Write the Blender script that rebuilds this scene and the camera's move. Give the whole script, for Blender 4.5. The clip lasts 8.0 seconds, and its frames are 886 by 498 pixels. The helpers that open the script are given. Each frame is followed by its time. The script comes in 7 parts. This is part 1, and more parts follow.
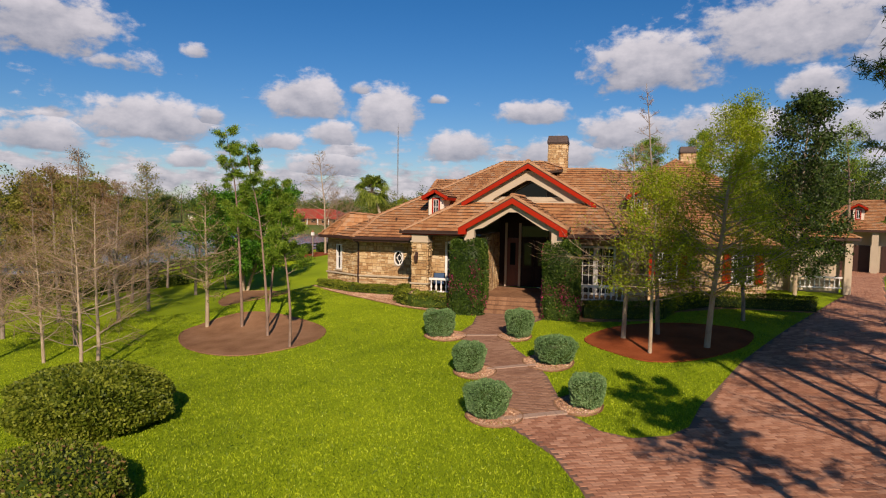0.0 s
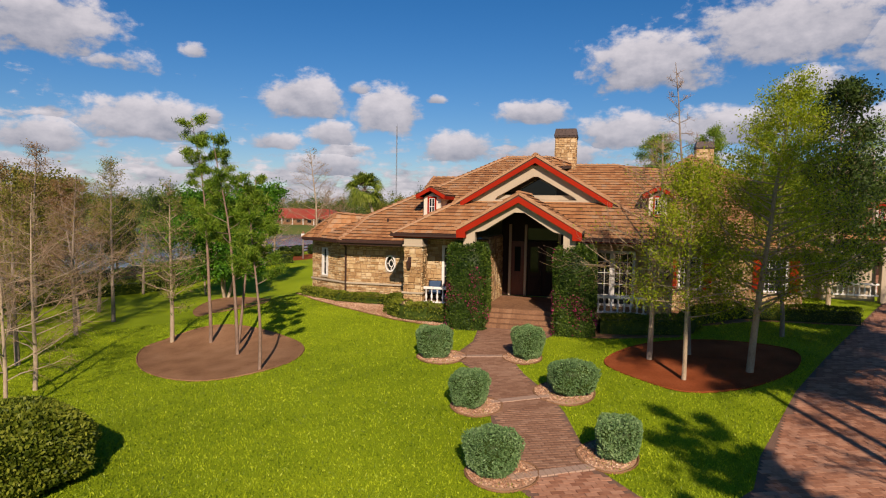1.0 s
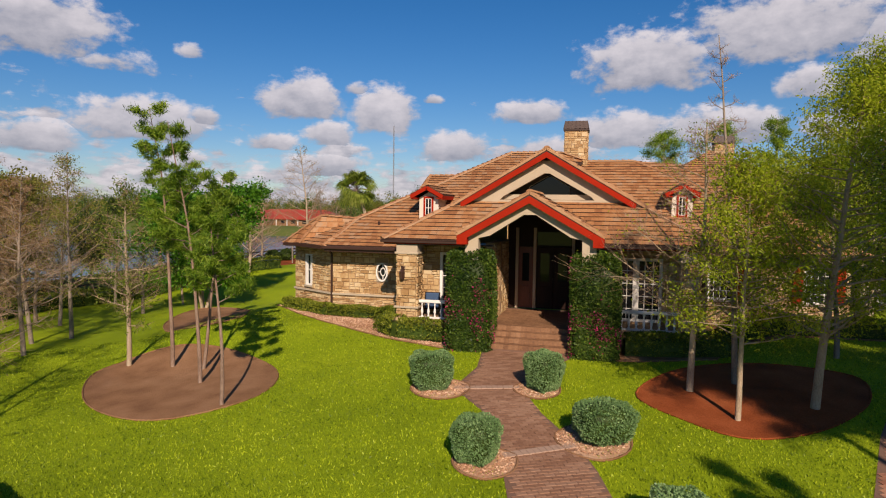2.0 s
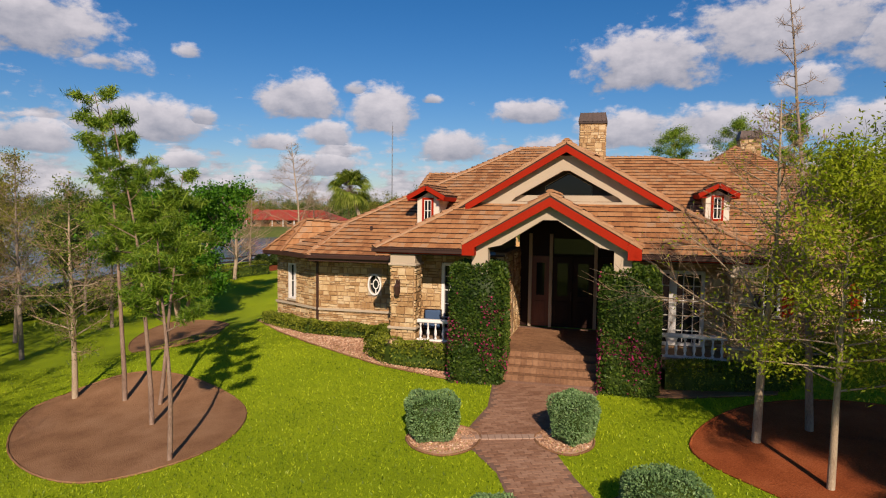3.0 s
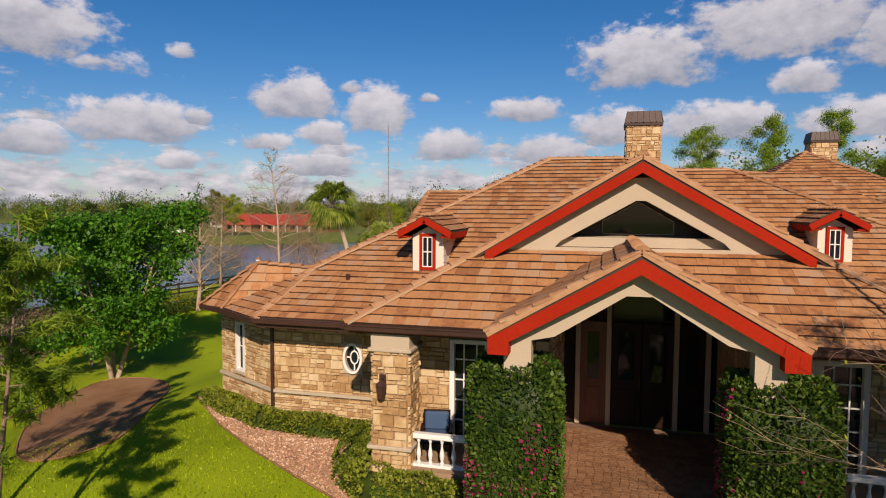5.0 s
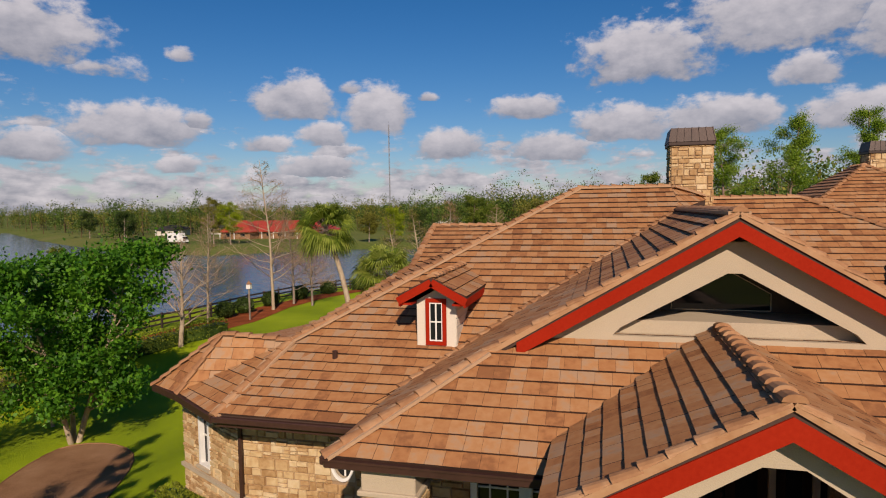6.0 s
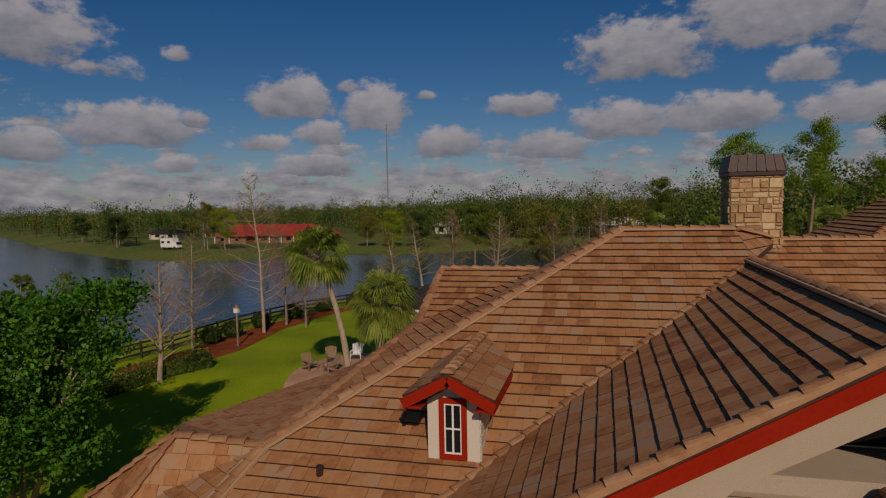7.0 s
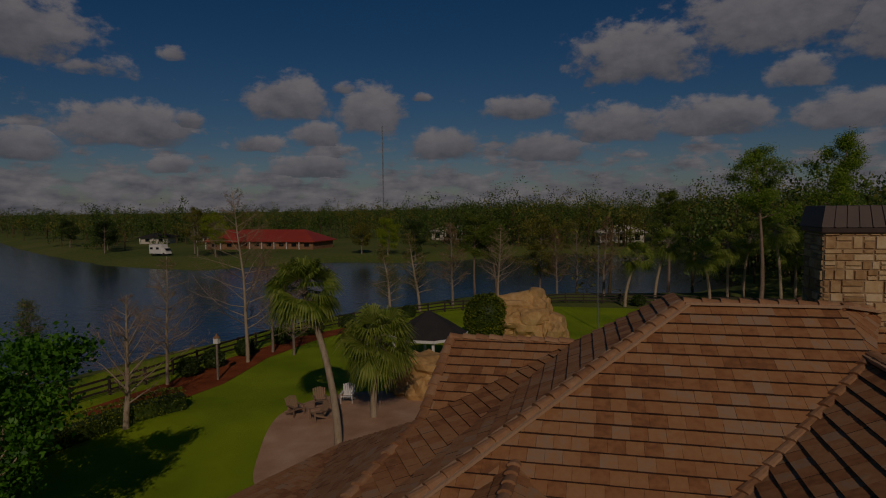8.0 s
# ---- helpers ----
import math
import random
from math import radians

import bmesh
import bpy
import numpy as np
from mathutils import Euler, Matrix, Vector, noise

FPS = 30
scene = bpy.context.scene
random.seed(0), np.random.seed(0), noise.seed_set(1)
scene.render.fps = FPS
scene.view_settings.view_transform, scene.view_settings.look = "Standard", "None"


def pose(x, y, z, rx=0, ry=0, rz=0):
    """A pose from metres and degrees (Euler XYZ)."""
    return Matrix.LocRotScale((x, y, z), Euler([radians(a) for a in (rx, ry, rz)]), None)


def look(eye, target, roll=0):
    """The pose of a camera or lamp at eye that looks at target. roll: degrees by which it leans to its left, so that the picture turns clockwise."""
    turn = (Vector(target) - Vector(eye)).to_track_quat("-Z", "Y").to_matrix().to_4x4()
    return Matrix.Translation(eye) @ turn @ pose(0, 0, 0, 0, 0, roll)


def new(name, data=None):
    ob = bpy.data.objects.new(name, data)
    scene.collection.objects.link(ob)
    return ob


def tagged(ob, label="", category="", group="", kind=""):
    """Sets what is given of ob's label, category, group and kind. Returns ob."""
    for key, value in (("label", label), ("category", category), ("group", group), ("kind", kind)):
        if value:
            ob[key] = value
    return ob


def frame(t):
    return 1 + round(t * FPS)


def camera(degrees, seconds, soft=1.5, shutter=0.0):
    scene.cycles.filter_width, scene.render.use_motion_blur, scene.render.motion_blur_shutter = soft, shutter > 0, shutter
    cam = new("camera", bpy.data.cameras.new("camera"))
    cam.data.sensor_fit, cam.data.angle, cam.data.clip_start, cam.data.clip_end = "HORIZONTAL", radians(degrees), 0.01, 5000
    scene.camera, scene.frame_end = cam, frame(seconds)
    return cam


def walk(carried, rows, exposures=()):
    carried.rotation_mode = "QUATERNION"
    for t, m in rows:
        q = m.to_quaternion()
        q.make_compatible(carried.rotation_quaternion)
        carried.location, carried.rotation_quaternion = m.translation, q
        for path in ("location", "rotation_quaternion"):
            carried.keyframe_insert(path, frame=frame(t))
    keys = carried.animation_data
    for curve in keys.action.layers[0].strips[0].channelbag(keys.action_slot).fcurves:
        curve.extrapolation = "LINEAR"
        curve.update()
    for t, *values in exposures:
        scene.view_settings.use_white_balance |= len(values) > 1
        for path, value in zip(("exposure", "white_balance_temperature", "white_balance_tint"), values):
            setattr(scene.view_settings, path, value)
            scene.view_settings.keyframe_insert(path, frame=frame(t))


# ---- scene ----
cam = camera(70.6, 8.0, 1.1)
PATH = [
    (0, (-0.651, 1.294, 6.382), (-1.171, 3.221, 6.255), 1.0),
    (0.5, (-1.093, 3.31, 6.377), (-1.613, 5.237, 6.251), 0.9),
    (1, (-1.615, 5.377, 6.377), (-2.132, 7.305, 6.25), 1.0),
    (1.5, (-2.151, 7.381, 6.386), (-2.665, 9.31, 6.259), 1.0),
    (2.8, (-3.69, 12.639, 6.583), (-4.195, 14.57, 6.457), 0.5),
    (3, (-3.926, 13.437, 6.597), (-4.432, 15.367, 6.47), 0.7),
    (3.5, (-4.528, 15.484, 6.674), (-5.031, 17.415, 6.545), 0.6),
    (4, (-5.138, 17.583, 6.839), (-5.638, 19.516, 6.708), 0.5),
    (4.5, (-5.694, 19.646, 7.351), (-6.195, 21.577, 7.216), 0.5),
    (4.7, (-5.988, 20.422, 7.553), (-6.485, 22.355, 7.424), 0.6),
    (5.8, (-7.53, 25.401, 9.203), (-8.036, 27.331, 9.065), -0.9),
    (6, (-7.8, 26.127, 9.452), (-8.305, 28.057, 9.317), -0.8),
    (6.5, (-8.49, 28.001, 10.147), (-8.993, 29.931, 10.008), -0.9),
    (7, (-9.173, 29.939, 10.829), (-9.673, 31.871, 10.688), -1.1),
    (7.5, (-9.878, 31.933, 11.528), (-10.366, 33.867, 11.386), -1.0),
    (8, (-10.587, 33.957, 12.21), (-11.072, 35.893, 12.075), -0.7),
]
walk(cam, [(t, look(eye, target, roll)) for t, eye, target, roll in PATH],
     [(t, stops, 6500, 21) for t, stops in ((0.0, 0.18), (4.7, 0.18), (5.8, 0.08), (6.4, -0.39), (7.0, -1.06), (7.5, -1.66), (8.0, -2.36))])

# ---------------------------------------------------------------- sky and sun
SUN_AZ, SUN_EL = 160.0, 32.0          # compass bearing from +y, degrees above the horizon
world = bpy.data.worlds.new("sky")
scene.world = world
world.use_nodes = True
wn = world.node_tree.nodes
sky = wn.new("ShaderNodeTexSky")
sky.sky_type, sky.sun_disc = "NISHITA", False
sky.sun_elevation, sky.sun_rotation = radians(SUN_EL), radians(SUN_AZ)
sky.altitude, sky.air_density, sky.dust_density, sky.ozone_density = 0, 1.0, 0.3, 5.0
vivid = wn.new("ShaderNodeHueSaturation")
vivid.inputs["Saturation"].default_value = 1.3
world.node_tree.links.new(sky.outputs[0], vivid.inputs["Color"])
world.node_tree.links.new(vivid.outputs[0], wn["Background"].inputs[0])
wn["Background"].inputs[1].default_value = 0.069
sun_data = bpy.data.lights.new("sun", "SUN")
sun_data.energy, sun_data.angle, sun_data.color = 5.0, radians(0.6), (1.0, 0.85, 0.64)
sun = new("sun", sun_data)
a, e = radians(SUN_AZ), radians(SUN_EL)
sun.matrix_world = look((0, 0, 60), Vector((0, 0, 60)) - Vector((math.sin(a) * math.cos(e), math.cos(a) * math.cos(e), math.sin(e))))


# ---------------------------------------------------------------- materials
def mat(name, colours, rough=0.8, grain=8.0, blotch=0.6, bump=0.3, island=0.0, object_random=0.0, metal=0.0, spec=0.4, stretch=(1, 1, 1), through_light=0.0, grain_mix=0.5):
    """Procedural surface: a ramp over the colours driven by two noises, with shift per piece."""
    m = bpy.data.materials.new(name)
    m.use_nodes = True
    nt = m.node_tree
    n, l = nt.nodes, nt.links
    bsdf = n["Principled BSDF"]
    tc = n.new("ShaderNodeTexCoord")
    mp = n.new("ShaderNodeMapping")
    mp.inputs["Scale"].default_value = stretch
    l.new(tc.outputs["Object"], mp.inputs[0])
    n1, n2 = n.new("ShaderNodeTexNoise"), n.new("ShaderNodeTexNoise")
    n1.inputs["Scale"].default_value, n1.inputs["Detail"].default_value = grain, 5
    n2.inputs["Scale"].default_value, n2.inputs["Detail"].default_value = blotch, 3
    l.new(mp.outputs[0], n1.inputs[0])
    l.new(mp.outputs[0], n2.inputs[0])
    mix = n.new("ShaderNodeMix")
    mix.inputs[0].default_value = grain_mix
    l.new(n2.outputs[0], mix.inputs[2])
    l.new(n1.outputs[0], mix.inputs[3])
    value = mix.outputs[0]
    geo = n.new("ShaderNodeNewGeometry")
    info = n.new("ShaderNodeObjectInfo")
    for source, amount in ((geo.outputs["Random Per Island"], island), (info.outputs["Random"], object_random)):
        if amount:
            ma = n.new("ShaderNodeMath")
            ma.operation = "MULTIPLY_ADD"
            ma.inputs[1].default_value = amount
            l.new(source, ma.inputs[0])
            sub = n.new("ShaderNodeMath")
            sub.operation = "SUBTRACT"
            sub.inputs[1].default_value = amount / 2
            l.new(value, sub.inputs[0])
            l.new(sub.outputs[0], ma.inputs[2])
            value = ma.outputs[0]
    ramp = n.new("ShaderNodeValToRGB")
    el = ramp.color_ramp.elements
    lo, hi = 0.28, 0.72
    while len(el) < len(colours):
        el.new(0.5)
    for i, c in enumerate(colours):
        el[i].position = lo + (hi - lo) * i / max(1, len(colours) - 1)
        el[i].color = (*c, 1)
    l.new(value, ramp.inputs[0])
    l.new(ramp.outputs[0], bsdf.inputs["Base Color"])
    bsdf.inputs["Roughness"].default_value = rough
    bsdf.inputs["Metallic"].default_value = metal
    bsdf.inputs["Specular IOR Level"].default_value = spec
    if bump:
        b = n.new("ShaderNodeBump")
        b.inputs["Strength"].default_value, b.inputs["Distance"].default_value = bump, 0.03
        l.new(n1.outputs[0], b.inputs["Height"])
        l.new(b.outputs[0], bsdf.inputs["Normal"])
    if through_light:
        tr = n.new("ShaderNodeBsdfTranslucent")
        l.new(ramp.outputs[0], tr.inputs[0])
        ms = n.new("ShaderNodeMixShader")
        ms.inputs[0].default_value = through_light
        l.new(bsdf.outputs[0], ms.inputs[1])
        l.new(tr.outputs[0], ms.inputs[2])
        l.new(ms.outputs[0], n["Material Output"].inputs[0])
    return m


def leaf_mat(name, colours, light=0.35, rough=0.5):
    return mat(name, colours, rough, grain=1.3, blotch=0.35, bump=0, island=0.45, object_random=0.12, spec=0.25, through_light=light)


GRASS = mat("lawn", [(0.12, 0.175, 0.003), (0.23, 0.32, 0.005), (0.36, 0.44, 0.009)], 0.85, grain=60, blotch=0.2, bump=1.0, spec=0.12, grain_mix=0.5)
FIELD = mat("field", [(0.06, 0.10, 0.015), (0.12, 0.15, 0.03), (0.2, 0.18, 0.06)], 0.9, grain=1.2, blotch=0.03, bump=0.3, spec=0.1)
MULCH = mat("bark_mulch", [(0.13, 0.06, 0.03), (0.26, 0.14, 0.07), (0.36, 0.21, 0.12)], 0.95, grain=30, blotch=0.8, bump=1.0, spec=0.1)
RED_MULCH = mat("red_mulch", [(0.11, 0.026, 0.007), (0.25, 0.062, 0.018), (0.37, 0.115, 0.04)], 0.95, grain=26, blotch=0.8, bump=1.0, spec=0.1)
GRAVEL = mat("pea_gravel", [(0.32, 0.17, 0.095), (0.5, 0.3, 0.18), (0.66, 0.45, 0.3)], 0.9, grain=34, blotch=0.7, bump=1.0, spec=0.2)
PAVER = mat("clay_paver", [(0.19, 0.092, 0.05), (0.27, 0.145, 0.085), (0.34, 0.2, 0.125)], 0.8, grain=14, blotch=0.35, bump=0.35, island=0.3)
PAVER_ONE = mat("single_clay_paver", [(0.19, 0.092, 0.05), (0.27, 0.145, 0.085), (0.34, 0.2, 0.125)], 0.8, grain=14, blotch=0.35, bump=0.35, object_random=0.3)
STEP_BRICK = mat("step_brick", [(0.13, 0.06, 0.028), (0.22, 0.11, 0.052), (0.3, 0.165, 0.085)], 0.75, grain=14, blotch=0.5, bump=0.35, island=0.22)
JOINT = mat("paver_joint", [(0.14, 0.08, 0.05), (0.22, 0.13, 0.09)], 0.95, grain=40, blotch=0.5, bump=0.4)
DRIVE = mat("driveway_paver", [(0.27, 0.115, 0.06), (0.38, 0.18, 0.1), (0.47, 0.25, 0.15)], 0.8, grain=9, blotch=0.25, bump=0.35, island=0.45)
DRIVE_ONE = mat("single_driveway_paver", [(0.27, 0.115, 0.06), (0.38, 0.18, 0.1), (0.47, 0.25, 0.15)], 0.8, grain=9, blotch=0.25, bump=0.35, object_random=0.45)
BAND = mat("pale_paver", [(0.3, 0.19, 0.13), (0.42, 0.29, 0.21)], 0.8, grain=20, blotch=1.0, bump=0.3, island=0.4)
TILE = mat("roof_tile", [(0.24, 0.1, 0.038), (0.34, 0.15, 0.056), (0.37, 0.175, 0.068), (0.4, 0.205, 0.088), (0.36, 0.225, 0.13)], 0.72, grain=7, blotch=0.45, bump=0.4, island=0.36, spec=0.3)
TILE_ONE = mat("single_roof_tile", [(0.24, 0.1, 0.038), (0.34, 0.15, 0.056), (0.37, 0.175, 0.068), (0.4, 0.205, 0.088), (0.36, 0.225, 0.13)], 0.72, grain=7, blotch=0.45, bump=0.4, object_random=0.36, spec=0.3)
CAP = mat("ridge_tile", [(0.25, 0.115, 0.048), (0.34, 0.17, 0.075), (0.41, 0.235, 0.12)], 0.75, grain=8, blotch=0.7, bump=0.35, island=0.35)
# Aged tile edge, coloured dark to draw the shadow line below each course.
EDGE_SHADE = mat("tile_edge_shade", [(0.035, 0.017, 0.010), (0.07, 0.033, 0.02)], 0.9, grain=9, bump=0.2, island=0.3)
DECK = mat("roof_deck", [(0.04, 0.022, 0.015), (0.07, 0.04, 0.028)], 0.9, grain=12, bump=0.1)
MORTAR = mat("mortar", [(0.36, 0.22, 0.12), (0.46, 0.3, 0.18)], 0.95, grain=25, bump=0.4)
STONE = mat("limestone", [(0.31, 0.18, 0.075), (0.43, 0.275, 0.13), (0.52, 0.37, 0.19), (0.58, 0.45, 0.27)], 0.85, grain=7, blotch=1.2, bump=1.0, island=0.42, spec=0.2)
STONE_ONE = mat("single_limestone", [(0.31, 0.18, 0.075), (0.43, 0.275, 0.13), (0.52, 0.37, 0.19), (0.58, 0.45, 0.27)], 0.85, grain=7, blotch=1.2, bump=1.0, object_random=0.42, spec=0.2)
STONE_BED = mat("stone_joint", [(0.25, 0.16, 0.09), (0.36, 0.25, 0.15)], 0.95, grain=30, bump=0.4)
STUCCO = mat("cream_stucco", [(0.38, 0.31, 0.22), (0.48, 0.4, 0.29)], 0.9, grain=60, blotch=0.7, bump=0.25, spec=0.2)
RED = mat("red_paint", [(0.26, 0.013, 0.003), (0.34, 0.022, 0.006)], 0.7, grain=18, blotch=0.6, bump=0.08, spec=0.06)
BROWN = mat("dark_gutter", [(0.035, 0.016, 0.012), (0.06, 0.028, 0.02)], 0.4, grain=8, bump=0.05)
WHITE = mat("white_paint", [(0.68, 0.66, 0.62), (0.78, 0.77, 0.73)], 0.5, grain=14, blotch=1.0, bump=0.06)
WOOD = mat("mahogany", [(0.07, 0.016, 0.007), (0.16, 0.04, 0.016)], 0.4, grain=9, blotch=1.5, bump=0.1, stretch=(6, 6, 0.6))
# Dark wood, deepened further to carry the shade of the entry recess.
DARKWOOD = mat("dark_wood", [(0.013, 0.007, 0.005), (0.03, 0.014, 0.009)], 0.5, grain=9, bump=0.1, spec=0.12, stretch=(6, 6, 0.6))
INTERIOR = mat("shaded_room", [(0.05, 0.04, 0.03), (0.08, 0.065, 0.05)], 0.9, grain=4, bump=0)
COPPER = mat("aged_copper", [(0.03, 0.018, 0.014), (0.065, 0.038, 0.03)], 0.55, grain=6, bump=0.1, metal=0.2)
FENCE = mat("dark_fence", [(0.022, 0.014, 0.011), (0.05, 0.035, 0.028)], 0.75, grain=16, bump=0.3)
BARK = mat("grey_bark", [(0.13, 0.10, 0.075), (0.25, 0.2, 0.155), (0.36, 0.31, 0.25)], 0.95, grain=14, blotch=2.0, bump=1.0, stretch=(3, 3, 0.7), spec=0.1)
PINEBARK = mat("pine_bark", [(0.12, 0.075, 0.05), (0.24, 0.165, 0.12), (0.33, 0.25, 0.19)], 0.95, grain=12, blotch=2.0, bump=1.0, stretch=(3, 3, 0.8), spec=0.1)
PALEBARK = mat("pale_bark", [(0.22, 0.155, 0.10), (0.37, 0.29, 0.195), (0.48, 0.4, 0.29)], 0.95, grain=14, blotch=2.0, bump=0.8, stretch=(3, 3, 1), spec=0.1)
TWIG = mat("bare_twig", [(0.24, 0.15, 0.085), (0.4, 0.28, 0.175)], 0.95, grain=3, bump=0, island=0.4)
BROWN_TWIG = mat("brown_twig", [(0.07, 0.05, 0.02), (0.13, 0.095, 0.04)], 0.95, grain=3, bump=0, island=0.4)
LEAF_PINE = leaf_mat("pine_needle", [(0.06, 0.10, 0.008), (0.13, 0.19, 0.016), (0.25, 0.28, 0.04)], 0.35)
LEAF_PINE_BRIGHT = leaf_mat("bright_pine_needle", [(0.08, 0.16, 0.008), (0.17, 0.28, 0.018), (0.3, 0.4, 0.04)], 0.4)
LEAF_OAK = leaf_mat("oak_leaf", [(0.035, 0.13, 0.008), (0.09, 0.25, 0.014), (0.16, 0.36, 0.022)], 0.45)
LEAF_CYPRESS = leaf_mat("cypress_leaf", [(0.17, 0.25, 0.006), (0.3, 0.38, 0.012), (0.42, 0.48, 0.025)], 0.5)
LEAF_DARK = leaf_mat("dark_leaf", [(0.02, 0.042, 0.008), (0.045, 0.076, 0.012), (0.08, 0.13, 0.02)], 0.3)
LEAF_DRY = leaf_mat("russet_leaf", [(0.16, 0.076, 0.03), (0.27, 0.16, 0.06), (0.33, 0.25, 0.09)], 0.4)
LEAF_OLIVE = leaf_mat("olive_leaf", [(0.10, 0.105, 0.012), (0.2, 0.2, 0.025), (0.3, 0.285, 0.05)], 0.4)
LEAF_BUSH = leaf_mat("silvery_bush_leaf", [(0.10, 0.19, 0.06), (0.17, 0.29, 0.105), (0.26, 0.38, 0.16)], 0.2)
LEAF_HEDGE = leaf_mat("hedge_leaf", [(0.055, 0.085, 0.005), (0.14, 0.18, 0.012), (0.27, 0.3, 0.03)], 0.35)
LEAF_VINE = leaf_mat("vine_leaf", [(0.016, 0.045, 0.006), (0.05, 0.10, 0.010), (0.12, 0.18, 0.02)], 0.3)
LEAF_WOODS = leaf_mat("woodland_leaf", [(0.035, 0.075, 0.010), (0.08, 0.14, 0.018), (0.15, 0.21, 0.035)], 0.35)
SIDING = mat("white_siding", [(0.56, 0.5, 0.41), (0.66, 0.6, 0.5)], 0.7, grain=20, blotch=1.0, bump=0.08)
LEAF_PALM = leaf_mat("palm_frond", [(0.10, 0.16, 0.012), (0.22, 0.28, 0.03), (0.34, 0.38, 0.07)], 0.4)
PEBBLE = leaf_mat("loose_pebble", [(0.3, 0.16, 0.09), (0.5, 0.31, 0.19), (0.7, 0.52, 0.38)], 0.0, 0.9)
BLADE = leaf_mat("grass_blade", [(0.085, 0.14, 0.002), (0.235, 0.33, 0.006), (0.44, 0.52, 0.016)], 0.3)
FLOWER = leaf_mat("magenta_flower", [(0.22, 0.012, 0.07), (0.36, 0.025, 0.12), (0.5, 0.06, 0.12)], 0.3)

WATER = bpy.data.materials.new("lake_water")
WATER.use_nodes = True
wnt = WATER.node_tree
wb = wnt.nodes["Principled BSDF"]
wb.inputs["Base Color"].default_value = (0.02, 0.03, 0.05, 1)
wb.inputs["Roughness"].default_value = 0.12
wnoise, wbump, wtc = wnt.nodes.new("ShaderNodeTexNoise"), wnt.nodes.new("ShaderNodeBump"), wnt.nodes.new("ShaderNodeTexCoord")
wnoise.inputs["Scale"].default_value, wnoise.inputs["Detail"].default_value = 0.9, 4
wbump.inputs["Strength"].default_value, wbump.inputs["Distance"].default_value = 0.35, 0.25
wnt.links.new(wtc.outputs["Object"], wnoise.inputs[0])
wnt.links.new(wnoise.outputs[0], wbump.inputs["Height"])
wnt.links.new(wbump.outputs[0], wb.inputs["Normal"])

GLASS = bpy.data.materials.new("window_glass")
GLASS.use_nodes = True
gb = GLASS.node_tree.nodes["Principled BSDF"]
gb.inputs["Base Color"].default_value = (0.012, 0.014, 0.016, 1)
gb.inputs["Roughness"].default_value = 0.04
gb.inputs["Specular IOR Level"].default_value = 0.3


# ---------------------------------------------------------------- mesh helpers
def mesh_of(name, verts, faces, material):
    me = bpy.data.meshes.new(name)
    me.from_pydata([tuple(v) for v in verts], [], faces)
    me.update()
    for m in (material if isinstance(material, (list, tuple)) else [material]):
        me.materials.append(m)
    return me


def place(name, me, parent=None, label="", m=None):
    ob = new(name, me)
    if parent is not None:
        ob.parent = parent
    if m is not None:
        ob.matrix_basis = m
    if label:
        ob["label"] = label
    return ob


def part(name, bm, material, parent=None, label="", smooth=False):
    me = bpy.data.meshes.new(name)
    bm.to_mesh(me)
    bm.free()
    me.materials.append(material)
    if smooth:
        me.polygons.foreach_set("use_smooth", [True] * len(me.polygons))
    return place(name, me, parent, label)


def empty(name, x=0, y=0, z=0, rz=0):
    ob = new(name)
    ob.empty_display_size = 0.2
    ob.matrix_basis = pose(x, y, z, 0, 0, rz)
    return ob


def add_box(bm, x0, x1, y0, y1, z0, z1, m=None):
    r = bmesh.ops.create_cube(bm, size=1)
    mm = Matrix.Translation(((x0 + x1) / 2, (y0 + y1) / 2, (z0 + z1) / 2)) @ Matrix.Diagonal((x1 - x0, y1 - y0, z1 - z0, 1))
    bmesh.ops.transform(bm, matrix=(m or Matrix()) @ mm, verts=r["verts"])
    return r["verts"]


def box(x0, x1, y0, y1, z0, z1, bevel=0.0, m=None):
    bm = bmesh.new()
    add_box(bm, x0, x1, y0, y1, z0, z1)
    if bevel:
        bmesh.ops.bevel(bm, geom=bm.edges[:], offset=bevel, segments=1, affect="EDGES")
    if m is not None:
        bmesh.ops.transform(bm, matrix=m, verts=bm.verts[:])
    return bm


def beam(p, q, w, h, up=(0, 0, 1)):
    """A squared bar from p to q, w wide and h high."""
    p, q = Vector(p), Vector(q)
    d = q - p
    x = d.normalized()
    y = Vector(up).cross(x).normalized()
    z = x.cross(y)
    m = Matrix((x, y, z)).transposed().to_4x4()
    m.translation = (p + q) / 2
    return box(-d.length / 2, d.length / 2, -w / 2, w / 2, -h / 2, h / 2, 0.0, m)


def lathe(profile, sides=12):
    """Turned shape from (radius, height) pairs."""
    bm = bmesh.new()
    rings = []
    for r, z in profile:
        rings.append([bm.verts.new((r * math.cos(2 * math.pi * i / sides), r * math.sin(2 * math.pi * i / sides), z)) for i in range(sides)])
    for a_, b_ in zip(rings, rings[1:]):
        for i in range(sides):
            bm.faces.new((a_[i], a_[(i + 1) % sides], b_[(i + 1) % sides], b_[i]))
    bm.faces.new(rings[0][::-1])
    bm.faces.new(rings[-1])
    return bm


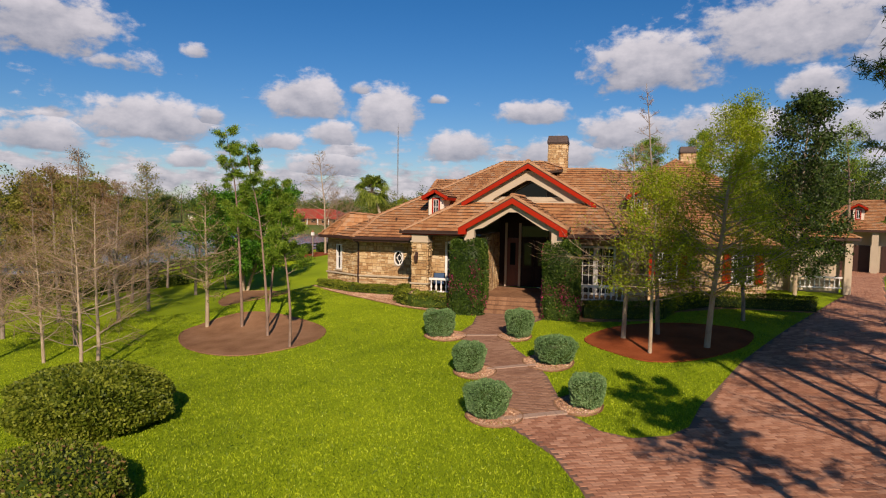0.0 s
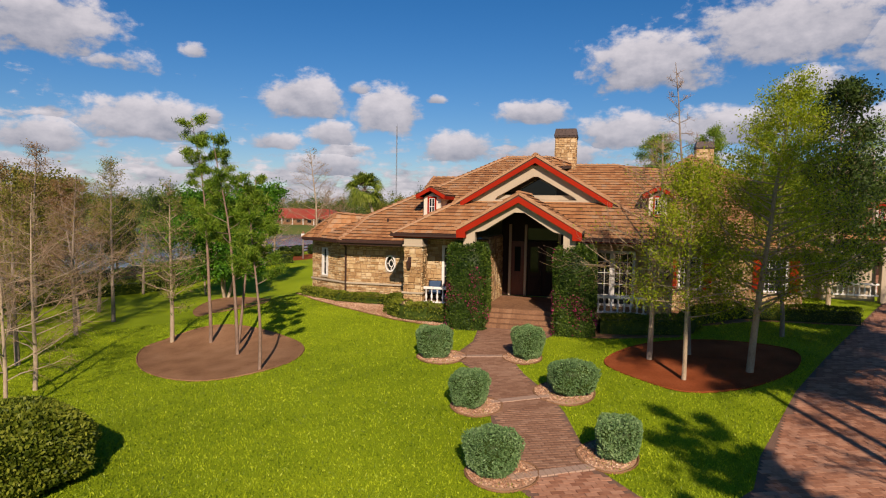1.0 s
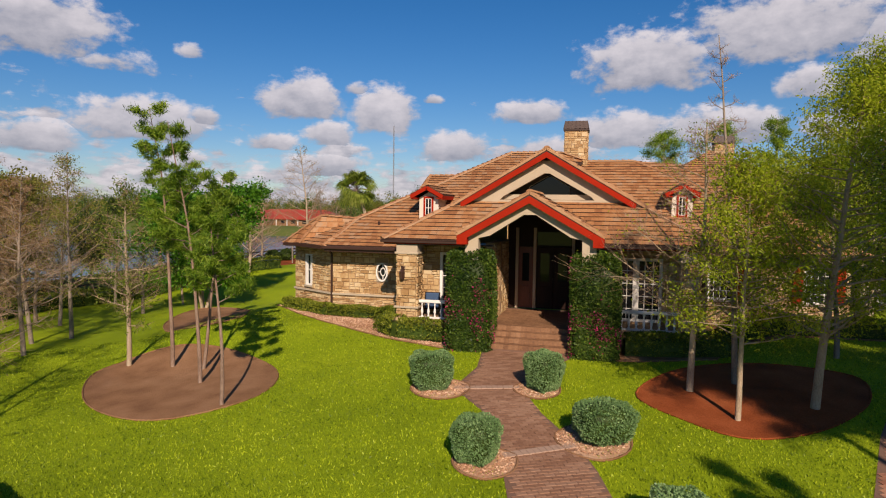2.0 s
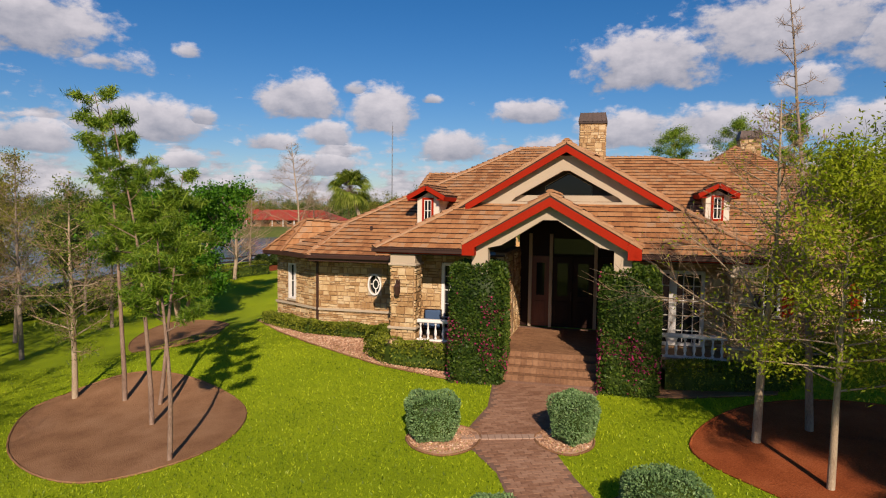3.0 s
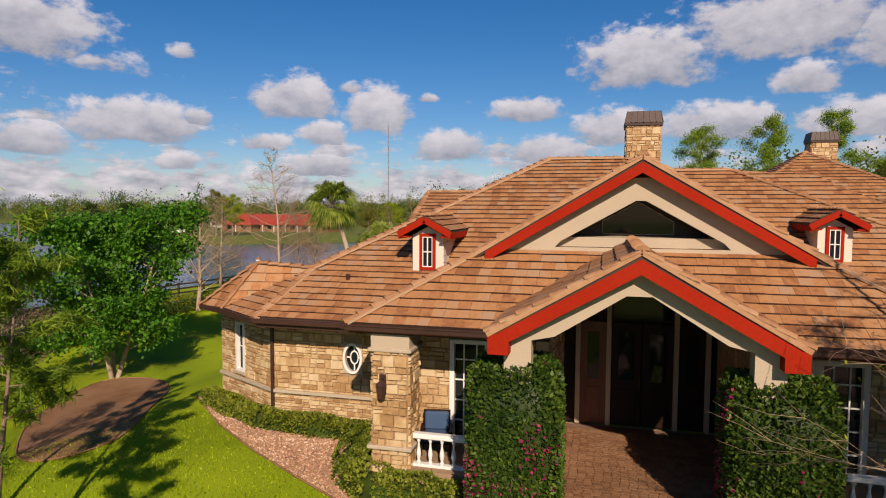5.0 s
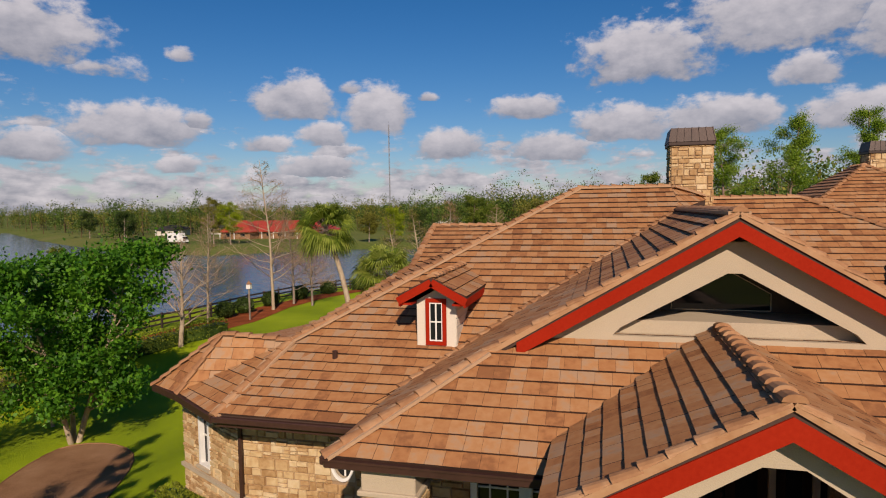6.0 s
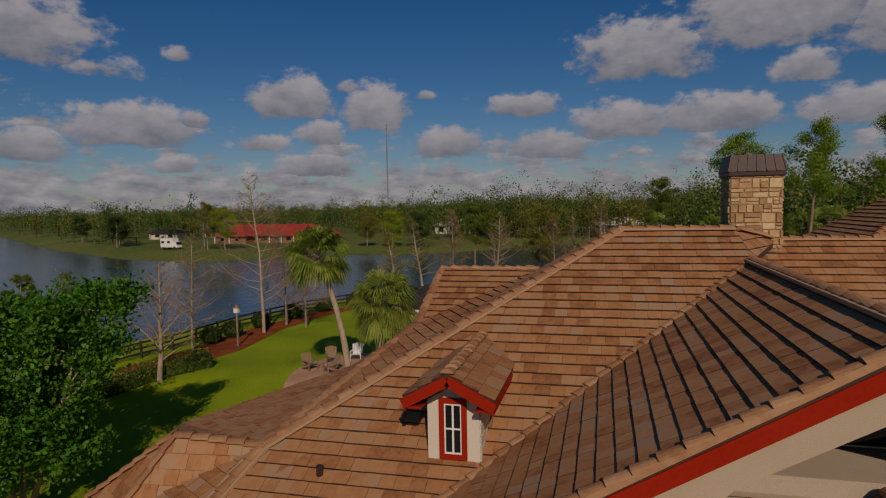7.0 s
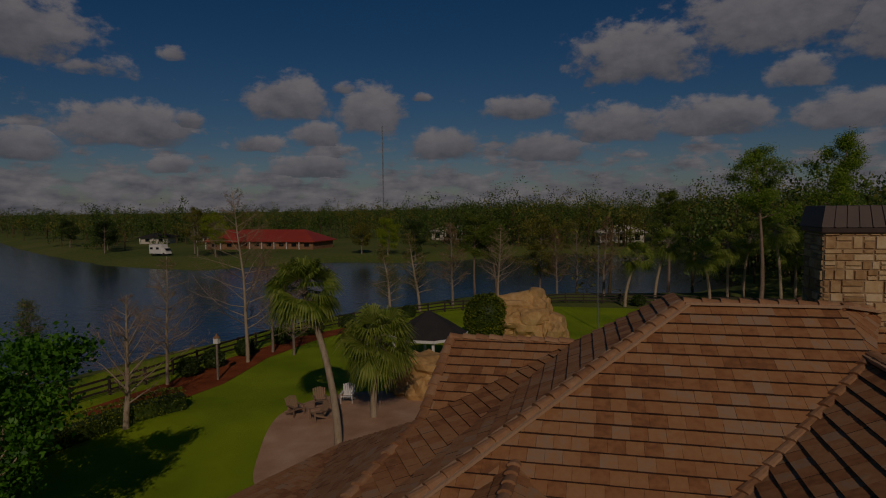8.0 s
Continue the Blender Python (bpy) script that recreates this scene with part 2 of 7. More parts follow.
def sheet(points, z, material, name, lift=0.0, fine=0.7):
    """A flat cover lying on the ground inside an outline, following the ground's height."""
    bm = bmesh.new()
    x0, x1 = min(p[0] for p in points), max(p[0] for p in points)
    y0, y1 = min(p[1] for p in points), max(p[1] for p in points)
    vs = [bm.verts.new((x, y, 0)) for x, y in points]
    bm.faces.new(vs)
    for axis, lo_, hi_ in (((1, 0, 0), x0, x1), ((0, 1, 0), y0, y1)):
        k = lo_ + fine
        while k < hi_:
            co = (k, 0, 0) if axis[0] else (0, k, 0)
            bmesh.ops.bisect_plane(bm, geom=bm.verts[:] + bm.edges[:] + bm.faces[:], plane_co=co, plane_no=axis)
            k += fine
    for v in bm.verts:
        v.co.z = (ground_z(v.co.x, v.co.y) if z is None else z) + lift
    for f_ in bm.faces:
        if f_.normal.z < 0:
            f_.normal_flip()
    bm.normal_update()
    if bm.faces and sum(f_.normal.z for f_ in bm.faces) < 0:
        bmesh.ops.reverse_faces(bm, faces=bm.faces[:])
    me = bpy.data.meshes.new(name)
    bm.to_mesh(me)
    bm.free()
    me.materials.append(material)
    return me


def smooth_loop(points, per=6):
    """A closed curve through the points."""
    out, n_ = [], len(points)
    for i in range(n_):
        p0, p1, p2, p3 = (Vector(points[(i + k) % n_]) for k in (-1, 0, 1, 2))
        for j in range(per):
            t_ = j / per
            out.append(tuple(0.5 * ((2 * p1) + (p2 - p0) * t_ + (2 * p0 - 5 * p1 + 4 * p2 - p3) * t_ ** 2 + (3 * p1 - p0 - 3 * p2 + p3) * t_ ** 3)))
    return out


def inside(x, y, poly):
    c, j = False, len(poly) - 1
    for i in range(len(poly)):
        (xi, yi), (xj, yj) = poly[i], poly[j]
        if (yi > y) != (yj > y) and x < (xj - xi) * (y - yi) / (yj - yi) + xi:
            c = not c
        j = i
    return c


def edge_distance(x, y, poly):
    best, j = 1e9, len(poly) - 1
    for i in range(len(poly)):
        (xi, yi), (xj, yj) = poly[i], poly[j]
        dx, dy = xj - xi, yj - yi
        t_ = max(0, min(1, ((x - xi) * dx + (y - yi) * dy) / (dx * dx + dy * dy)))
        best = min(best, math.hypot(x - xi - t_ * dx, y - yi - t_ * dy))
        j = i
    return best


def ease(v):
    v = max(0.0, min(1.0, v))
    return v * v * (3 - 2 * v)


# ---------------------------------------------------------------- ground and lake
LAKE_Z = -1.6
LAKE = [(-62, 56), (-55, 70), (-51, 86), (-43, 108), (-33, 123), (-17, 130), (0, 133), (14, 150), (10, 196), (-8, 212), (-24, 216), (-45, 190), (-60, 181), (-76, 182),
        (-90, 168), (-100, 157), (-129, 164), (-180, 194), (-222, 222), (-330, 300), (-330, 150), (-190, 60), (-100, 40)]


def ground_z(x, y):
    dx, dy = max(-20.5 - x, 0, x - 12), max(37.5 - y, 0, y - 62)
    d = math.hypot(dx, dy)
    z = 0.75 * ease(1 - d / 20)
    z -= 1.3 * ease((-x - 8) / 16) * ease((66 - y) / 16) * (1 - ease(1 - d / 7))
    z += 0.25 * ease((y - 58) / 10) * ease((104 - y) / 20)
    if -340 < x < 30 and 30 < y < 310 and (x < -38 or y > 90):
        d = edge_distance(x, y, LAKE)
        if inside(x, y, LAKE):
            z = LAKE_Z - min(1.5, 0.05 + d * 0.18)
        elif d < 9:
            k = ease(d / 9)
            z = (LAKE_Z + 0.02) * (1 - k) + z * k
    return z


def ground():
    xs = list(np.arange(-3000, -360, 240)) + list(np.arange(-340, -70, 8)) + list(np.arange(-70, 34, 1.0)) + list(np.arange(34, 120, 8)) + list(np.arange(130, 3001, 240))
    ys = list(np.arange(-300, -20, 40)) + list(np.arange(-16, 100, 1.0)) + list(np.arange(100, 140, 2.5)) + list(np.arange(140, 320, 8)) + list(np.arange(340, 4000, 240))
    verts = [(x, y, ground_z(x, y)) for y in ys for x in xs]
    nx = len(xs)
    faces, mi = [], []
    for j in range(len(ys) - 1):
        for i in range(nx - 1):
            faces.append((j * nx + i, j * nx + i + 1, (j + 1) * nx + i + 1, (j + 1) * nx + i))
            mi.append(0 if -48 < xs[i] < 24 and ys[j] < 108 else 1)
    me = mesh_of("ground", verts, faces, [GRASS, FIELD])
    me.polygons.foreach_set("material_index", mi)
    me.polygons.foreach_set("use_smooth", [True] * len(faces))
    tagged(place("ground", me), "mown green lawn running out to rough fields", "ground", kind="structure")
    lake = mesh_of("water", [(x, y, LAKE_Z) for x, y in ((-345, 35), (30, 35), (30, 310), (-345, 310))], [(0, 1, 2, 3)], WATER)
    tagged(place("water", lake), "dark blue rippled lake water behind the lawn", "water", kind="structure")


ground()


# ---------------------------------------------------------------- clouds far behind everything
def clouds():
    """Cumulus on a far shell of sky; each cloud by bearing, height, width and depth in degrees."""
    listed = [(-47.5, 13.6, 7.0, 3.6, 0.75), (-42.5, 11.4, 3.0, 1.1, 0.45), (-40.4, 6.9, 6.0, 2.5, 1.0), (-47.6, 5.2, 3.6, 1.9, 0.9), (-35.6, 7.6, 1.5, 1.0, 0.8), (-27.3, 9.4, 4.3, 2.5, 1.0), (-20.3, 8.6, 3.5, 2.8, 1.0),
              (-25.0, 6.6, 2.5, 1.6, 1.0), (-16.0, 9.9, 1.0, 0.5, 0.6), (-22.6, 10.6, 1.5, 0.7, 0.5), (-7.2, 8.7, 3.9, 1.4, 0.9), (2.8, 12.6, 6.2, 3.4, 0.95), (13.5, 14.6, 9.0, 4.2, 0.8), (15.0, 10.3, 2.6, 1.7, 0.8), (1.0, 7.0, 5.0, 2.2, 1.0),
              (8.9, 7.2, 5.2, 2.2, 1.0), (-36.4, 12.8, 1.4, 0.9, 0.5), (-37.0, 3.9, 2.3, 1.0, 0.9), (-30.0, 5.8, 2.5, 1.0, 0.8), (-14.0, 5.6, 4.0, 1.9, 0.95), (-25.5, 3.8, 4.4, 1.5, 0.95), (18.5, 7.0, 5.0, 2.0, 0.9), (-5.0, 5.2, 4.6, 1.8, 0.95), (22, 13, 6, 4, 0.8), (-58, 9, 6, 3, 0.9)]
    R_ = 2600
    az, el = np.radians(np.arange(-80, 61, 3)), np.radians(np.arange(-1.5, 40, 2.5))
    verts = [(R_ * math.sin(a_) * math.cos(e_), R_ * math.cos(a_) * math.cos(e_), R_ * math.sin(e_)) for e_ in el for a_ in az]
    na = len(az)
    faces = [(j * na + i, j * na + i + 1, (j + 1) * na + i + 1, (j + 1) * na + i) for j in range(len(el) - 1) for i in range(na - 1)]
    m = bpy.data.materials.new("cumulus")
    m.use_nodes = True
    nt = m.node_tree
    n, l = nt.nodes, nt.links
    n.remove(n["Principled BSDF"])
    me = mesh_of("backdrop", verts, faces, m)
    uv = me.uv_layers.new(name="bearing")
    for poly in me.polygons:
        for li in poly.loop_indices:
            v = me.loops[li].vertex_index
            uv.data[li].uv = (math.degrees(az[v % na]), math.degrees(el[v // na]))
    src = n.new("ShaderNodeUVMap")
    src.uv_map = "bearing"

    def math_node(op, a_, b_=None, c_=None):
        k = n.new("ShaderNodeMath")
        k.operation = op
        for i, val in enumerate((a_, b_, c_)):
            if val is None:
                continue
            if isinstance(val, (int, float)):
                k.inputs[i].default_value = val
            else:
                l.new(val, k.inputs[i])
        return k.outputs[0]

    def noise_at(scale, stretch, detail=6, rough=0.55):
        mp = n.new("ShaderNodeMapping")
        mp.inputs["Scale"].default_value = stretch
        l.new(src.outputs[0], mp.inputs[0])
        t_ = n.new("ShaderNodeTexNoise")
        t_.inputs["Scale"].default_value, t_.inputs["Detail"].default_value, t_.inputs["Roughness"].default_value = scale, detail, rough
        l.new(mp.outputs[0], t_.inputs[0])
        return t_.outputs[0]

    billow = noise_at(0.55, (0.8, 1.25, 1), 8, 0.6)
    soft = noise_at(0.16, (0.7, 1.5, 1), 4)
    cover, shade = None, None
    for ca, ce, ra, re_, dens in listed:
        mp = n.new("ShaderNodeVectorMath")
        mp.operation = "SUBTRACT"
        l.new(src.outputs[0], mp.inputs[0])
        mp.inputs[1].default_value = (ca, ce, 0)
        sc = n.new("ShaderNodeVectorMath")
        sc.operation = "DIVIDE"
        l.new(mp.outputs[0], sc.inputs[0])
        sc.inputs[1].default_value = (ra, re_, 1)
        ln = n.new("ShaderNodeVectorMath")
        ln.operation = "LENGTH"
        l.new(sc.outputs[0], ln.inputs[0])
        xyz = n.new("ShaderNodeSeparateXYZ")
        l.new(sc.outputs[0], xyz.inputs[0])
        body = math_node("MULTIPLY", math_node("SUBTRACT", 1.0, ln.outputs["Value"]), dens)
        # flat base
        base = math_node("MULTIPLY_ADD", xyz.outputs[1], 2.2, 1.5)
        body = math_node("MINIMUM", body, base)
        lit = math_node("MULTIPLY_ADD", xyz.outputs[1], 0.42, 0.42)
        if cover is None:
            cover, shade = body, lit
        else:
            more = math_node("GREATER_THAN", body, cover)
            mx = n.new("ShaderNodeMix")
            l.new(more, mx.inputs[0])
            l.new(shade, mx.inputs[2])
            l.new(lit, mx.inputs[3])
            shade = mx.outputs[0]
            cover = math_node("MAXIMUM", cover, body)
    sep = n.new("ShaderNodeSeparateXYZ")
    l.new(src.outputs[0], sep.inputs[0])
    # layered cloud towards the horizon
    low = math_node("MULTIPLY_ADD", sep.outputs[1], -0.09, 0.66)
    bank = math_node("ADD", math_node("MULTIPLY_ADD", noise_at(0.42, (0.42, 1.5, 1), 6, 0.58), 2.2, -1.25), low)
    bank = math_node("MINIMUM", bank, 0.75)
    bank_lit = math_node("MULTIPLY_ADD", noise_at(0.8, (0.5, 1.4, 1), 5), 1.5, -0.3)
    more = math_node("GREATER_THAN", bank, cover)
    mx = n.new("ShaderNodeMix")
    l.new(more, mx.inputs[0])
    l.new(shade, mx.inputs[2])
    l.new(bank_lit, mx.inputs[3])
    shade = mx.outputs[0]
    cover = math_node("MAXIMUM", cover, bank)
    edge = math_node("ADD", cover, math_node("MULTIPLY_ADD", billow, 1.5, -0.72))
    alpha = n.new("ShaderNodeMapRange")
    alpha.interpolation_type = "SMOOTHSTEP"
    alpha.inputs[1].default_value, alpha.inputs[2].default_value = 0.02, 0.42
    l.new(edge, alpha.inputs[0])
    tone = math_node("ADD", shade, math_node("MULTIPLY_ADD", billow, 0.9, -0.45))
    tone = math_node("ADD", tone, math_node("MULTIPLY_ADD", soft, 0.5, -0.25))
    ramp = n.new("ShaderNodeValToRGB")
    ramp.color_ramp.elements[0].position, ramp.color_ramp.elements[0].color = 0.05, (0.27, 0.30, 0.35, 1)
    ramp.color_ramp.elements[1].position, ramp.color_ramp.elements[1].color = 0.75, (0.74, 0.73, 0.72, 1)
    l.new(tone, ramp.inputs[0])
    em, tr, mixs = n.new("ShaderNodeEmission"), n.new("ShaderNodeBsdfTransparent"), n.new("ShaderNodeMixShader")
    em.inputs["Strength"].default_value = 0.84
    l.new(ramp.outputs[0], em.inputs[0])
    l.new(math_node("MULTIPLY", alpha.outputs[0], 0.95), mixs.inputs[0])
    l.new(tr.outputs[0], mixs.inputs[1])
    l.new(em.outputs[0], mixs.inputs[2])
    l.new(mixs.outputs[0], n["Material Output"].inputs[0])
    tagged(place("backdrop", me), "bright cumulus clouds banked over the horizon", "sky", kind="structure")


clouds()


# ---------------------------------------------------------------- house: roof planes
def clip(poly, a_, b_, c_):
    """The part of a flat polygon where a*u + b*v <= c."""
    out = []
    for i, p in enumerate(poly):
        q = poly[(i + 1) % len(poly)]
        dp, dq = a_ * p[0] + b_ * p[1] - c_, a_ * q[0] + b_ * q[1] - c_
        if dp <= 0:
            out.append(p)
        if dp * dq < 0:
            t_ = dp / (dp - dq)
            out.append((p[0] + t_ * (q[0] - p[0]), p[1] + t_ * (q[1] - p[1])))
    return out


def plane_axes(pts):
    p = [Vector(q) for q in pts]
    n_ = Vector((0, 0, 0))
    for i in range(len(p)):
        n_ += p[i].cross(p[(i + 1) % len(p)])
    n_.normalize()
    if n_.z < 0:
        n_ = -n_
    u = Vector((0, 0, 1)).cross(n_).normalized()
    return u, n_.cross(u), n_


def roof_slab(polys, thick=0.16):
    """The boarded deck under the tiles."""
    bm = bmesh.new()
    for pts in polys:
        top = [bm.verts.new(p) for p in pts]
        bot = [bm.verts.new((p[0], p[1], p[2] - thick)) for p in pts]
        try:
            bm.faces.new(top)
            bm.faces.new(bot[::-1])
            for i in range(len(pts)):
                k = (i + 1) % len(pts)
                bm.faces.new((top[i], bot[i], bot[k], top[k]))
        except ValueError:
            pass
    bmesh.ops.recalc_face_normals(bm, faces=bm.faces[:])
    return bm


def tile_rows(polys, course=0.32, seed=1, pick=None):
    """Flat tiles laid in courses over convex outlines of one plane. Returns joined geometry and the poses of whole tiles inside pick."""
    rnd = random.Random(seed)
    u, v, n_ = plane_axes(polys[0])
    o = Vector(polys[0][0])
    verts, faces, singles = [], [], []
    flat = [[((Vector(p) - o).dot(u), (Vector(p) - o).dot(v)) for p in pts] for pts in polys]
    for k, pts in enumerate(flat):
        area = sum(pts[i][0] * pts[(i + 1) % len(pts)][1] - pts[(i + 1) % len(pts)][0] * pts[i][1] for i in range(len(pts)))
        if area < 0:
            flat[k] = pts[::-1]
    v0 = min(q[1] for pts in flat for q in pts)
    v1 = max(q[1] for pts in flat for q in pts)
    u0 = min(q[0] for pts in flat for q in pts)
    u1 = max(q[0] for pts in flat for q in pts)
    row, w = 0, 0.31
    vv = v0
    while vv < v1:
        uu = u0 - rnd.random() * w
        while uu < u1:
            lift = rnd.uniform(0.0, 0.012)
            quad = [(uu + 0.002, vv), (uu + w - 0.002, vv), (uu + w - 0.002, vv + course), (uu + 0.002, vv + course)]
            for pts in flat:
                piece = quad
                for i, p in enumerate(pts):
                    q = pts[(i + 1) % len(pts)]
                    a_, b_ = q[1] - p[1], -(q[0] - p[0])
                    piece = clip(piece, a_, b_, a_ * p[0] + b_ * p[1])
                    if len(piece) < 3:
                        break
                if len(piece) < 3:
                    continue
                whole = len(piece) == 4 and abs(sum(piece[i][0] * piece[(i + 1) % 4][1] - piece[(i + 1) % 4][0] * piece[i][1] for i in range(4)) / 2 - (w - 0.004) * course) < 1e-4
                c = o + u * (uu + w / 2) + v * (vv + course / 2)
                if whole and pick and pick(c) and len(singles) < 300:
                    m = Matrix((u, v, n_)).transposed().to_4x4()
                    m.translation = o + u * (uu + w / 2) + v * vv + n_ * (0.012 + lift)
                    singles.append(m)
                    continue
                base = len(verts)
                for a_, b_ in piece:
                    h = 0.014 + lift + 0.046 * max(0.0, 1 - (b_ - vv) / course)
                    verts.append(o + u * a_ + v * b_ + n_ * h)
                for a_, b_ in piece:
                    verts.append(o + u * a_ + v * b_)
                k = len(piece)
                faces.append(tuple(range(base, base + k)))
                for i in range(k):
                    j = (i + 1) % k
                    faces.append((base + i, base + k + i, base + k + j, base + j))
            uu += w
        vv += course
        row += 1
    return verts, faces, singles


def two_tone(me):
    """Upper faces in tile colour, the cut edges dark for age and for the shadow gaps under each lap."""
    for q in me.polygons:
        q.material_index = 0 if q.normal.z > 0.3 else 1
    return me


def one_tile(course=0.32, w=0.306):
    h = 0.046
    verts = [(-w / 2, 0, h), (w / 2, 0, h), (w / 2, course, 0.002), (-w / 2, course, 0.002), (-w / 2, 0, -0.012), (w / 2, 0, -0.012), (w / 2, course, -0.012), (-w / 2, course, -0.012)]
    faces = [(0, 1, 2, 3), (0, 4, 5, 1), (1, 5, 6, 2), (3, 7, 4, 0), (2, 6, 7, 3)]
    return two_tone(mesh_of("tile", verts, faces, [TILE_ONE, EDGE_SHADE]))


def caps(lines, r=0.125, step=0.36, seed=3):
    """Half-round tiles along hips and ridges, each lapping the one below."""
    rnd = random.Random(seed)
    verts, faces = [], []
    for p, q in lines:
        p, q = Vector(p), Vector(q)
        if p.z > q.z:
            p, q = q, p
        d = q - p
        x = d.normalized()
        y = Vector((0, 0, 1)).cross(x).normalized()
        z = x.cross(y)
        count = max(1, int(d.length / step))
        s = d.length / count
        for i in range(count):
            b0 = p + x * (i * s) + y * rnd.uniform(-0.012, 0.012)
            base = len(verts)
            for along, rad, up in ((-0.03, r, 0.055 + rnd.uniform(0, 0.012)), (s, r * 0.86, 0.02)):
                for k in range(7):
                    an = math.pi * k / 6
                    verts.append(b0 + x * along + y * (math.cos(an) * rad * 1.15) + z * (math.sin(an) * rad * 0.8 + up - 0.02))
            for k in range(6):
                faces.append((base + k, base + 7 + k, base + 8 + k, base + k + 1))
            faces.append(tuple(base + k for k in range(7)))
    return verts, faces


# key points of the roof
AX = -5.53                                  # axis of the entrance block
EP, ZG2 = 5.1, 9.25                         # porch eaves, upper gable ridge
PITCH, PORCH_PITCH, MAIN_PITCH = 0.59, 0.68, 0.58
HALF = (ZG2 - EP) / PITCH
PL, PR = AX - HALF, AX + HALF
YP, YG2, YW2 = 35.95, 38.1, 38.6
YE, ZE = 39.1, 4.5                          # eaves of the main slope
def front_plane(y): return EP + PORCH_PITCH * (y - YP)
def side_plane(x): return ZG2 - PITCH * abs(x - AX)
def main_plane(y): return ZE + MAIN_PITCH * (y - YE)
def hip_x(y): return PORCH_PITCH * (y - YP) / PITCH
T1, T2 = (-8.75, 48.6, main_plane(48.6)), (-5.7, 48.6, main_plane(48.6))
YR2 = YE + (ZG2 - ZE) / MAIN_PITCH          # where the upper gable's ridge meets the main slope
YV = YE + (EP - ZE) / MAIN_PITCH
HW, HE = (-18.1, 41.2, 6.0), (-16.1, 41.35, main_plane(41.35) + 0.05)
WE1, WE2 = (-20.8, 44.9, 4.72), (-18.5, 52.0, 4.72)      # eaves of the west slope
EC, BT = (-17.0, YE, 4.45), (-20.3, 41.1, 4.45)
RL, RR, KINK = (-14.45, 50.2, 8.68), (-11.2, 50.2, 8.68), (-14.55, 47.5, 7.3)
G1X, G1Y, G1Z, G1H = -5.74, 33.85, 7.15, 2.9
def gable_plane(x): return G1Z - 0.575 * abs(x - G1X)
g1e = gable_plane(G1X - G1H)
g1v = YP + (g1e - EP) / PORCH_PITCH
G1B = (G1Z - front_plane(YW2)) / 0.575         # half the width of the porch gable where it meets the upper gable
def wing_plane(y): return 4.5 + 0.65 * (y - 42.65)
W1, W2 = (-4.2, 50.5, 9.6), (-1.3, 50.5, 9.6)


def P(x, y, plane, by_y=True):
    return (x, y, plane(y) if by_y else plane(x))


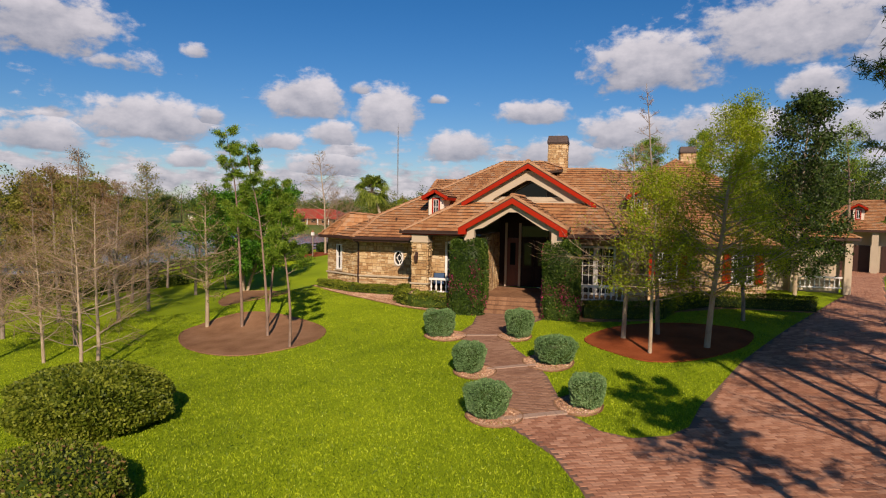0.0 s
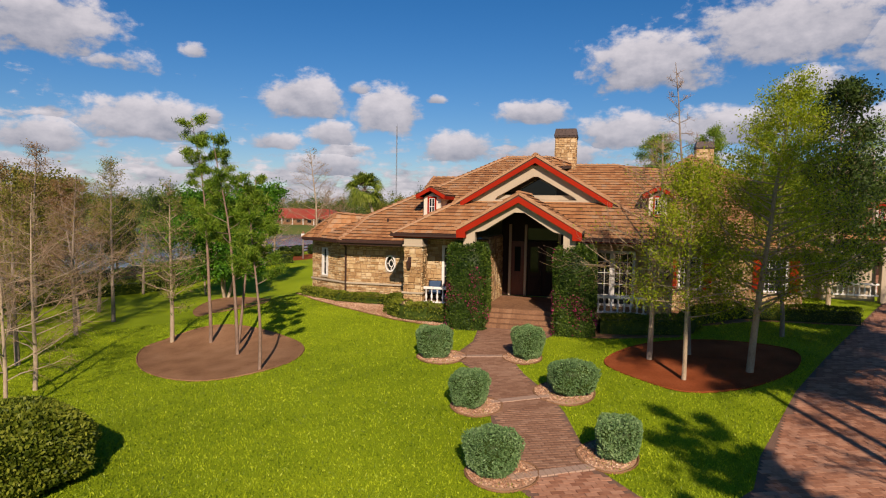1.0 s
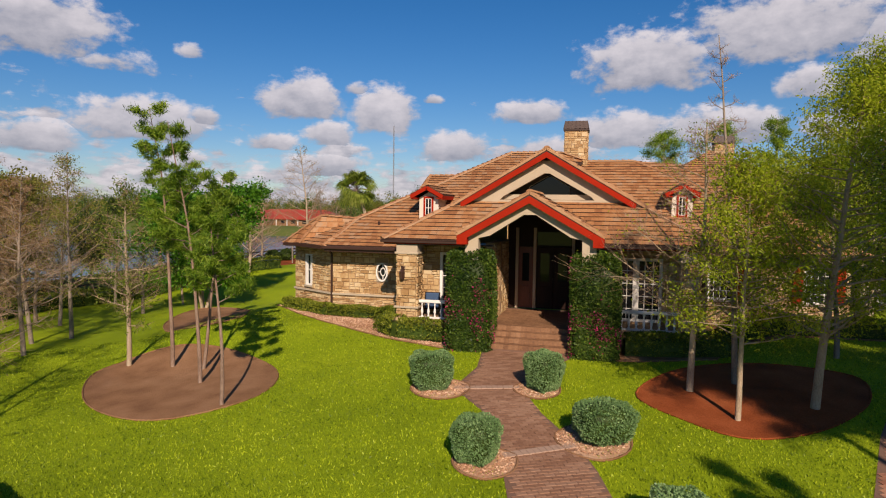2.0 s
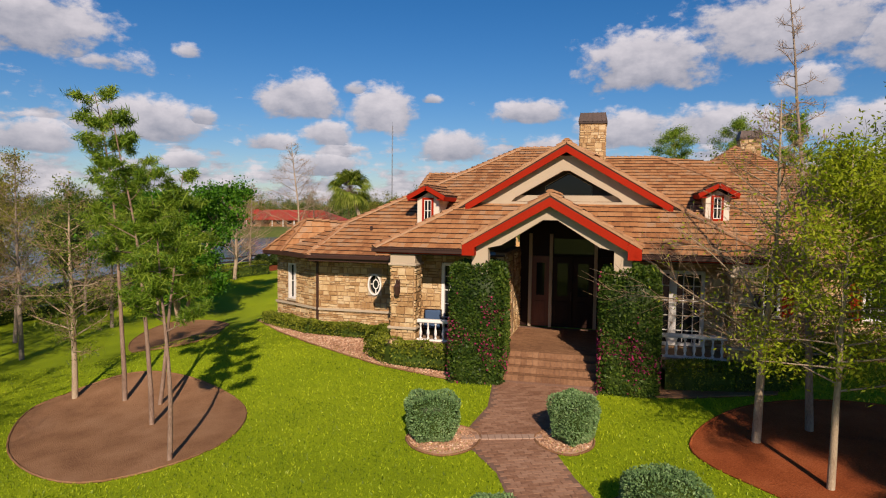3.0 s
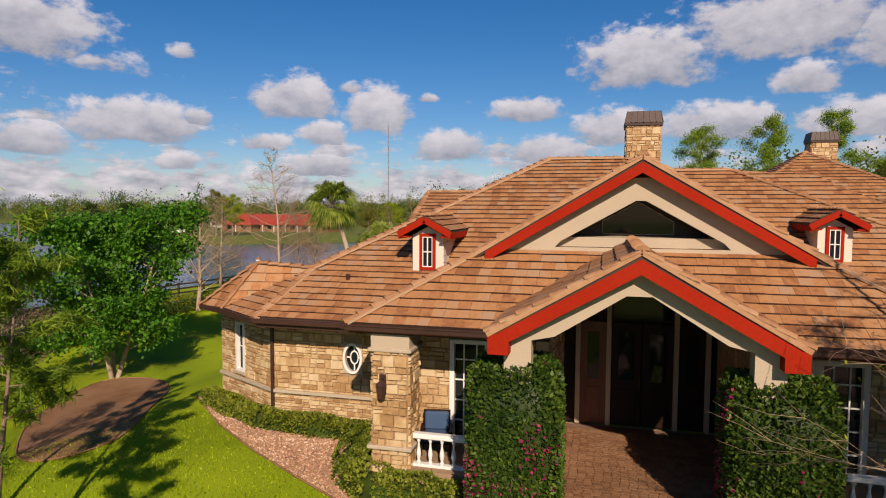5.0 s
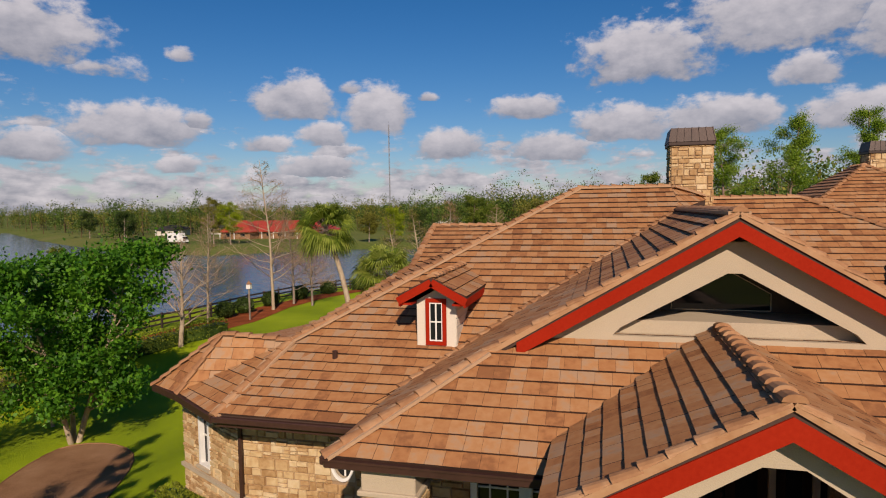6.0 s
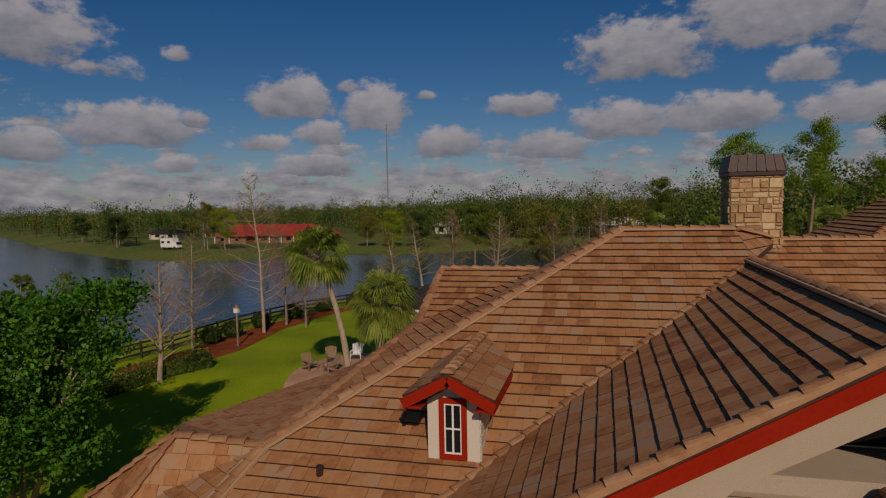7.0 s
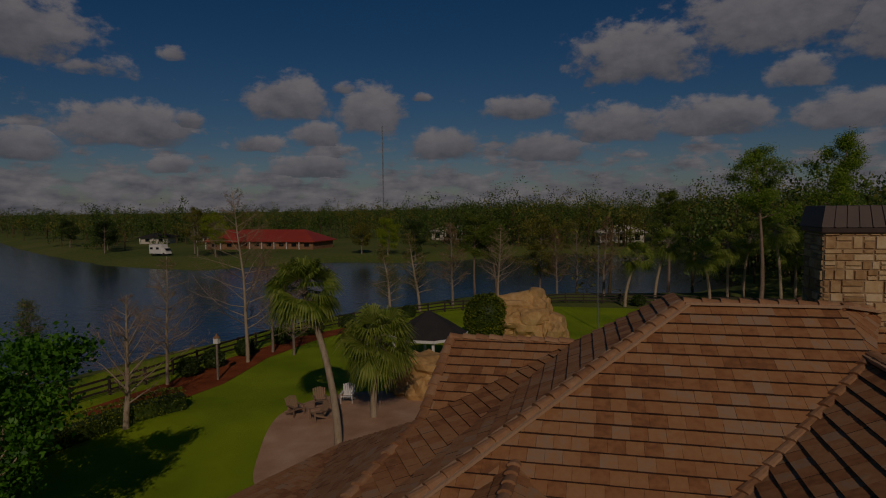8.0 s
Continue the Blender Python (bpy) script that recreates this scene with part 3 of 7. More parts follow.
FACES = {
    "main": [[(EC[0], YE, ZE), (-13.65, YE, ZE), P(AX, YR2, main_plane), T2, T1],
             [(EC[0], YE, ZE), T1, (HE[0], HE[1], main_plane(HE[1]))],
             [(-13.66, YE, ZE), (-12.3, YE, ZE), P(PL + 0.1, YV + 0.1, main_plane)]],
    "left": [[(PL, YP, EP), P(AX - HALF + hip_x(YG2), YG2, side_plane, False), (PL, YG2, EP)],
             [(PL, YG2, EP), P(AX, YG2, side_plane, False), P(AX, YR2, side_plane, False), (PL, YV, EP)]],
    "right": [[(PR, YP, EP), (PR, YG2, EP), P(AX + HALF - hip_x(YG2), YG2, side_plane, False)],
              [(PR, YG2, EP), (PR, 43.6, EP), P(AX, 50.0, side_plane, False), P(AX, YG2, side_plane, False)]],
    "porch": [[(PL, YP, EP), (G1X - G1H, YP, EP), P(G1X - G1H, YW2, front_plane), P(PL + hip_x(YW2), YW2, front_plane)], [P(G1X - G1H, g1v, front_plane), P(G1X - G1B, YW2, front_plane), P(G1X - G1H, YW2, front_plane)]],
    "porch_right": [[(G1X + G1H, YP, EP), (PR, YP, EP), P(PR - hip_x(YW2), YW2, front_plane), P(G1X + G1H, YW2, front_plane)], [P(G1X + G1H, g1v, front_plane), P(G1X + G1H, YW2, front_plane), P(G1X + G1B, YW2, front_plane)]],
    "gable_left": [[P(G1X - G1H, G1Y, gable_plane, False), P(G1X, G1Y, gable_plane, False), P(G1X, YW2, gable_plane, False), P(G1X - G1B, YW2, gable_plane, False), P(G1X - G1H, g1v, gable_plane, False)]],
    "gable_right": [[P(G1X + G1H, G1Y, gable_plane, False), P(G1X + G1H, g1v, gable_plane, False), P(G1X + G1B, YW2, gable_plane, False), P(G1X, YW2, gable_plane, False), P(G1X, G1Y, gable_plane, False)]],
    "west": [[HE, T1, (-8.8, 50.2, T1[2]), RR]],
    "rear_upper": [[RL, KINK, RR]],
    "rear_lower": [[RR, KINK, HE]],
    "bay_front": [[HW, (-19.0, 40.42, 4.5), HE]],
    "bay_corner": [[(-19.0, 40.42, 4.5), EC, HE]],
    "bay_left": [[HW, BT, (-19.0, 40.42, 4.5)]],
    "bay_side": [[HW, WE1, BT]],
    "west_front": [[HW, HE, WE1]],
    "west_middle": [[HE, WE2, WE1]],
    "west_low": [[HE, KINK, WE2]],
    "wing": [[P(PR - 0.4, 42.65, wing_plane), P(9.2, 42.65, wing_plane), P(1.8, 50.05, wing_plane), W2, W1, P(AX + 0.3, 49.6, wing_plane)]],
    "wing_right": [[P(9.2, 42.65, wing_plane), (9.2, 52.2, 4.5), (1.8, 52.2, wing_plane(50.05)), P(1.8, 50.05, wing_plane)]],
    "hip_right": [[T2, P(AX, YR2, main_plane), W1]],
    "hip_back": [[T2, W1, (-5.7, 51.5, 9.2)]],
    "far_front": [[(-5.6, 52.2, 4.8), (16.5, 52.2, 4.8), (4.7, 62.0, 11.2)]],
    "far_left": [[(-5.6, 52.2, 4.8), (4.7, 62.0, 11.2), (4.7, 64.0, 11.2), (-5.6, 70.0, 4.8)]],
    "far_right": [[(16.5, 52.2, 4.8), (16.5, 70.0, 4.8), (4.7, 64.0, 11.2), (4.7, 62.0, 11.2)]],
}


def build_house():
    house = empty("house", 0, 0, 0)
    tagged(house, "single-storey stone house with brown tiled hip roof and red trim", "house")
    single = one_tile()
    roof = None
    for i, (key, polys) in enumerate(FACES.items()):
        deck = part("roof", roof_slab(polys), DECK, house, "brown flat-tiled roof slope")
        pick = (lambda c: -13.5 < c.x < -9.2 and 40.3 < c.y < 44.6) if key == "main" else None
        verts, faces, singles = tile_rows(polys, seed=11 + i, pick=pick)
        ob = place("tiling", two_tone(mesh_of("tiling", verts, faces, [TILE, EDGE_SHADE])), deck)
        tagged(ob, kind="stuff")
        for m in singles:
            place("tile", single, deck, m=m)
    hips = [(EC, HE), (HE, T1), (T1, T2), (T2, W1), (W1, W2), (P(AX, YR2, main_plane), P(AX, YG2, side_plane, False)), ((PL, YP, EP), P(PL + hip_x(YG2), YG2, front_plane)),
            ((PR, YP, EP), P(PR - hip_x(YG2), YG2, front_plane)), (P(PL, YV, main_plane), P(AX, YR2, main_plane)), (P(G1X, G1Y, gable_plane, False), P(G1X, YW2, gable_plane, False)),
            (HW, HE), (HW, BT), (HW, (-19.0, 40.42, 4.5)), (HE, KINK), (KINK, RL), (RL, RR), (W2, P(9.2, 42.65, wing_plane)), ((4.7, 62.0, 11.2), (-5.6, 52.2, 4.8)), ((4.7, 62.0, 11.2), (16.5, 52.2, 4.8)), ((4.7, 62, 11.2), (4.7, 64, 11.2)),
            (P(AX, YG2, side_plane, False), P(AX, YG2 + 0.4, side_plane, False))]
    rakes = [(P(G1X + k * G1H, G1Y + 0.06, gable_plane, False), P(G1X, G1Y + 0.06, gable_plane, False)) for k in (-1, 1)]
    rakes += [(P(AX + k * (HALF - hip_x(YG2)), YG2 + 0.06, side_plane, False), P(AX, YG2 + 0.06, side_plane, False)) for k in (-1, 1)]
    verts, faces = caps(rakes, 0.1, 0.36, 5)
    tagged(place("rake_tiles", mesh_of("rake_tiles", verts, faces, CAP), house, "orange-brown tiles capping the gable rakes"), kind="stuff")
    for p, q in rakes:
        part("rake_edge", beam(Vector(p) - Vector((0, 0.07, 0.03)), Vector(q) - Vector((0, 0.07, 0.0)), 0.06, 0.1), CAP, house, "orange-brown rake tile edge")
    verts, faces = caps(hips)
    cap = place("ridge_tiles", mesh_of("ridge_tiles", verts, faces, CAP), house, "rounded ridge and hip tiles set in mortar")
    tagged(cap, kind="stuff")
    # pale mortar fillets along the hips
    for p, q in hips[:9]:
        part("hip_mortar", beam(Vector(p) + Vector((0, 0, 0.02)), Vector(q) + Vector((0, 0, 0.02)), 0.38, 0.06), MORTAR, house, "pale mortar bed under hip tiles")
    return house


HOUSE = build_house()


# ---------------------------------------------------------------- house: walls
def stone_blocks(p, q, z0, z1, holes=(), seed=5, depth=0.05):
    """Rough-cut blocks in uneven courses over the outer face of a wall that runs from p to q; outward is to the right of p to q."""
    rnd = random.Random(seed)
    p, q = Vector((*p, 0)), Vector((*q, 0))
    length = (q - p).length
    x = (q - p) / length
    n_ = Vector((x.y, -x.x, 0))
    out = []
    z = z0
    while z < z1 - 0.04:
        h = min(rnd.choice((0.11, 0.16, 0.2, 0.24, 0.3)), z1 - z)
        s = -rnd.random() * 0.3
        while s < length:
            w = rnd.uniform(0.16, 0.46)
            pieces = [(max(s, 0), min(s + w, length))]
            for h0, h1, k0, k1 in holes:
                if z + h > k0 + 0.03 and z < k1 - 0.03:
                    nxt = []
                    for a_, b_ in pieces:
                        if a_ < h0:
                            nxt.append((a_, min(b_, h0)))
                        if b_ > h1:
                            nxt.append((max(a_, h1), b_))
                    pieces = nxt
            split = h > 0.15 and rnd.random() < 0.4
            cut = z + h * rnd.uniform(0.38, 0.62)
            layers = [(z, cut), (cut, z + h)] if split else [(z, z + h)]
            for a_, b_, za, zb in [(a_, b_, za, zb) for a_, b_ in pieces for za, zb in layers]:
                if b_ - a_ > 0.05:
                    g, pr = 0.008, depth * rnd.uniform(0.55, 1.25)
                    pts = []
                    for inset, off in ((0.0, -0.004), (rnd.uniform(0.012, 0.022), pr)):
                        for ss, zz in ((a_ + g + inset, za + g + inset), (b_ - g - inset, za + g + inset), (b_ - g - inset, zb - g - inset), (a_ + g + inset, zb - g - inset)):
                            pts.append(p + x * ss + n_ * (off + (rnd.uniform(-0.008, 0.008) if off > 0 else 0)) + Vector((0, 0, zz)))
                    out.append(pts)
            s += w
        z += h
    return out


BLOCK_FACES = [(4, 5, 6, 7), (0, 1, 5, 4), (1, 2, 6, 5), (2, 3, 7, 6), (3, 0, 4, 7)]


def wall_run(parent, p, q, z0, z1, holes=(), thick=0.3, seed=5, face=STONE, core=STONE_BED, label="", singles=0, blocks=True):
    """A wall with its openings going through, and its stone facing."""
    pv, qv = Vector((*p, 0)), Vector((*q, 0))
    length = (qv - pv).length
    x = (qv - pv) / length
    n_ = Vector((x.y, -x.x, 0))
    m = Matrix((x, -n_, Vector((0, 0, 1)))).transposed().to_4x4()
    m.translation = pv
    bm = bmesh.new()
    cuts = sorted({0.0, length, *(h for hole in holes for h in hole[:2])})
    for a_, b_ in zip(cuts, cuts[1:]):
        spans = [(z0, z1)]
        for h0, h1, k0, k1 in holes:
            if a_ >= h0 - 1e-6 and b_ <= h1 + 1e-6:
                spans = [(lo_, hi_) for lo_, hi_ in ((z0, k0), (k1, z1)) if hi_ - lo_ > 0.01]
        for lo_, hi_ in spans:
            add_box(bm, a_, b_, 0, thick, lo_, hi_, m)
    w = part("wall", bm, core, parent, label)
    if blocks:
        made = stone_blocks(p, q, z0, z1, holes, seed)
        verts, faces = [], []
        for i, pts in enumerate(made):
            if i < singles:
                place("stone", mesh_of("stone", pts, BLOCK_FACES, STONE_ONE), w)
            else:
                faces += [tuple(len(verts) + k for k in f_) for f_ in BLOCK_FACES]
                verts += pts
        if verts:
            tagged(place("stonework", mesh_of("stonework", verts, faces, face), w), kind="stuff")
    return w


def window_at(parent, p, q, s0, s1, z0, z1, cols=2, rows=2, trim=WHITE, trim_w=0.07, name="window", out=0.02, sill=True):
    """A framed, barred window set in a wall that runs from p to q."""
    pv, qv = Vector((*p, 0)), Vector((*q, 0))
    x = (qv - pv).normalized()
    n_ = Vector((x.y, -x.x, 0))
    m = Matrix((x, -n_, Vector((0, 0, 1)))).transposed().to_4x4()
    m.translation = pv
    win = place(name, mesh_of(name, [m @ Vector((s, 0.11, z)) for s, z in ((s0, z0), (s1, z0), (s1, z1), (s0, z1))], [(0, 1, 2, 3)], GLASS), parent)
    bm = bmesh.new()
    for a_, b_, c_, d_ in ((s0 - 0.02, s0 + trim_w, z0, z1), (s1 - trim_w, s1 + 0.02, z0, z1), (s0 + trim_w, s1 - trim_w, z1 - trim_w, z1), (s0 + trim_w, s1 - trim_w, z0, z0 + trim_w)):
        add_box(bm, a_, b_, -out - 0.03, 0.1, c_, d_, m)
    part("frame", bm, trim, win)
    bars = 0.032
    for i in range(1, cols):
        s = s0 + (s1 - s0) * i / cols
        bm = bmesh.new()
        add_box(bm, s - bars / 2, s + bars / 2, 0.06, 0.105, z0 + trim_w, z1 - trim_w, m)
        part("glazing_bar", bm, WHITE, win)
    for j in range(1, rows):
        z = z0 + (z1 - z0) * j / rows
        bm = bmesh.new()
        add_box(bm, s0 + trim_w, s1 - trim_w, 0.063, 0.102, z - bars / 2, z + bars / 2, m)
        part("glazing_bar", bm, WHITE, win)
    if sill:
        bm = bmesh.new()
        add_box(bm, s0 - 0.08, s1 + 0.08, -0.12, 0.05, z0 - 0.09, z0 - 0.003, m)
        part("sill", bm, STUCCO, win)
    return win


def dormer(parent, x, y, z, wall_top=1.22, back=3.4, half=0.52):
    """Small gabled dormer with a red-framed window; (x, y, z) is the foot of its face."""
    d = part("dormer", box(x - half, x + half, y, y + back * 0.62, z - 0.3, z + wall_top, 0.01), SIDING, parent, "cream dormer with red trim and barred window")
    bm = bmesh.new()
    vs = [bm.verts.new((x - half, y, z + wall_top)), bm.verts.new((x + half, y, z + wall_top)), bm.verts.new((x, y, z + wall_top + half * 0.55))]
    wv = [bm.verts.new((v.co.x, y + 0.15, v.co.z)) for v in vs]
    bm.faces.new(vs)
    bm.faces.new(wv[::-1])
    for i in range(3):
        bm.faces.new((vs[i], wv[i], wv[(i + 1) % 3], vs[(i + 1) % 3]))
    part("gable", bm, SIDING, d)
    ap, ew, y0 = z + wall_top + 0.62, 0.86, y - 0.42
    ez = ap - ew * 0.56
    yb = y + back
    for sgn in (-1, 1):
        pts = [(x, y0, ap), (x + sgn * ew, y0, ez), (x + sgn * ew, y + back * 0.66, ez), (x, yb, ap)]
        if sgn > 0:
            pts = pts[::-1]
        slope = part("roof", roof_slab([pts], 0.07), DECK, d)
        verts, faces, _ = tile_rows([pts], 0.34, seed=int(abs(x * 10)) + sgn)
        tagged(place("tiling", two_tone(mesh_of("tiling", verts, faces, [TILE, EDGE_SHADE])), slope), kind="stuff")
        part("fascia", beam((x + sgn * 0.0, y0 - 0.02, ap - 0.11), (x + sgn * (ew + 0.02), y0 - 0.02, ez - 0.11), 0.05, 0.2), RED, d, "red painted board")
        part("fascia", beam((x + sgn * (ew - 0.02), y0 - 0.01, ez - 0.14), (x + sgn * (ew - 0.02), y + back * 0.6, ez - 0.14), 0.05, 0.2), RED, d, "red painted board")
        part("soffit", box(min(x + sgn * half, x + sgn * ew), max(x + sgn * half, x + sgn * ew), y0, y + back * 0.5, ez - 0.2, ez - 0.15), RED, d)
    verts, faces = caps([((x, y0, ap), (x, yb, ap))], 0.11, 0.34, 9)
    tagged(place("ridge_tiles", mesh_of("ridge_tiles", verts, faces, CAP), d), kind="stuff")
    w0, w1, z0, z1 = x - 0.19, x + 0.19, z + 0.16, z + wall_top - 0.02
    win = part("window", box(w0, w1, y - 0.02, y + 0.02, z0, z1), GLASS, d, "narrow window with white bars")
    for a_, b_, c_, e_ in ((w0 - 0.08, w0 + 0.02, z0 - 0.08, z1 + 0.08), (w1 - 0.02, w1 + 0.08, z0 - 0.08, z1 + 0.08), (w0 + 0.02, w1 - 0.02, z1 - 0.02, z1 + 0.08), (w0 + 0.02, w1 - 0.02, z0 - 0.08, z0 + 0.02)):
        part("red_frame", box(a_, b_, y - 0.06, y + 0.01, c_, e_), RED, win, "red window frame")
    for a_, b_, c_, e_ in ((w0 + 0.02, w0 + 0.045, z0 + 0.02, z1 - 0.02), (w1 - 0.045, w1 - 0.02, z0 + 0.02, z1 - 0.02), (x - 0.018, x + 0.018, z0 + 0.02, z1 - 0.02)):
        part("glazing_bar", box(a_, b_, y - 0.045, y - 0.018, c_, e_), WHITE, win)
    for zz in (z0 + 0.04, (z0 + z1) / 2, z1 - 0.04):
        part("glazing_bar", box(w0 + 0.045, w1 - 0.045, y - 0.043, y - 0.02, zz - 0.015, zz + 0.015), WHITE, win)
    for k in range(6):
        part("siding", box(x + half, x + half + 0.02, y + 0.02, y + back * 0.55, z - 0.1 + k * 0.22, z + 0.1 + k * 0.22, 0.006), SIDING, d)
    return d


def chimney(parent, x0, x1, y0, y1, z0, z1, seed=3):
    c = part("chimney", box(x0, x1, y0, y1, z0, z1), STONE_BED, parent, "rough stone chimney with dark metal cap")
    for i, (p, q) in enumerate((((x0, y0), (x1, y0)), ((x0, y1), (x0, y0)), ((x1, y0), (x1, y1)))):
        verts, faces = [], []
        for pts in stone_blocks(p, q, z0, z1, (), seed + i, 0.04):
            faces += [tuple(len(verts) + k for k in f_) for f_ in BLOCK_FACES]
            verts += pts
        tagged(place("stonework", mesh_of("stonework", verts, faces, STONE), c), kind="stuff")
    part("cap_band", box(x0 - 0.08, x1 + 0.08, y0 - 0.08, y1 + 0.08, z1, z1 + 0.13, 0.015), COPPER, c, "dark metal band")
    bm = box(x0 - 0.1, x1 + 0.1, y0 - 0.1, y1 + 0.1, z1 + 0.13, z1 + 0.62)
    for v in bm.verts:
        if v.co.z > z1 + 0.4:
            v.co.x += 0.1 if v.co.x < (x0 + x1) / 2 else -0.1
            v.co.y += 0.1 if v.co.y < (y0 + y1) / 2 else -0.1
    hood = part("cap_hood", bm, COPPER, c, "dark standing-seam metal hood")
    for i in range(7):
        t_ = i / 6
        xx = x0 - 0.08 + (x1 - x0 + 0.16) * t_
        xt = x0 + 0.02 + (x1 - x0 - 0.04) * t_
        part("seam", beam((xx, y0 - 0.11, z1 + 0.14), (xt, y0 - 0.01, z1 + 0.63), 0.03, 0.03, (1, 0, 0)), COPPER, hood)
    return c


def baluster_mesh():
    bm = lathe([(0.055, 0.0), (0.055, 0.05), (0.03, 0.08), (0.04, 0.13), (0.062, 0.22), (0.055, 0.3), (0.03, 0.42), (0.026, 0.52), (0.04, 0.56), (0.05, 0.6), (0.05, 0.64)], 10)
    me = bpy.data.meshes.new("baluster")
    bm.to_mesh(me)
    bm.free()
    me.polygons.foreach_set("use_smooth", [True] * len(me.polygons))
    me.materials.append(WHITE)
    return me


BALUSTER = baluster_mesh()


def balustrade(x0, x1, y, z, n_):
    b = empty("balustrade", (x0 + x1) / 2, y, z)
    tagged(b, "white turned balustrade between the porch columns", "balustrade", "porch balustrades")
    h = (x1 - x0) / 2
    part("bottom_rail", box(-h, h, -0.09, 0.09, 0.0, 0.09, 0.012), WHITE, b)
    part("top_rail", box(-h, h, -0.1, 0.1, 0.73, 0.86, 0.02), WHITE, b)
    for i in range(n_):
        place("baluster", BALUSTER, b, m=pose(-h + (i + 0.5) * 2 * h / n_, 0, 0.09))
    return b


def boards(parent, pts, y, w, t_, material, label):
    """Sloping boards along a gable's rake, mitred at the apex."""
    for (x0, z0), (x1, z1) in zip(pts, pts[1:]):
        bm = bmesh.new()
        vs = [bm.verts.new((x, yy, z)) for yy in (y, y + t_) for x, z in ((x0, z0), (x1, z1), (x1, z1 - w), (x0, z0 - w))]
        for f_ in ((0, 1, 2, 3), (7, 6, 5, 4), (0, 4, 5, 1), (1, 5, 6, 2), (2, 6, 7, 3), (3, 7, 4, 0)):
            bm.faces.new([vs[i] for i in f_])
        bmesh.ops.recalc_face_normals(bm, faces=bm.faces[:])
        part("barge_board", bm, material, parent, label)


def plate(parent, name, outer, inner, y, t_, material, label=""):
    """A flat wall with a hole: outline and hole given by as many (x, z) points each."""
    bm = bmesh.new()
    k = len(outer)
    rows = [[bm.verts.new((x, yy, z)) for x, z in pts] for yy in (y, y + t_) for pts in (outer, inner)]
    of, inf, ob_, inb = rows
    for i in range(k):
        j = (i + 1) % k
        bm.faces.new((of[i], of[j], inf[j], inf[i]))
        bm.faces.new((ob_[j], ob_[i], inb[i], inb[j]))
        bm.faces.new((of[j], of[i], ob_[i], ob_[j]))
        bm.faces.new((inf[i], inf[j], inb[j], inb[i]))
    bmesh.ops.recalc_face_normals(bm, faces=bm.faces[:])
    return part(name, bm, material, parent, label)


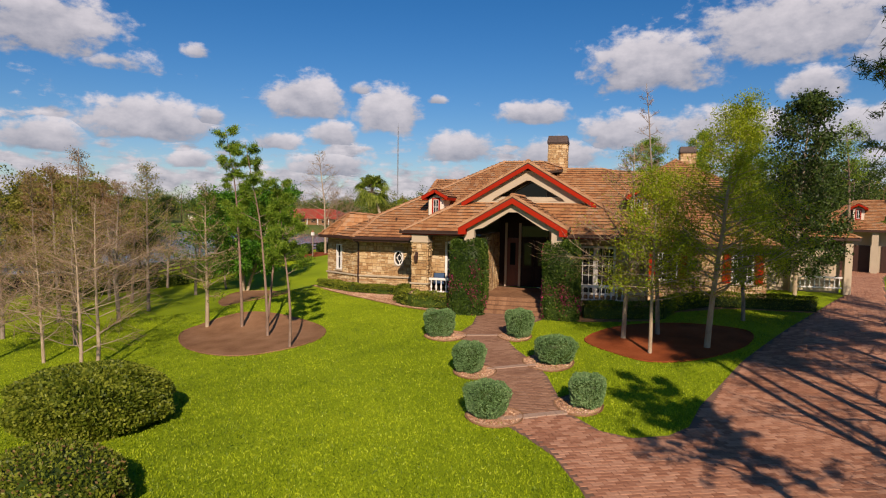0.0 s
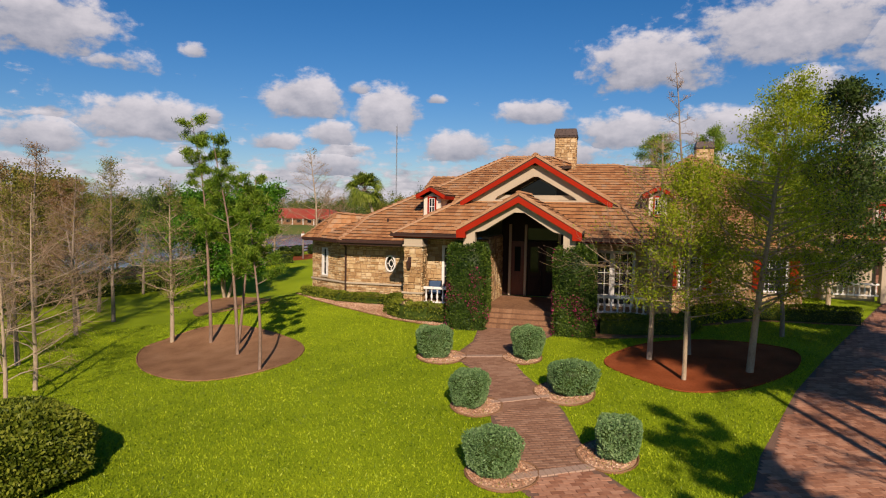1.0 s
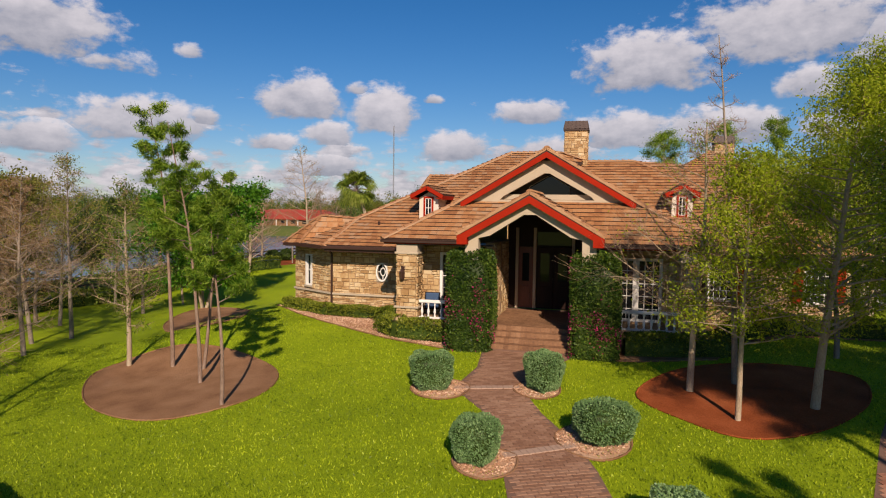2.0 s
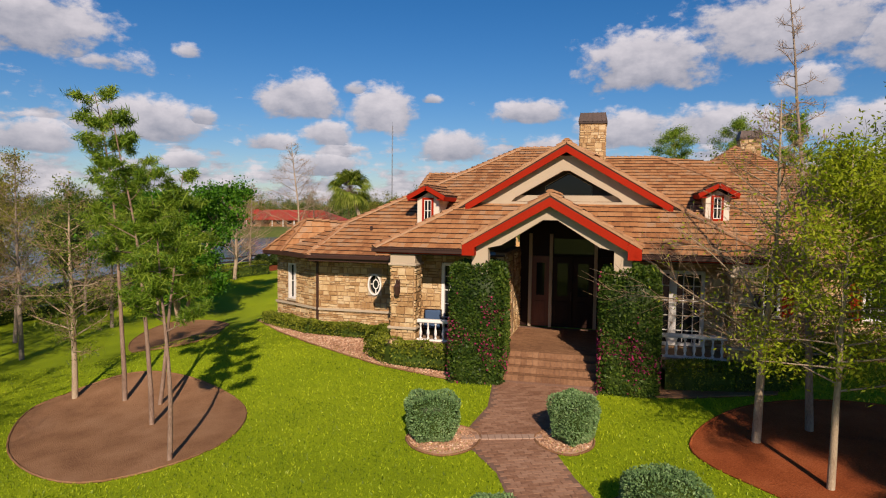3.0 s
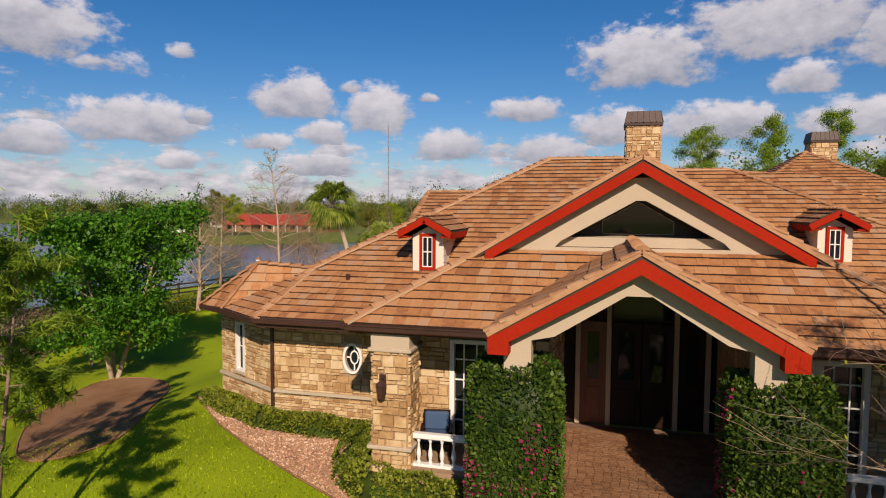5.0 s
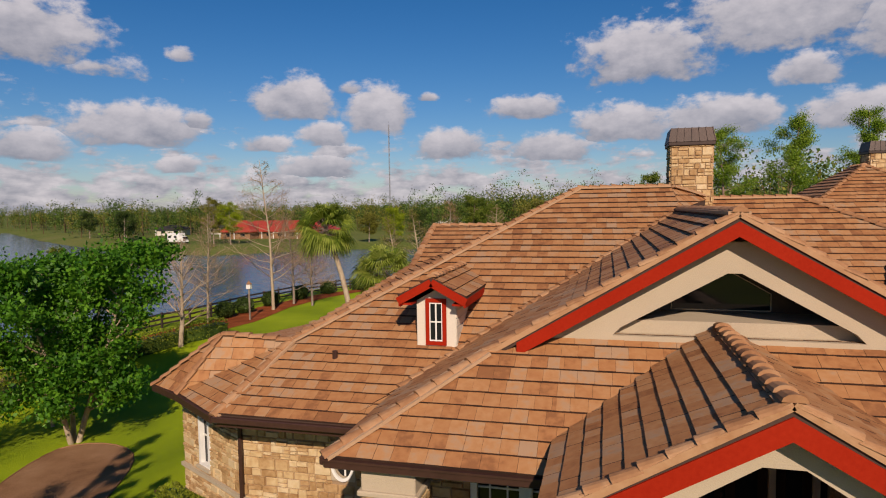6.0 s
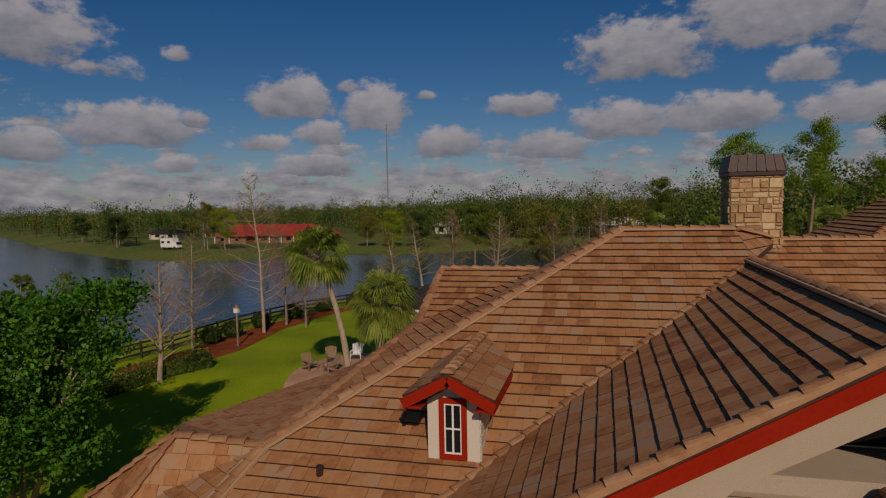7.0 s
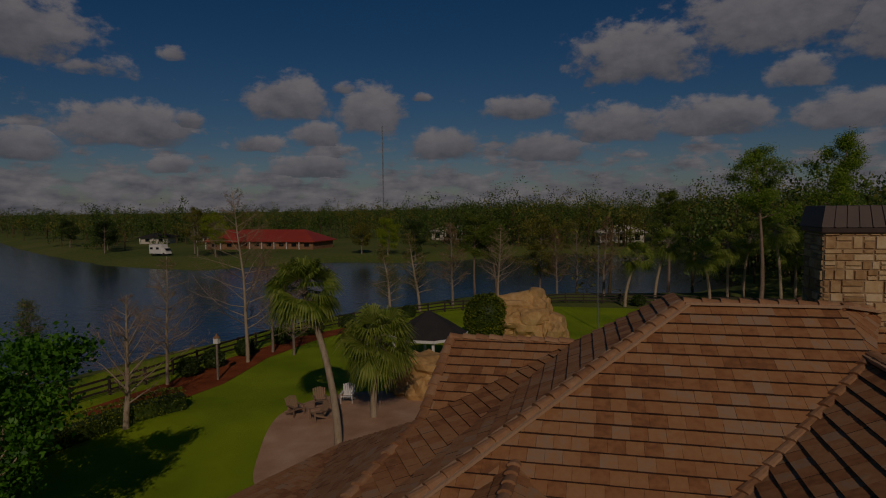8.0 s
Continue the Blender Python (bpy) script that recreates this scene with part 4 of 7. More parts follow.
def house_walls(h):
    gz = 0.55
    # stone walls of the west room
    a0, a1, a2 = (-20.1, 42.0), (-17.0, 40.3), (-11.2, 40.3)
    chl = math.hypot(3.1, 1.7)
    hole = (chl * 0.30, chl * 0.30 + 0.62, 2.1, 3.85)
    wall_run(h, a0, a1, gz, 4.45, [hole], seed=21, label="honey-coloured stone wall of the bay", singles=110)
    window_at(h, a0, a1, *hole[:2], hole[2], hole[3], 2, 2)
    ov = (2.52, 3.14, 2.62, 3.6)
    wall_run(h, a1, a2, gz, 4.55, [ov], seed=22, label="honey-coloured stone wall with oval window", singles=180)
    cx, cz = a1[0] + (ov[0] + ov[1]) / 2, (ov[2] + ov[3]) / 2
    ring = [(math.cos(2 * math.pi * i / 24), math.sin(2 * math.pi * i / 24)) for i in range(24)]
    win = part("window", box(ov[0] + a1[0], ov[1] + a1[0], 40.42, 40.44, ov[2], ov[3]), GLASS, h, "oval window with white spokes")
    plate(win, "frame", [(cx + max(-1, min(1, c * 1.42)) * 0.32, cz + max(-1, min(1, s * 1.42)) * 0.5) for c, s in ring], [(cx + c * 0.27, cz + s * 0.44) for c, s in ring], 40.25, 0.15, STUCCO)
    plate(win, "rim", [(cx + c * 0.33, cz + s * 0.5) for c, s in ring], [(cx + c * 0.26, cz + s * 0.42) for c, s in ring], 40.2, 0.06, WHITE)
    plate(win, "inner_rim", [(cx + c * 0.15, cz + s * 0.23) for c, s in ring], [(cx + c * 0.115, cz + s * 0.185) for c, s in ring], 40.38, 0.03, WHITE)
    for a_, b_, c_, d_ in ((-0.26, -0.13, -0.02, 0.02), (0.13, 0.26, -0.02, 0.02), (-0.02, 0.02, 0.2, 0.42), (-0.02, 0.02, -0.42, -0.2)):
        part("spoke", box(cx + a_, cx + b_, 40.382, 40.408, cz + c_, cz + d_), WHITE, win)
    for p, q in ((a0, a1), (a1, a2)):
        x = (Vector(q) - Vector(p)).normalized()
        n_ = Vector((x.y, -x.x)) * 0.05
        part("stone_ledge", beam((p[0] + n_.x, p[1] + n_.y, 1.86), (q[0] + n_.x, q[1] + n_.y, 1.86), 0.16, 0.1), STUCCO, h, "pale stone ledge")
    part("wall", box(-20.1, -19.8, 42.02, 44.9, gz, 4.4), STUCCO, h)
    part("wall", box(-14.4, -9, 49.0, 49.3, gz, 7.0), STUCCO, h)
    part("downpipe", beam((-17.02, 40.2, 0.6), (-17.02, 40.2, 4.0), 0.09, 0.09, (1, 0, 0)), BROWN, h, "dark brown downpipe")
    part("downpipe", beam((-17.02, 40.2, 4.0), (-17.2, 39.55, 4.45), 0.09, 0.09, (1, 0, 0)), BROWN, h)
    # porch back wall with french doors
    zf = 1.58
    back = [(-12.0, 38.0), (-7.5, 38.0)]
    fr = (1.6, 3.8, zf + 0.02, 4.45)
    wall_run(h, *back, gz, 5.0, [fr], seed=31, label="stone wall behind the porch")
    wall_run(h, (-3.3, 38.0), (1.4, 38.0), gz, 5.0, [(0.7, 2.9, zf + 0.02, 4.45)], seed=32, label="stone wall behind the porch")
    for x0 in (-10.4, -2.6):
        for k in range(2):
            window_at(h, (x0, 38.0), (x0 + 2.2, 38.0), 1.1 * k + 0.02, 1.1 * k + 1.08, zf + 0.05, 4.42, 3, 5, WHITE, 0.11, "french_door", sill=False)
    part("wall", box(-12.0, -11.8, 36.9, 40.5, gz, 1.8), STONE_BED, h)
    for x0, x1 in ((PL + 0.3, -7.6), (-3.2, PR - 0.3)):
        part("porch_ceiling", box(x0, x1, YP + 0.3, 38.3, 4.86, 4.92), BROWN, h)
    # entry side walls and doors
    for x0, x1, sd in ((-7.95, -7.55, 41), (-3.25, -2.85, 42)):
        part("wall", box(x0, x1, 36.6, 40.8, gz, 5.0), STONE_BED, h)
    for p, q, sd in (((-7.55, 36.6), (-7.55, 40.5), 43), ((-3.25, 40.5), (-3.25, 36.6), 44), ((-7.95, 36.6), (-7.55, 36.6), 45), ((-3.25, 36.6), (-2.85, 36.6), 46)):
        verts, faces = [], []
        pr = (p, q) if sd in (45, 46) else (q, p) if sd == 44 else (p, q)
        for pts in stone_blocks(*( (q, p) if sd == 44 else (p, q)), gz, 4.9, (), sd):
            faces += [tuple(len(verts) + k for k in f_) for f_ in BLOCK_FACES]
            verts += pts
        tagged(place("stonework", mesh_of("stonework", verts, faces, STONE), h), kind="stuff")
    # The entry's deep shade is put into this near-black wall colour.
    part("wall", box(-7.6, -3.2, 40.62, 40.8, zf, 6.9), DARKWOOD, h, "timber entry wall coloured dark for the recess shade")
    for x in (-7.1, -6.22, -4.35, -3.5):
        part("door_post", box(x - 0.07, x + 0.07, 40.45, 40.61, zf, 5.6, 0.01), STUCCO, h, "cream door post")
    part("transom", box(-6.1, -4.45, 40.55, 40.61, 4.75, 5.4), GLASS, h, "dark glazed transom")
    # Left sidelight has the sunlit mahogany tone, the right one a shaded dark tone.
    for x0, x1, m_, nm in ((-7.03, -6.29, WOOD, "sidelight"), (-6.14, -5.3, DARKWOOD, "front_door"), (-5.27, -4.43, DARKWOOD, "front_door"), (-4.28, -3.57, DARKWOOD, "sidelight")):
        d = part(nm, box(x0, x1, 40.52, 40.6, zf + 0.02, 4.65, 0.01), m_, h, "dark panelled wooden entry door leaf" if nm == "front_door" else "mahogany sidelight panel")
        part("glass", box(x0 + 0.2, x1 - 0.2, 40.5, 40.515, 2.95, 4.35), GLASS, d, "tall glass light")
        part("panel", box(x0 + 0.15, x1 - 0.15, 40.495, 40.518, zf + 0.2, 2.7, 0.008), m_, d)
    part("door_handle", box(-5.36, -5.33, 40.44, 40.52, 2.75, 3.15, 0.01), COPPER, h, "dark metal door pull")
    # porch floor and steps
    part("porch_floor", box(-12.1, 1.3, 36.06, 40.62, gz - 0.2, zf - 0.05), STONE_BED, h)
    # columns
    for x in (-11.45, 0.66):
        col = part("column", box(x - 0.46, x + 0.46, 36.1, 37.0, gz, 4.55), STONE_BED, h, "square stone porch column with pale capital")
        sx = [(x - 0.46, 36.1), (x + 0.46, 36.1), (x + 0.46, 37.0), (x - 0.46, 37.0)]
        for i in range(4):
            verts, faces = [], []
            for pts in stone_blocks(sx[i], sx[(i + 1) % 4], gz, 4.5, (), 60 + i + int(x), 0.06):
                faces += [tuple(len(verts) + k for k in f_) for f_ in BLOCK_FACES]
                verts += pts
            tagged(place("stonework", mesh_of("stonework", verts, faces, STONE), col), kind="stuff")
        part("ledge", box(x - 0.58, x + 0.58, 35.98, 37.12, 1.98, 2.08, 0.02), STUCCO, col)
        part("capital", box(x - 0.5, x + 0.5, 36.06, 37.04, 4.5, 4.95, 0.02), STUCCO, col, "cream capital")
        part("necking", box(x - 0.56, x + 0.56, 36.0, 37.1, 4.42, 4.52, 0.02), STUCCO, col)
    # porch gable: boards, stucco front with corbelled opening
    ap, hh = gable_plane(G1X) - 0.03, G1H - 0.02
    boards(h, [(G1X - hh, g1e - 0.1), (G1X, ap - 0.1), (G1X + hh, g1e - 0.1)], G1Y - 0.03, 0.29, 0.07, RED, "red painted barge board")
    for sgn in (-1, 1):
        part("barge_end", box(*sorted((G1X + sgn * (hh - 0.42), G1X + sgn * hh)), G1Y - 0.035, G1Y + 0.3, g1e - 0.42, g1e - 0.02), RED, h, "red boxed gable end")
    o = [(G1X - 2.6, 0.25), (G1X - 2.6, 5.4), (G1X - 1.4, 6.12), (G1X - 0.3, 6.78), (G1X + 0.3, 6.78), (G1X + 1.4, 6.12), (G1X + 2.6, 5.4), (G1X + 2.6, 0.25), (G1X + 2.0, 0.2), (G1X - 2.0, 0.2)]
    inn = [(G1X - 2.05, 0.3), (G1X - 2.05, 5.32), (G1X - 1.6, 5.42), (G1X - 0.24, 6.28), (G1X + 0.24, 6.28), (G1X + 1.6, 5.42), (G1X + 2.05, 5.32), (G1X + 2.05, 0.3), (G1X + 1.95, 0.28), (G1X - 1.95, 0.28)]
    plate(h, "gable_front", o, inn, 34.15, 0.4, STUCCO, "cream stucco porch gable with stepped opening")
    for x0, x1, z in ((PL, G1X - G1H + 0.1, EP), (G1X + G1H - 0.1, PR, EP)):
        part("gutter", box(x0, x1, YP - 0.1, YP + 0.04, z - 0.16, z + 0.0, 0.02), BROWN, h, "dark brown gutter")
        part("gutter_lip", box(x0, x1, YP - 0.13, YP - 0.08, z - 0.03, z + 0.01), BROWN, h)
        part("fascia", box(x0 + 0.05, x1, YP + 0.045, YP + 0.1, z - 0.2, z - 0.06), RED, h, "red painted fascia")
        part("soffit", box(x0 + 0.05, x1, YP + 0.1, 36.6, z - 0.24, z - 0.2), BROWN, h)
    part("gutter", box(PL - 0.12, PL + 0.02, YP, YV, EP - 0.16, EP, 0.02), BROWN, h, "dark brown gutter")
    part("gutter", box(EC[0], -12.4, YE - 0.13, YE + 0.01, 4.33, 4.48, 0.02), BROWN, h, "dark brown gutter")
    part("fascia", box(EC[0] + 0.05, -12.2, YE + 0.02, YE + 0.07, 4.2, 4.4), BROWN, h)
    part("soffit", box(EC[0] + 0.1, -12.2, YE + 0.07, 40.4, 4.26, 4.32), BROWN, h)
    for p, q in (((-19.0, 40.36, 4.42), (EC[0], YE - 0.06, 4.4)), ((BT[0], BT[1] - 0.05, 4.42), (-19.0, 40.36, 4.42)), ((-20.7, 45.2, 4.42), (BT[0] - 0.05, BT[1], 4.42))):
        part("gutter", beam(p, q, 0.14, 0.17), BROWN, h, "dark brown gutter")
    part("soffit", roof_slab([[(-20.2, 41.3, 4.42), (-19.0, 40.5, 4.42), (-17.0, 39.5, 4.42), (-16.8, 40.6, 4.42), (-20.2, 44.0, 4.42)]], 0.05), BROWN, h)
    # upper gable
    yb = YG2
    xr = 3.95
    boards(h, [(AX - xr, side_plane(AX - xr) - 0.12), (AX, ZG2 - 0.13), (AX + xr, side_plane(AX + xr) - 0.12)], yb - 0.03, 0.27, 0.07, RED, "red painted barge board")
    zt = 7.0
    o = [(AX - 3.6, 6.6), (AX - 3.25, 7.06), (AX - 0.35, 8.74), (AX + 0.35, 8.74), (AX + 3.25, 7.06), (AX + 3.6, 6.6)]
    inn = [(AX - 2.15, zt - 0.06), (AX - 2.0, zt + 0.1), (AX - 0.12, 8.16), (AX + 0.12, 8.16), (AX + 2.0, zt + 0.1), (AX + 2.15, zt - 0.06)]
    plate(h, "gable_front", o, inn, 38.45, 0.3, STUCCO, "cream stucco upper gable with recessed window")
    # Gutter brown on this wall paints in the shade of the gable recess.
    part("wall", roof_slab([[(AX - 3.4, 40.0, 6.7), (AX + 3.4, 40.0, 6.7), (AX + 3.4, 40.01, 7.0), (AX, 40.01, 8.95), (AX - 3.4, 40.01, 7.0)]], 0.02), BROWN, h, "wall behind the attic window, coloured dark as shade")
    part("ledge", box(AX - 2.3, AX + 2.3, 38.76, 40.0, 6.8, 7.2), STUCCO, h)
    pane = [(AX - 0.95, 7.25), (AX + 0.95, 7.25), (AX + 0.95, 7.6), (AX, 8.15), (AX - 0.95, 7.6)]
    win = place("window", mesh_of("window", [(x, 39.93, z) for x, z in pane], [(0, 1, 2, 3, 4)], GLASS), h, "five-sided dark attic window")
    for p, q in zip(pane, pane[1:] + pane[:1]):
        part("frame", beam((p[0], 39.92, p[1]), (q[0], 39.92, q[1]), 0.02, 0.022, (0, 1, 0)), STUCCO, win)
    # right wing walls with shuttered windows
    p, q = (1.2, 43.3), (8.6, 43.3)
    holes = [(1.0, 2.2, 2.1, 3.9), (5.4, 6.6, 2.1, 3.9)]
    wall_run(h, p, q, gz, 4.5, holes, seed=51, label="pale stone wall of the right wing")
    for hole in holes:
        window_at(h, p, q, *hole, 4, 4, WHITE, 0.08)
        for s0 in (hole[0] - 0.55, hole[1] + 0.1):
            part("shutter", box(p[0] + s0, p[0] + s0 + 0.45, 43.18, 43.24, hole[2], hole[3], 0.01), RED, h, "red wooden shutter")
    part("wall", box(1.1, 1.4, 40.5, 43.3, gz, 5.0), STUCCO, h)
    part("wall", box(8.3, 8.6, 43.62, 53.1, gz, 4.5), STUCCO, h)
    part("gutter", box(9.2, 9.33, 42.6, 52.1, 4.32, 4.48, 0.02), BROWN, h, "dark brown gutter")
    part("wall", box(-4.5, 15.6, 53.2, 53.5, gz, 4.9), STUCCO, h)
    part("gutter", box(PR, 9.2, 42.5, 42.64, 4.32, 4.48, 0.02), BROWN, h, "dark brown gutter")
    part("gutter", box(11.5, 16.5, 52.05, 52.19, 4.62, 4.78, 0.02), BROWN, h, "dark brown gutter")
    for x in (12.4, 15.9):
        part("column", box(x - 0.25, x + 0.25, 52.4, 52.9, gz, 4.7, 0.02), STUCCO, h, "cream porch column")
    dormer(h, -12.0, 41.4, 5.84)
    dormer(h, 1.05, 45.25, 6.12)
    chimney(h, -5.58, -4.18, 50.0, 51.4, 8.6, 11.5)
    chimney(h, 5.15, 6.5, 62.6, 63.8, 9.0, 11.85, 13)


house_walls(HOUSE)
for x0, x1, n_ in ((-10.95, -8.55, 8), (-2.25, 0.15, 8)):
    balustrade(x0, x1, 36.4, 1.5, n_)
balustrade(12.7, 15.6, 52.6, 1.1, 9)


# ---------------------------------------------------------------- paving, beds and steps
def pavers(poly, angle, w, h, seed, pick=None, lift=0.012):
    """Bricks in running bond inside an outline, following the ground."""
    rnd = random.Random(seed)
    ca, sa = math.cos(angle), math.sin(angle)
    rot = [(x * ca + y * sa, -x * sa + y * ca) for x, y in poly]
    u0, u1 = min(p[0] for p in rot), max(p[0] for p in rot)
    v0, v1 = min(p[1] for p in rot), max(p[1] for p in rot)
    verts, faces, singles = [], [], []
    j, v = 0, v0
    while v < v1:
        u = u0 - (w / 2 if j % 2 else 0)
        while u < u1:
            cs = [(u + 0.006, v + 0.006), (u + w - 0.006, v + 0.006), (u + w - 0.006, v + h - 0.006), (u + 0.006, v + h - 0.006)]
            if all(inside(a_, b_, rot) for a_, b_ in cs):
                xy = [(a_ * ca - b_ * sa, a_ * sa + b_ * ca) for a_, b_ in cs]
                up = lift + rnd.uniform(0, 0.008)
                cx, cy = sum(p[0] for p in xy) / 4, sum(p[1] for p in xy) / 4
                if pick and pick(cx, cy) and len(singles) < 300:
                    singles.append(pose(cx, cy, ground_z(cx, cy) + up, 0, 0, math.degrees(angle)))
                else:
                    b = len(verts)
                    verts += [(x, y, ground_z(x, y) + up) for x, y in xy] + [(x, y, ground_z(x, y) - 0.02) for x, y in xy]
                    faces += [(b, b + 1, b + 2, b + 3), (b, b + 4, b + 5, b + 1), (b + 1, b + 5, b + 6, b + 2), (b + 2, b + 6, b + 7, b + 3), (b + 3, b + 7, b + 4, b)]
            u += w
        v += h
        j += 1
    return verts, faces, singles


WALK = [(-7.6, 34.5), (-7.3, 31.9), (-7.6, 29.4), (-6.3, 27.7), (-5.6, 26.0), (-5.2, 24.7), (-4.5, 21.9), (-3.83, 19.7), (-1.8, 20.95), (-2.3, 22.7), (-2.8, 24.5), (-3.35, 25.9), (-4.5, 27.9), (-5.4, 30.0), (-4.8, 32.0), (-3.8, 34.5)]
DRIVEWAY = [(-3.8, 19.66), (-2.8, 18.55), (-1.95, 17.45), (-1.1, 15.5), (-0.3, 12), (-0.4, 6), (-1.5, -4), (-4, -14), (3, -14), (3.2, 0), (4.2, 10), (5.5, 16.3), (9.8, 27.8), (25.7, 73), (36, 96), (30, 97), (22.2, 76), (16.3, 53.5),
            (9.1, 38), (4.6, 28.6), (2.3, 22.8), (1.75, 20.8), (1.1, 19.9), (0.1, 19.4), (-0.8, 19.7), (-1.75, 20.9)]


BUSHES = ((-8.3, 29.25, 0.76, 0.7, 1.2, 0.25), (-4.65, 29.95, 0.6, 0.62, 1.28, -0.25), (-5.75, 24.3, 0.62, 0.62, 1.12, 0.2), (-2.7, 26.35, 0.78, 0.86, 1.05, -0.3), (-4.2, 19.95, 0.68, 0.66, 1.05, 0.2), (-1.25, 21.75, 0.6, 0.72, 1.0, -0.3))


def paving():
    walk_ob = place("pavement", sheet(WALK, None, JOINT, "pavement", 0.02, 0.8))
    tagged(walk_ob, "reddish brick garden walk with pale cross bands", "walkway", kind="structure")
    ang = math.radians(24)
    v, f_, s = pavers(WALK, ang, 0.26, 0.15, 2, lambda x, y: 19.5 < y < 24.5, 0.03)
    tagged(place("brickwork", mesh_of("brickwork", v, f_, PAVER), walk_ob), kind="stuff")
    one = bpy.data.meshes.new("brick")
    bm = box(-0.124, 0.124, -0.069, 0.069, -0.04, 0.0, 0.004)
    bm.to_mesh(one)
    bm.free()
    one.materials.append(PAVER_ONE)
    for m in s:
        place("brick", one, walk_ob, m=m)
    for p, q in (((-7.55, 29.4), (-5.45, 30.0)), ((-5.15, 24.75), (-3.4, 25.85)), ((-3.75, 19.75), (-1.85, 20.95))):
        n_ = 12
        for i in range(n_):
            t0, t1 = i / n_, (i + 0.92) / n_
            a_ = Vector((p[0] + (q[0] - p[0]) * t0, p[1] + (q[1] - p[1]) * t0, 0))
            b_ = Vector((p[0] + (q[0] - p[0]) * t1, p[1] + (q[1] - p[1]) * t1, 0))
            a_.z, b_.z = ground_z(a_.x, a_.y) + 0.03, ground_z(b_.x, b_.y) + 0.03
            part("band_brick", beam(a_, b_, 0.3, 0.05), BAND, walk_ob)
    drive = place("road", sheet(DRIVEWAY, None, JOINT, "road", 0.012, 1.2))
    tagged(drive, "wide reddish brick driveway with tree shadows", "driveway", kind="structure")
    near = [p for p in DRIVEWAY]
    v, f_, s = pavers(near, ang, 0.3, 0.17, 7, lambda x, y: 14.5 < y < 18.5 and x < 2.5, 0.025)
    tagged(place("brickwork", mesh_of("brickwork", v, f_, DRIVE), drive), kind="stuff")
    two = bpy.data.meshes.new("brick")
    bm = box(-0.144, 0.144, -0.079, 0.079, -0.04, 0.0, 0.004)
    bm.to_mesh(two)
    bm.free()
    two.materials.append(DRIVE_ONE)
    for m in s:
        place("brick", two, drive, m=m)
    # entrance steps
    st = empty("entrance_steps", -5.6, 34.3, 0.55)
    tagged(st, "broad brick steps rising to the porch", "steps")
    rise, foot = 0.195, 0.8
    for k in range(4):
        y0 = 34.35 + 0.36 * k
        y1 = 40.4 if k == 3 else y0 + 0.38
        s_ = place("step", mesh_of("step", *box_data(-7.55, -3.3, y0, y1, 0.3, foot + rise * (k + 1) - 0.02), JOINT), st, m=Matrix.Translation((5.6, -34.3, -0.55)))
        rnd = random.Random(k)
        rows = [(y0 - 0.02, y0 + 0.16), (y0 + 0.172, y0 + 0.35)] if k < 3 else [(y0 - 0.02 + 0.14 * i, y0 + 0.11 + 0.14 * i) for i in range(33)]
        verts, faces = [], []
        for j, (ya, yb) in enumerate(rows):
            x = -7.55 - (0.2 if j % 2 else 0)
            while x < -3.3:
                w = 0.2 + rnd.uniform(-0.02, 0.02)
                xa, xb = max(x, -7.55) + 0.006, min(x + w, -3.3) - 0.006
                if xb - xa > 0.05:
                    dv, df = box_data(xa, xb, ya, yb, foot + rise * k + 0.01, foot + rise * (k + 1) + rnd.uniform(0, 0.006))
                    faces += [tuple(i + len(verts) for i in q) for q in df]
                    verts += dv
                x += w
        tagged(place("brickwork", mesh_of("brickwork", verts, faces, STEP_BRICK), s_), kind="stuff")
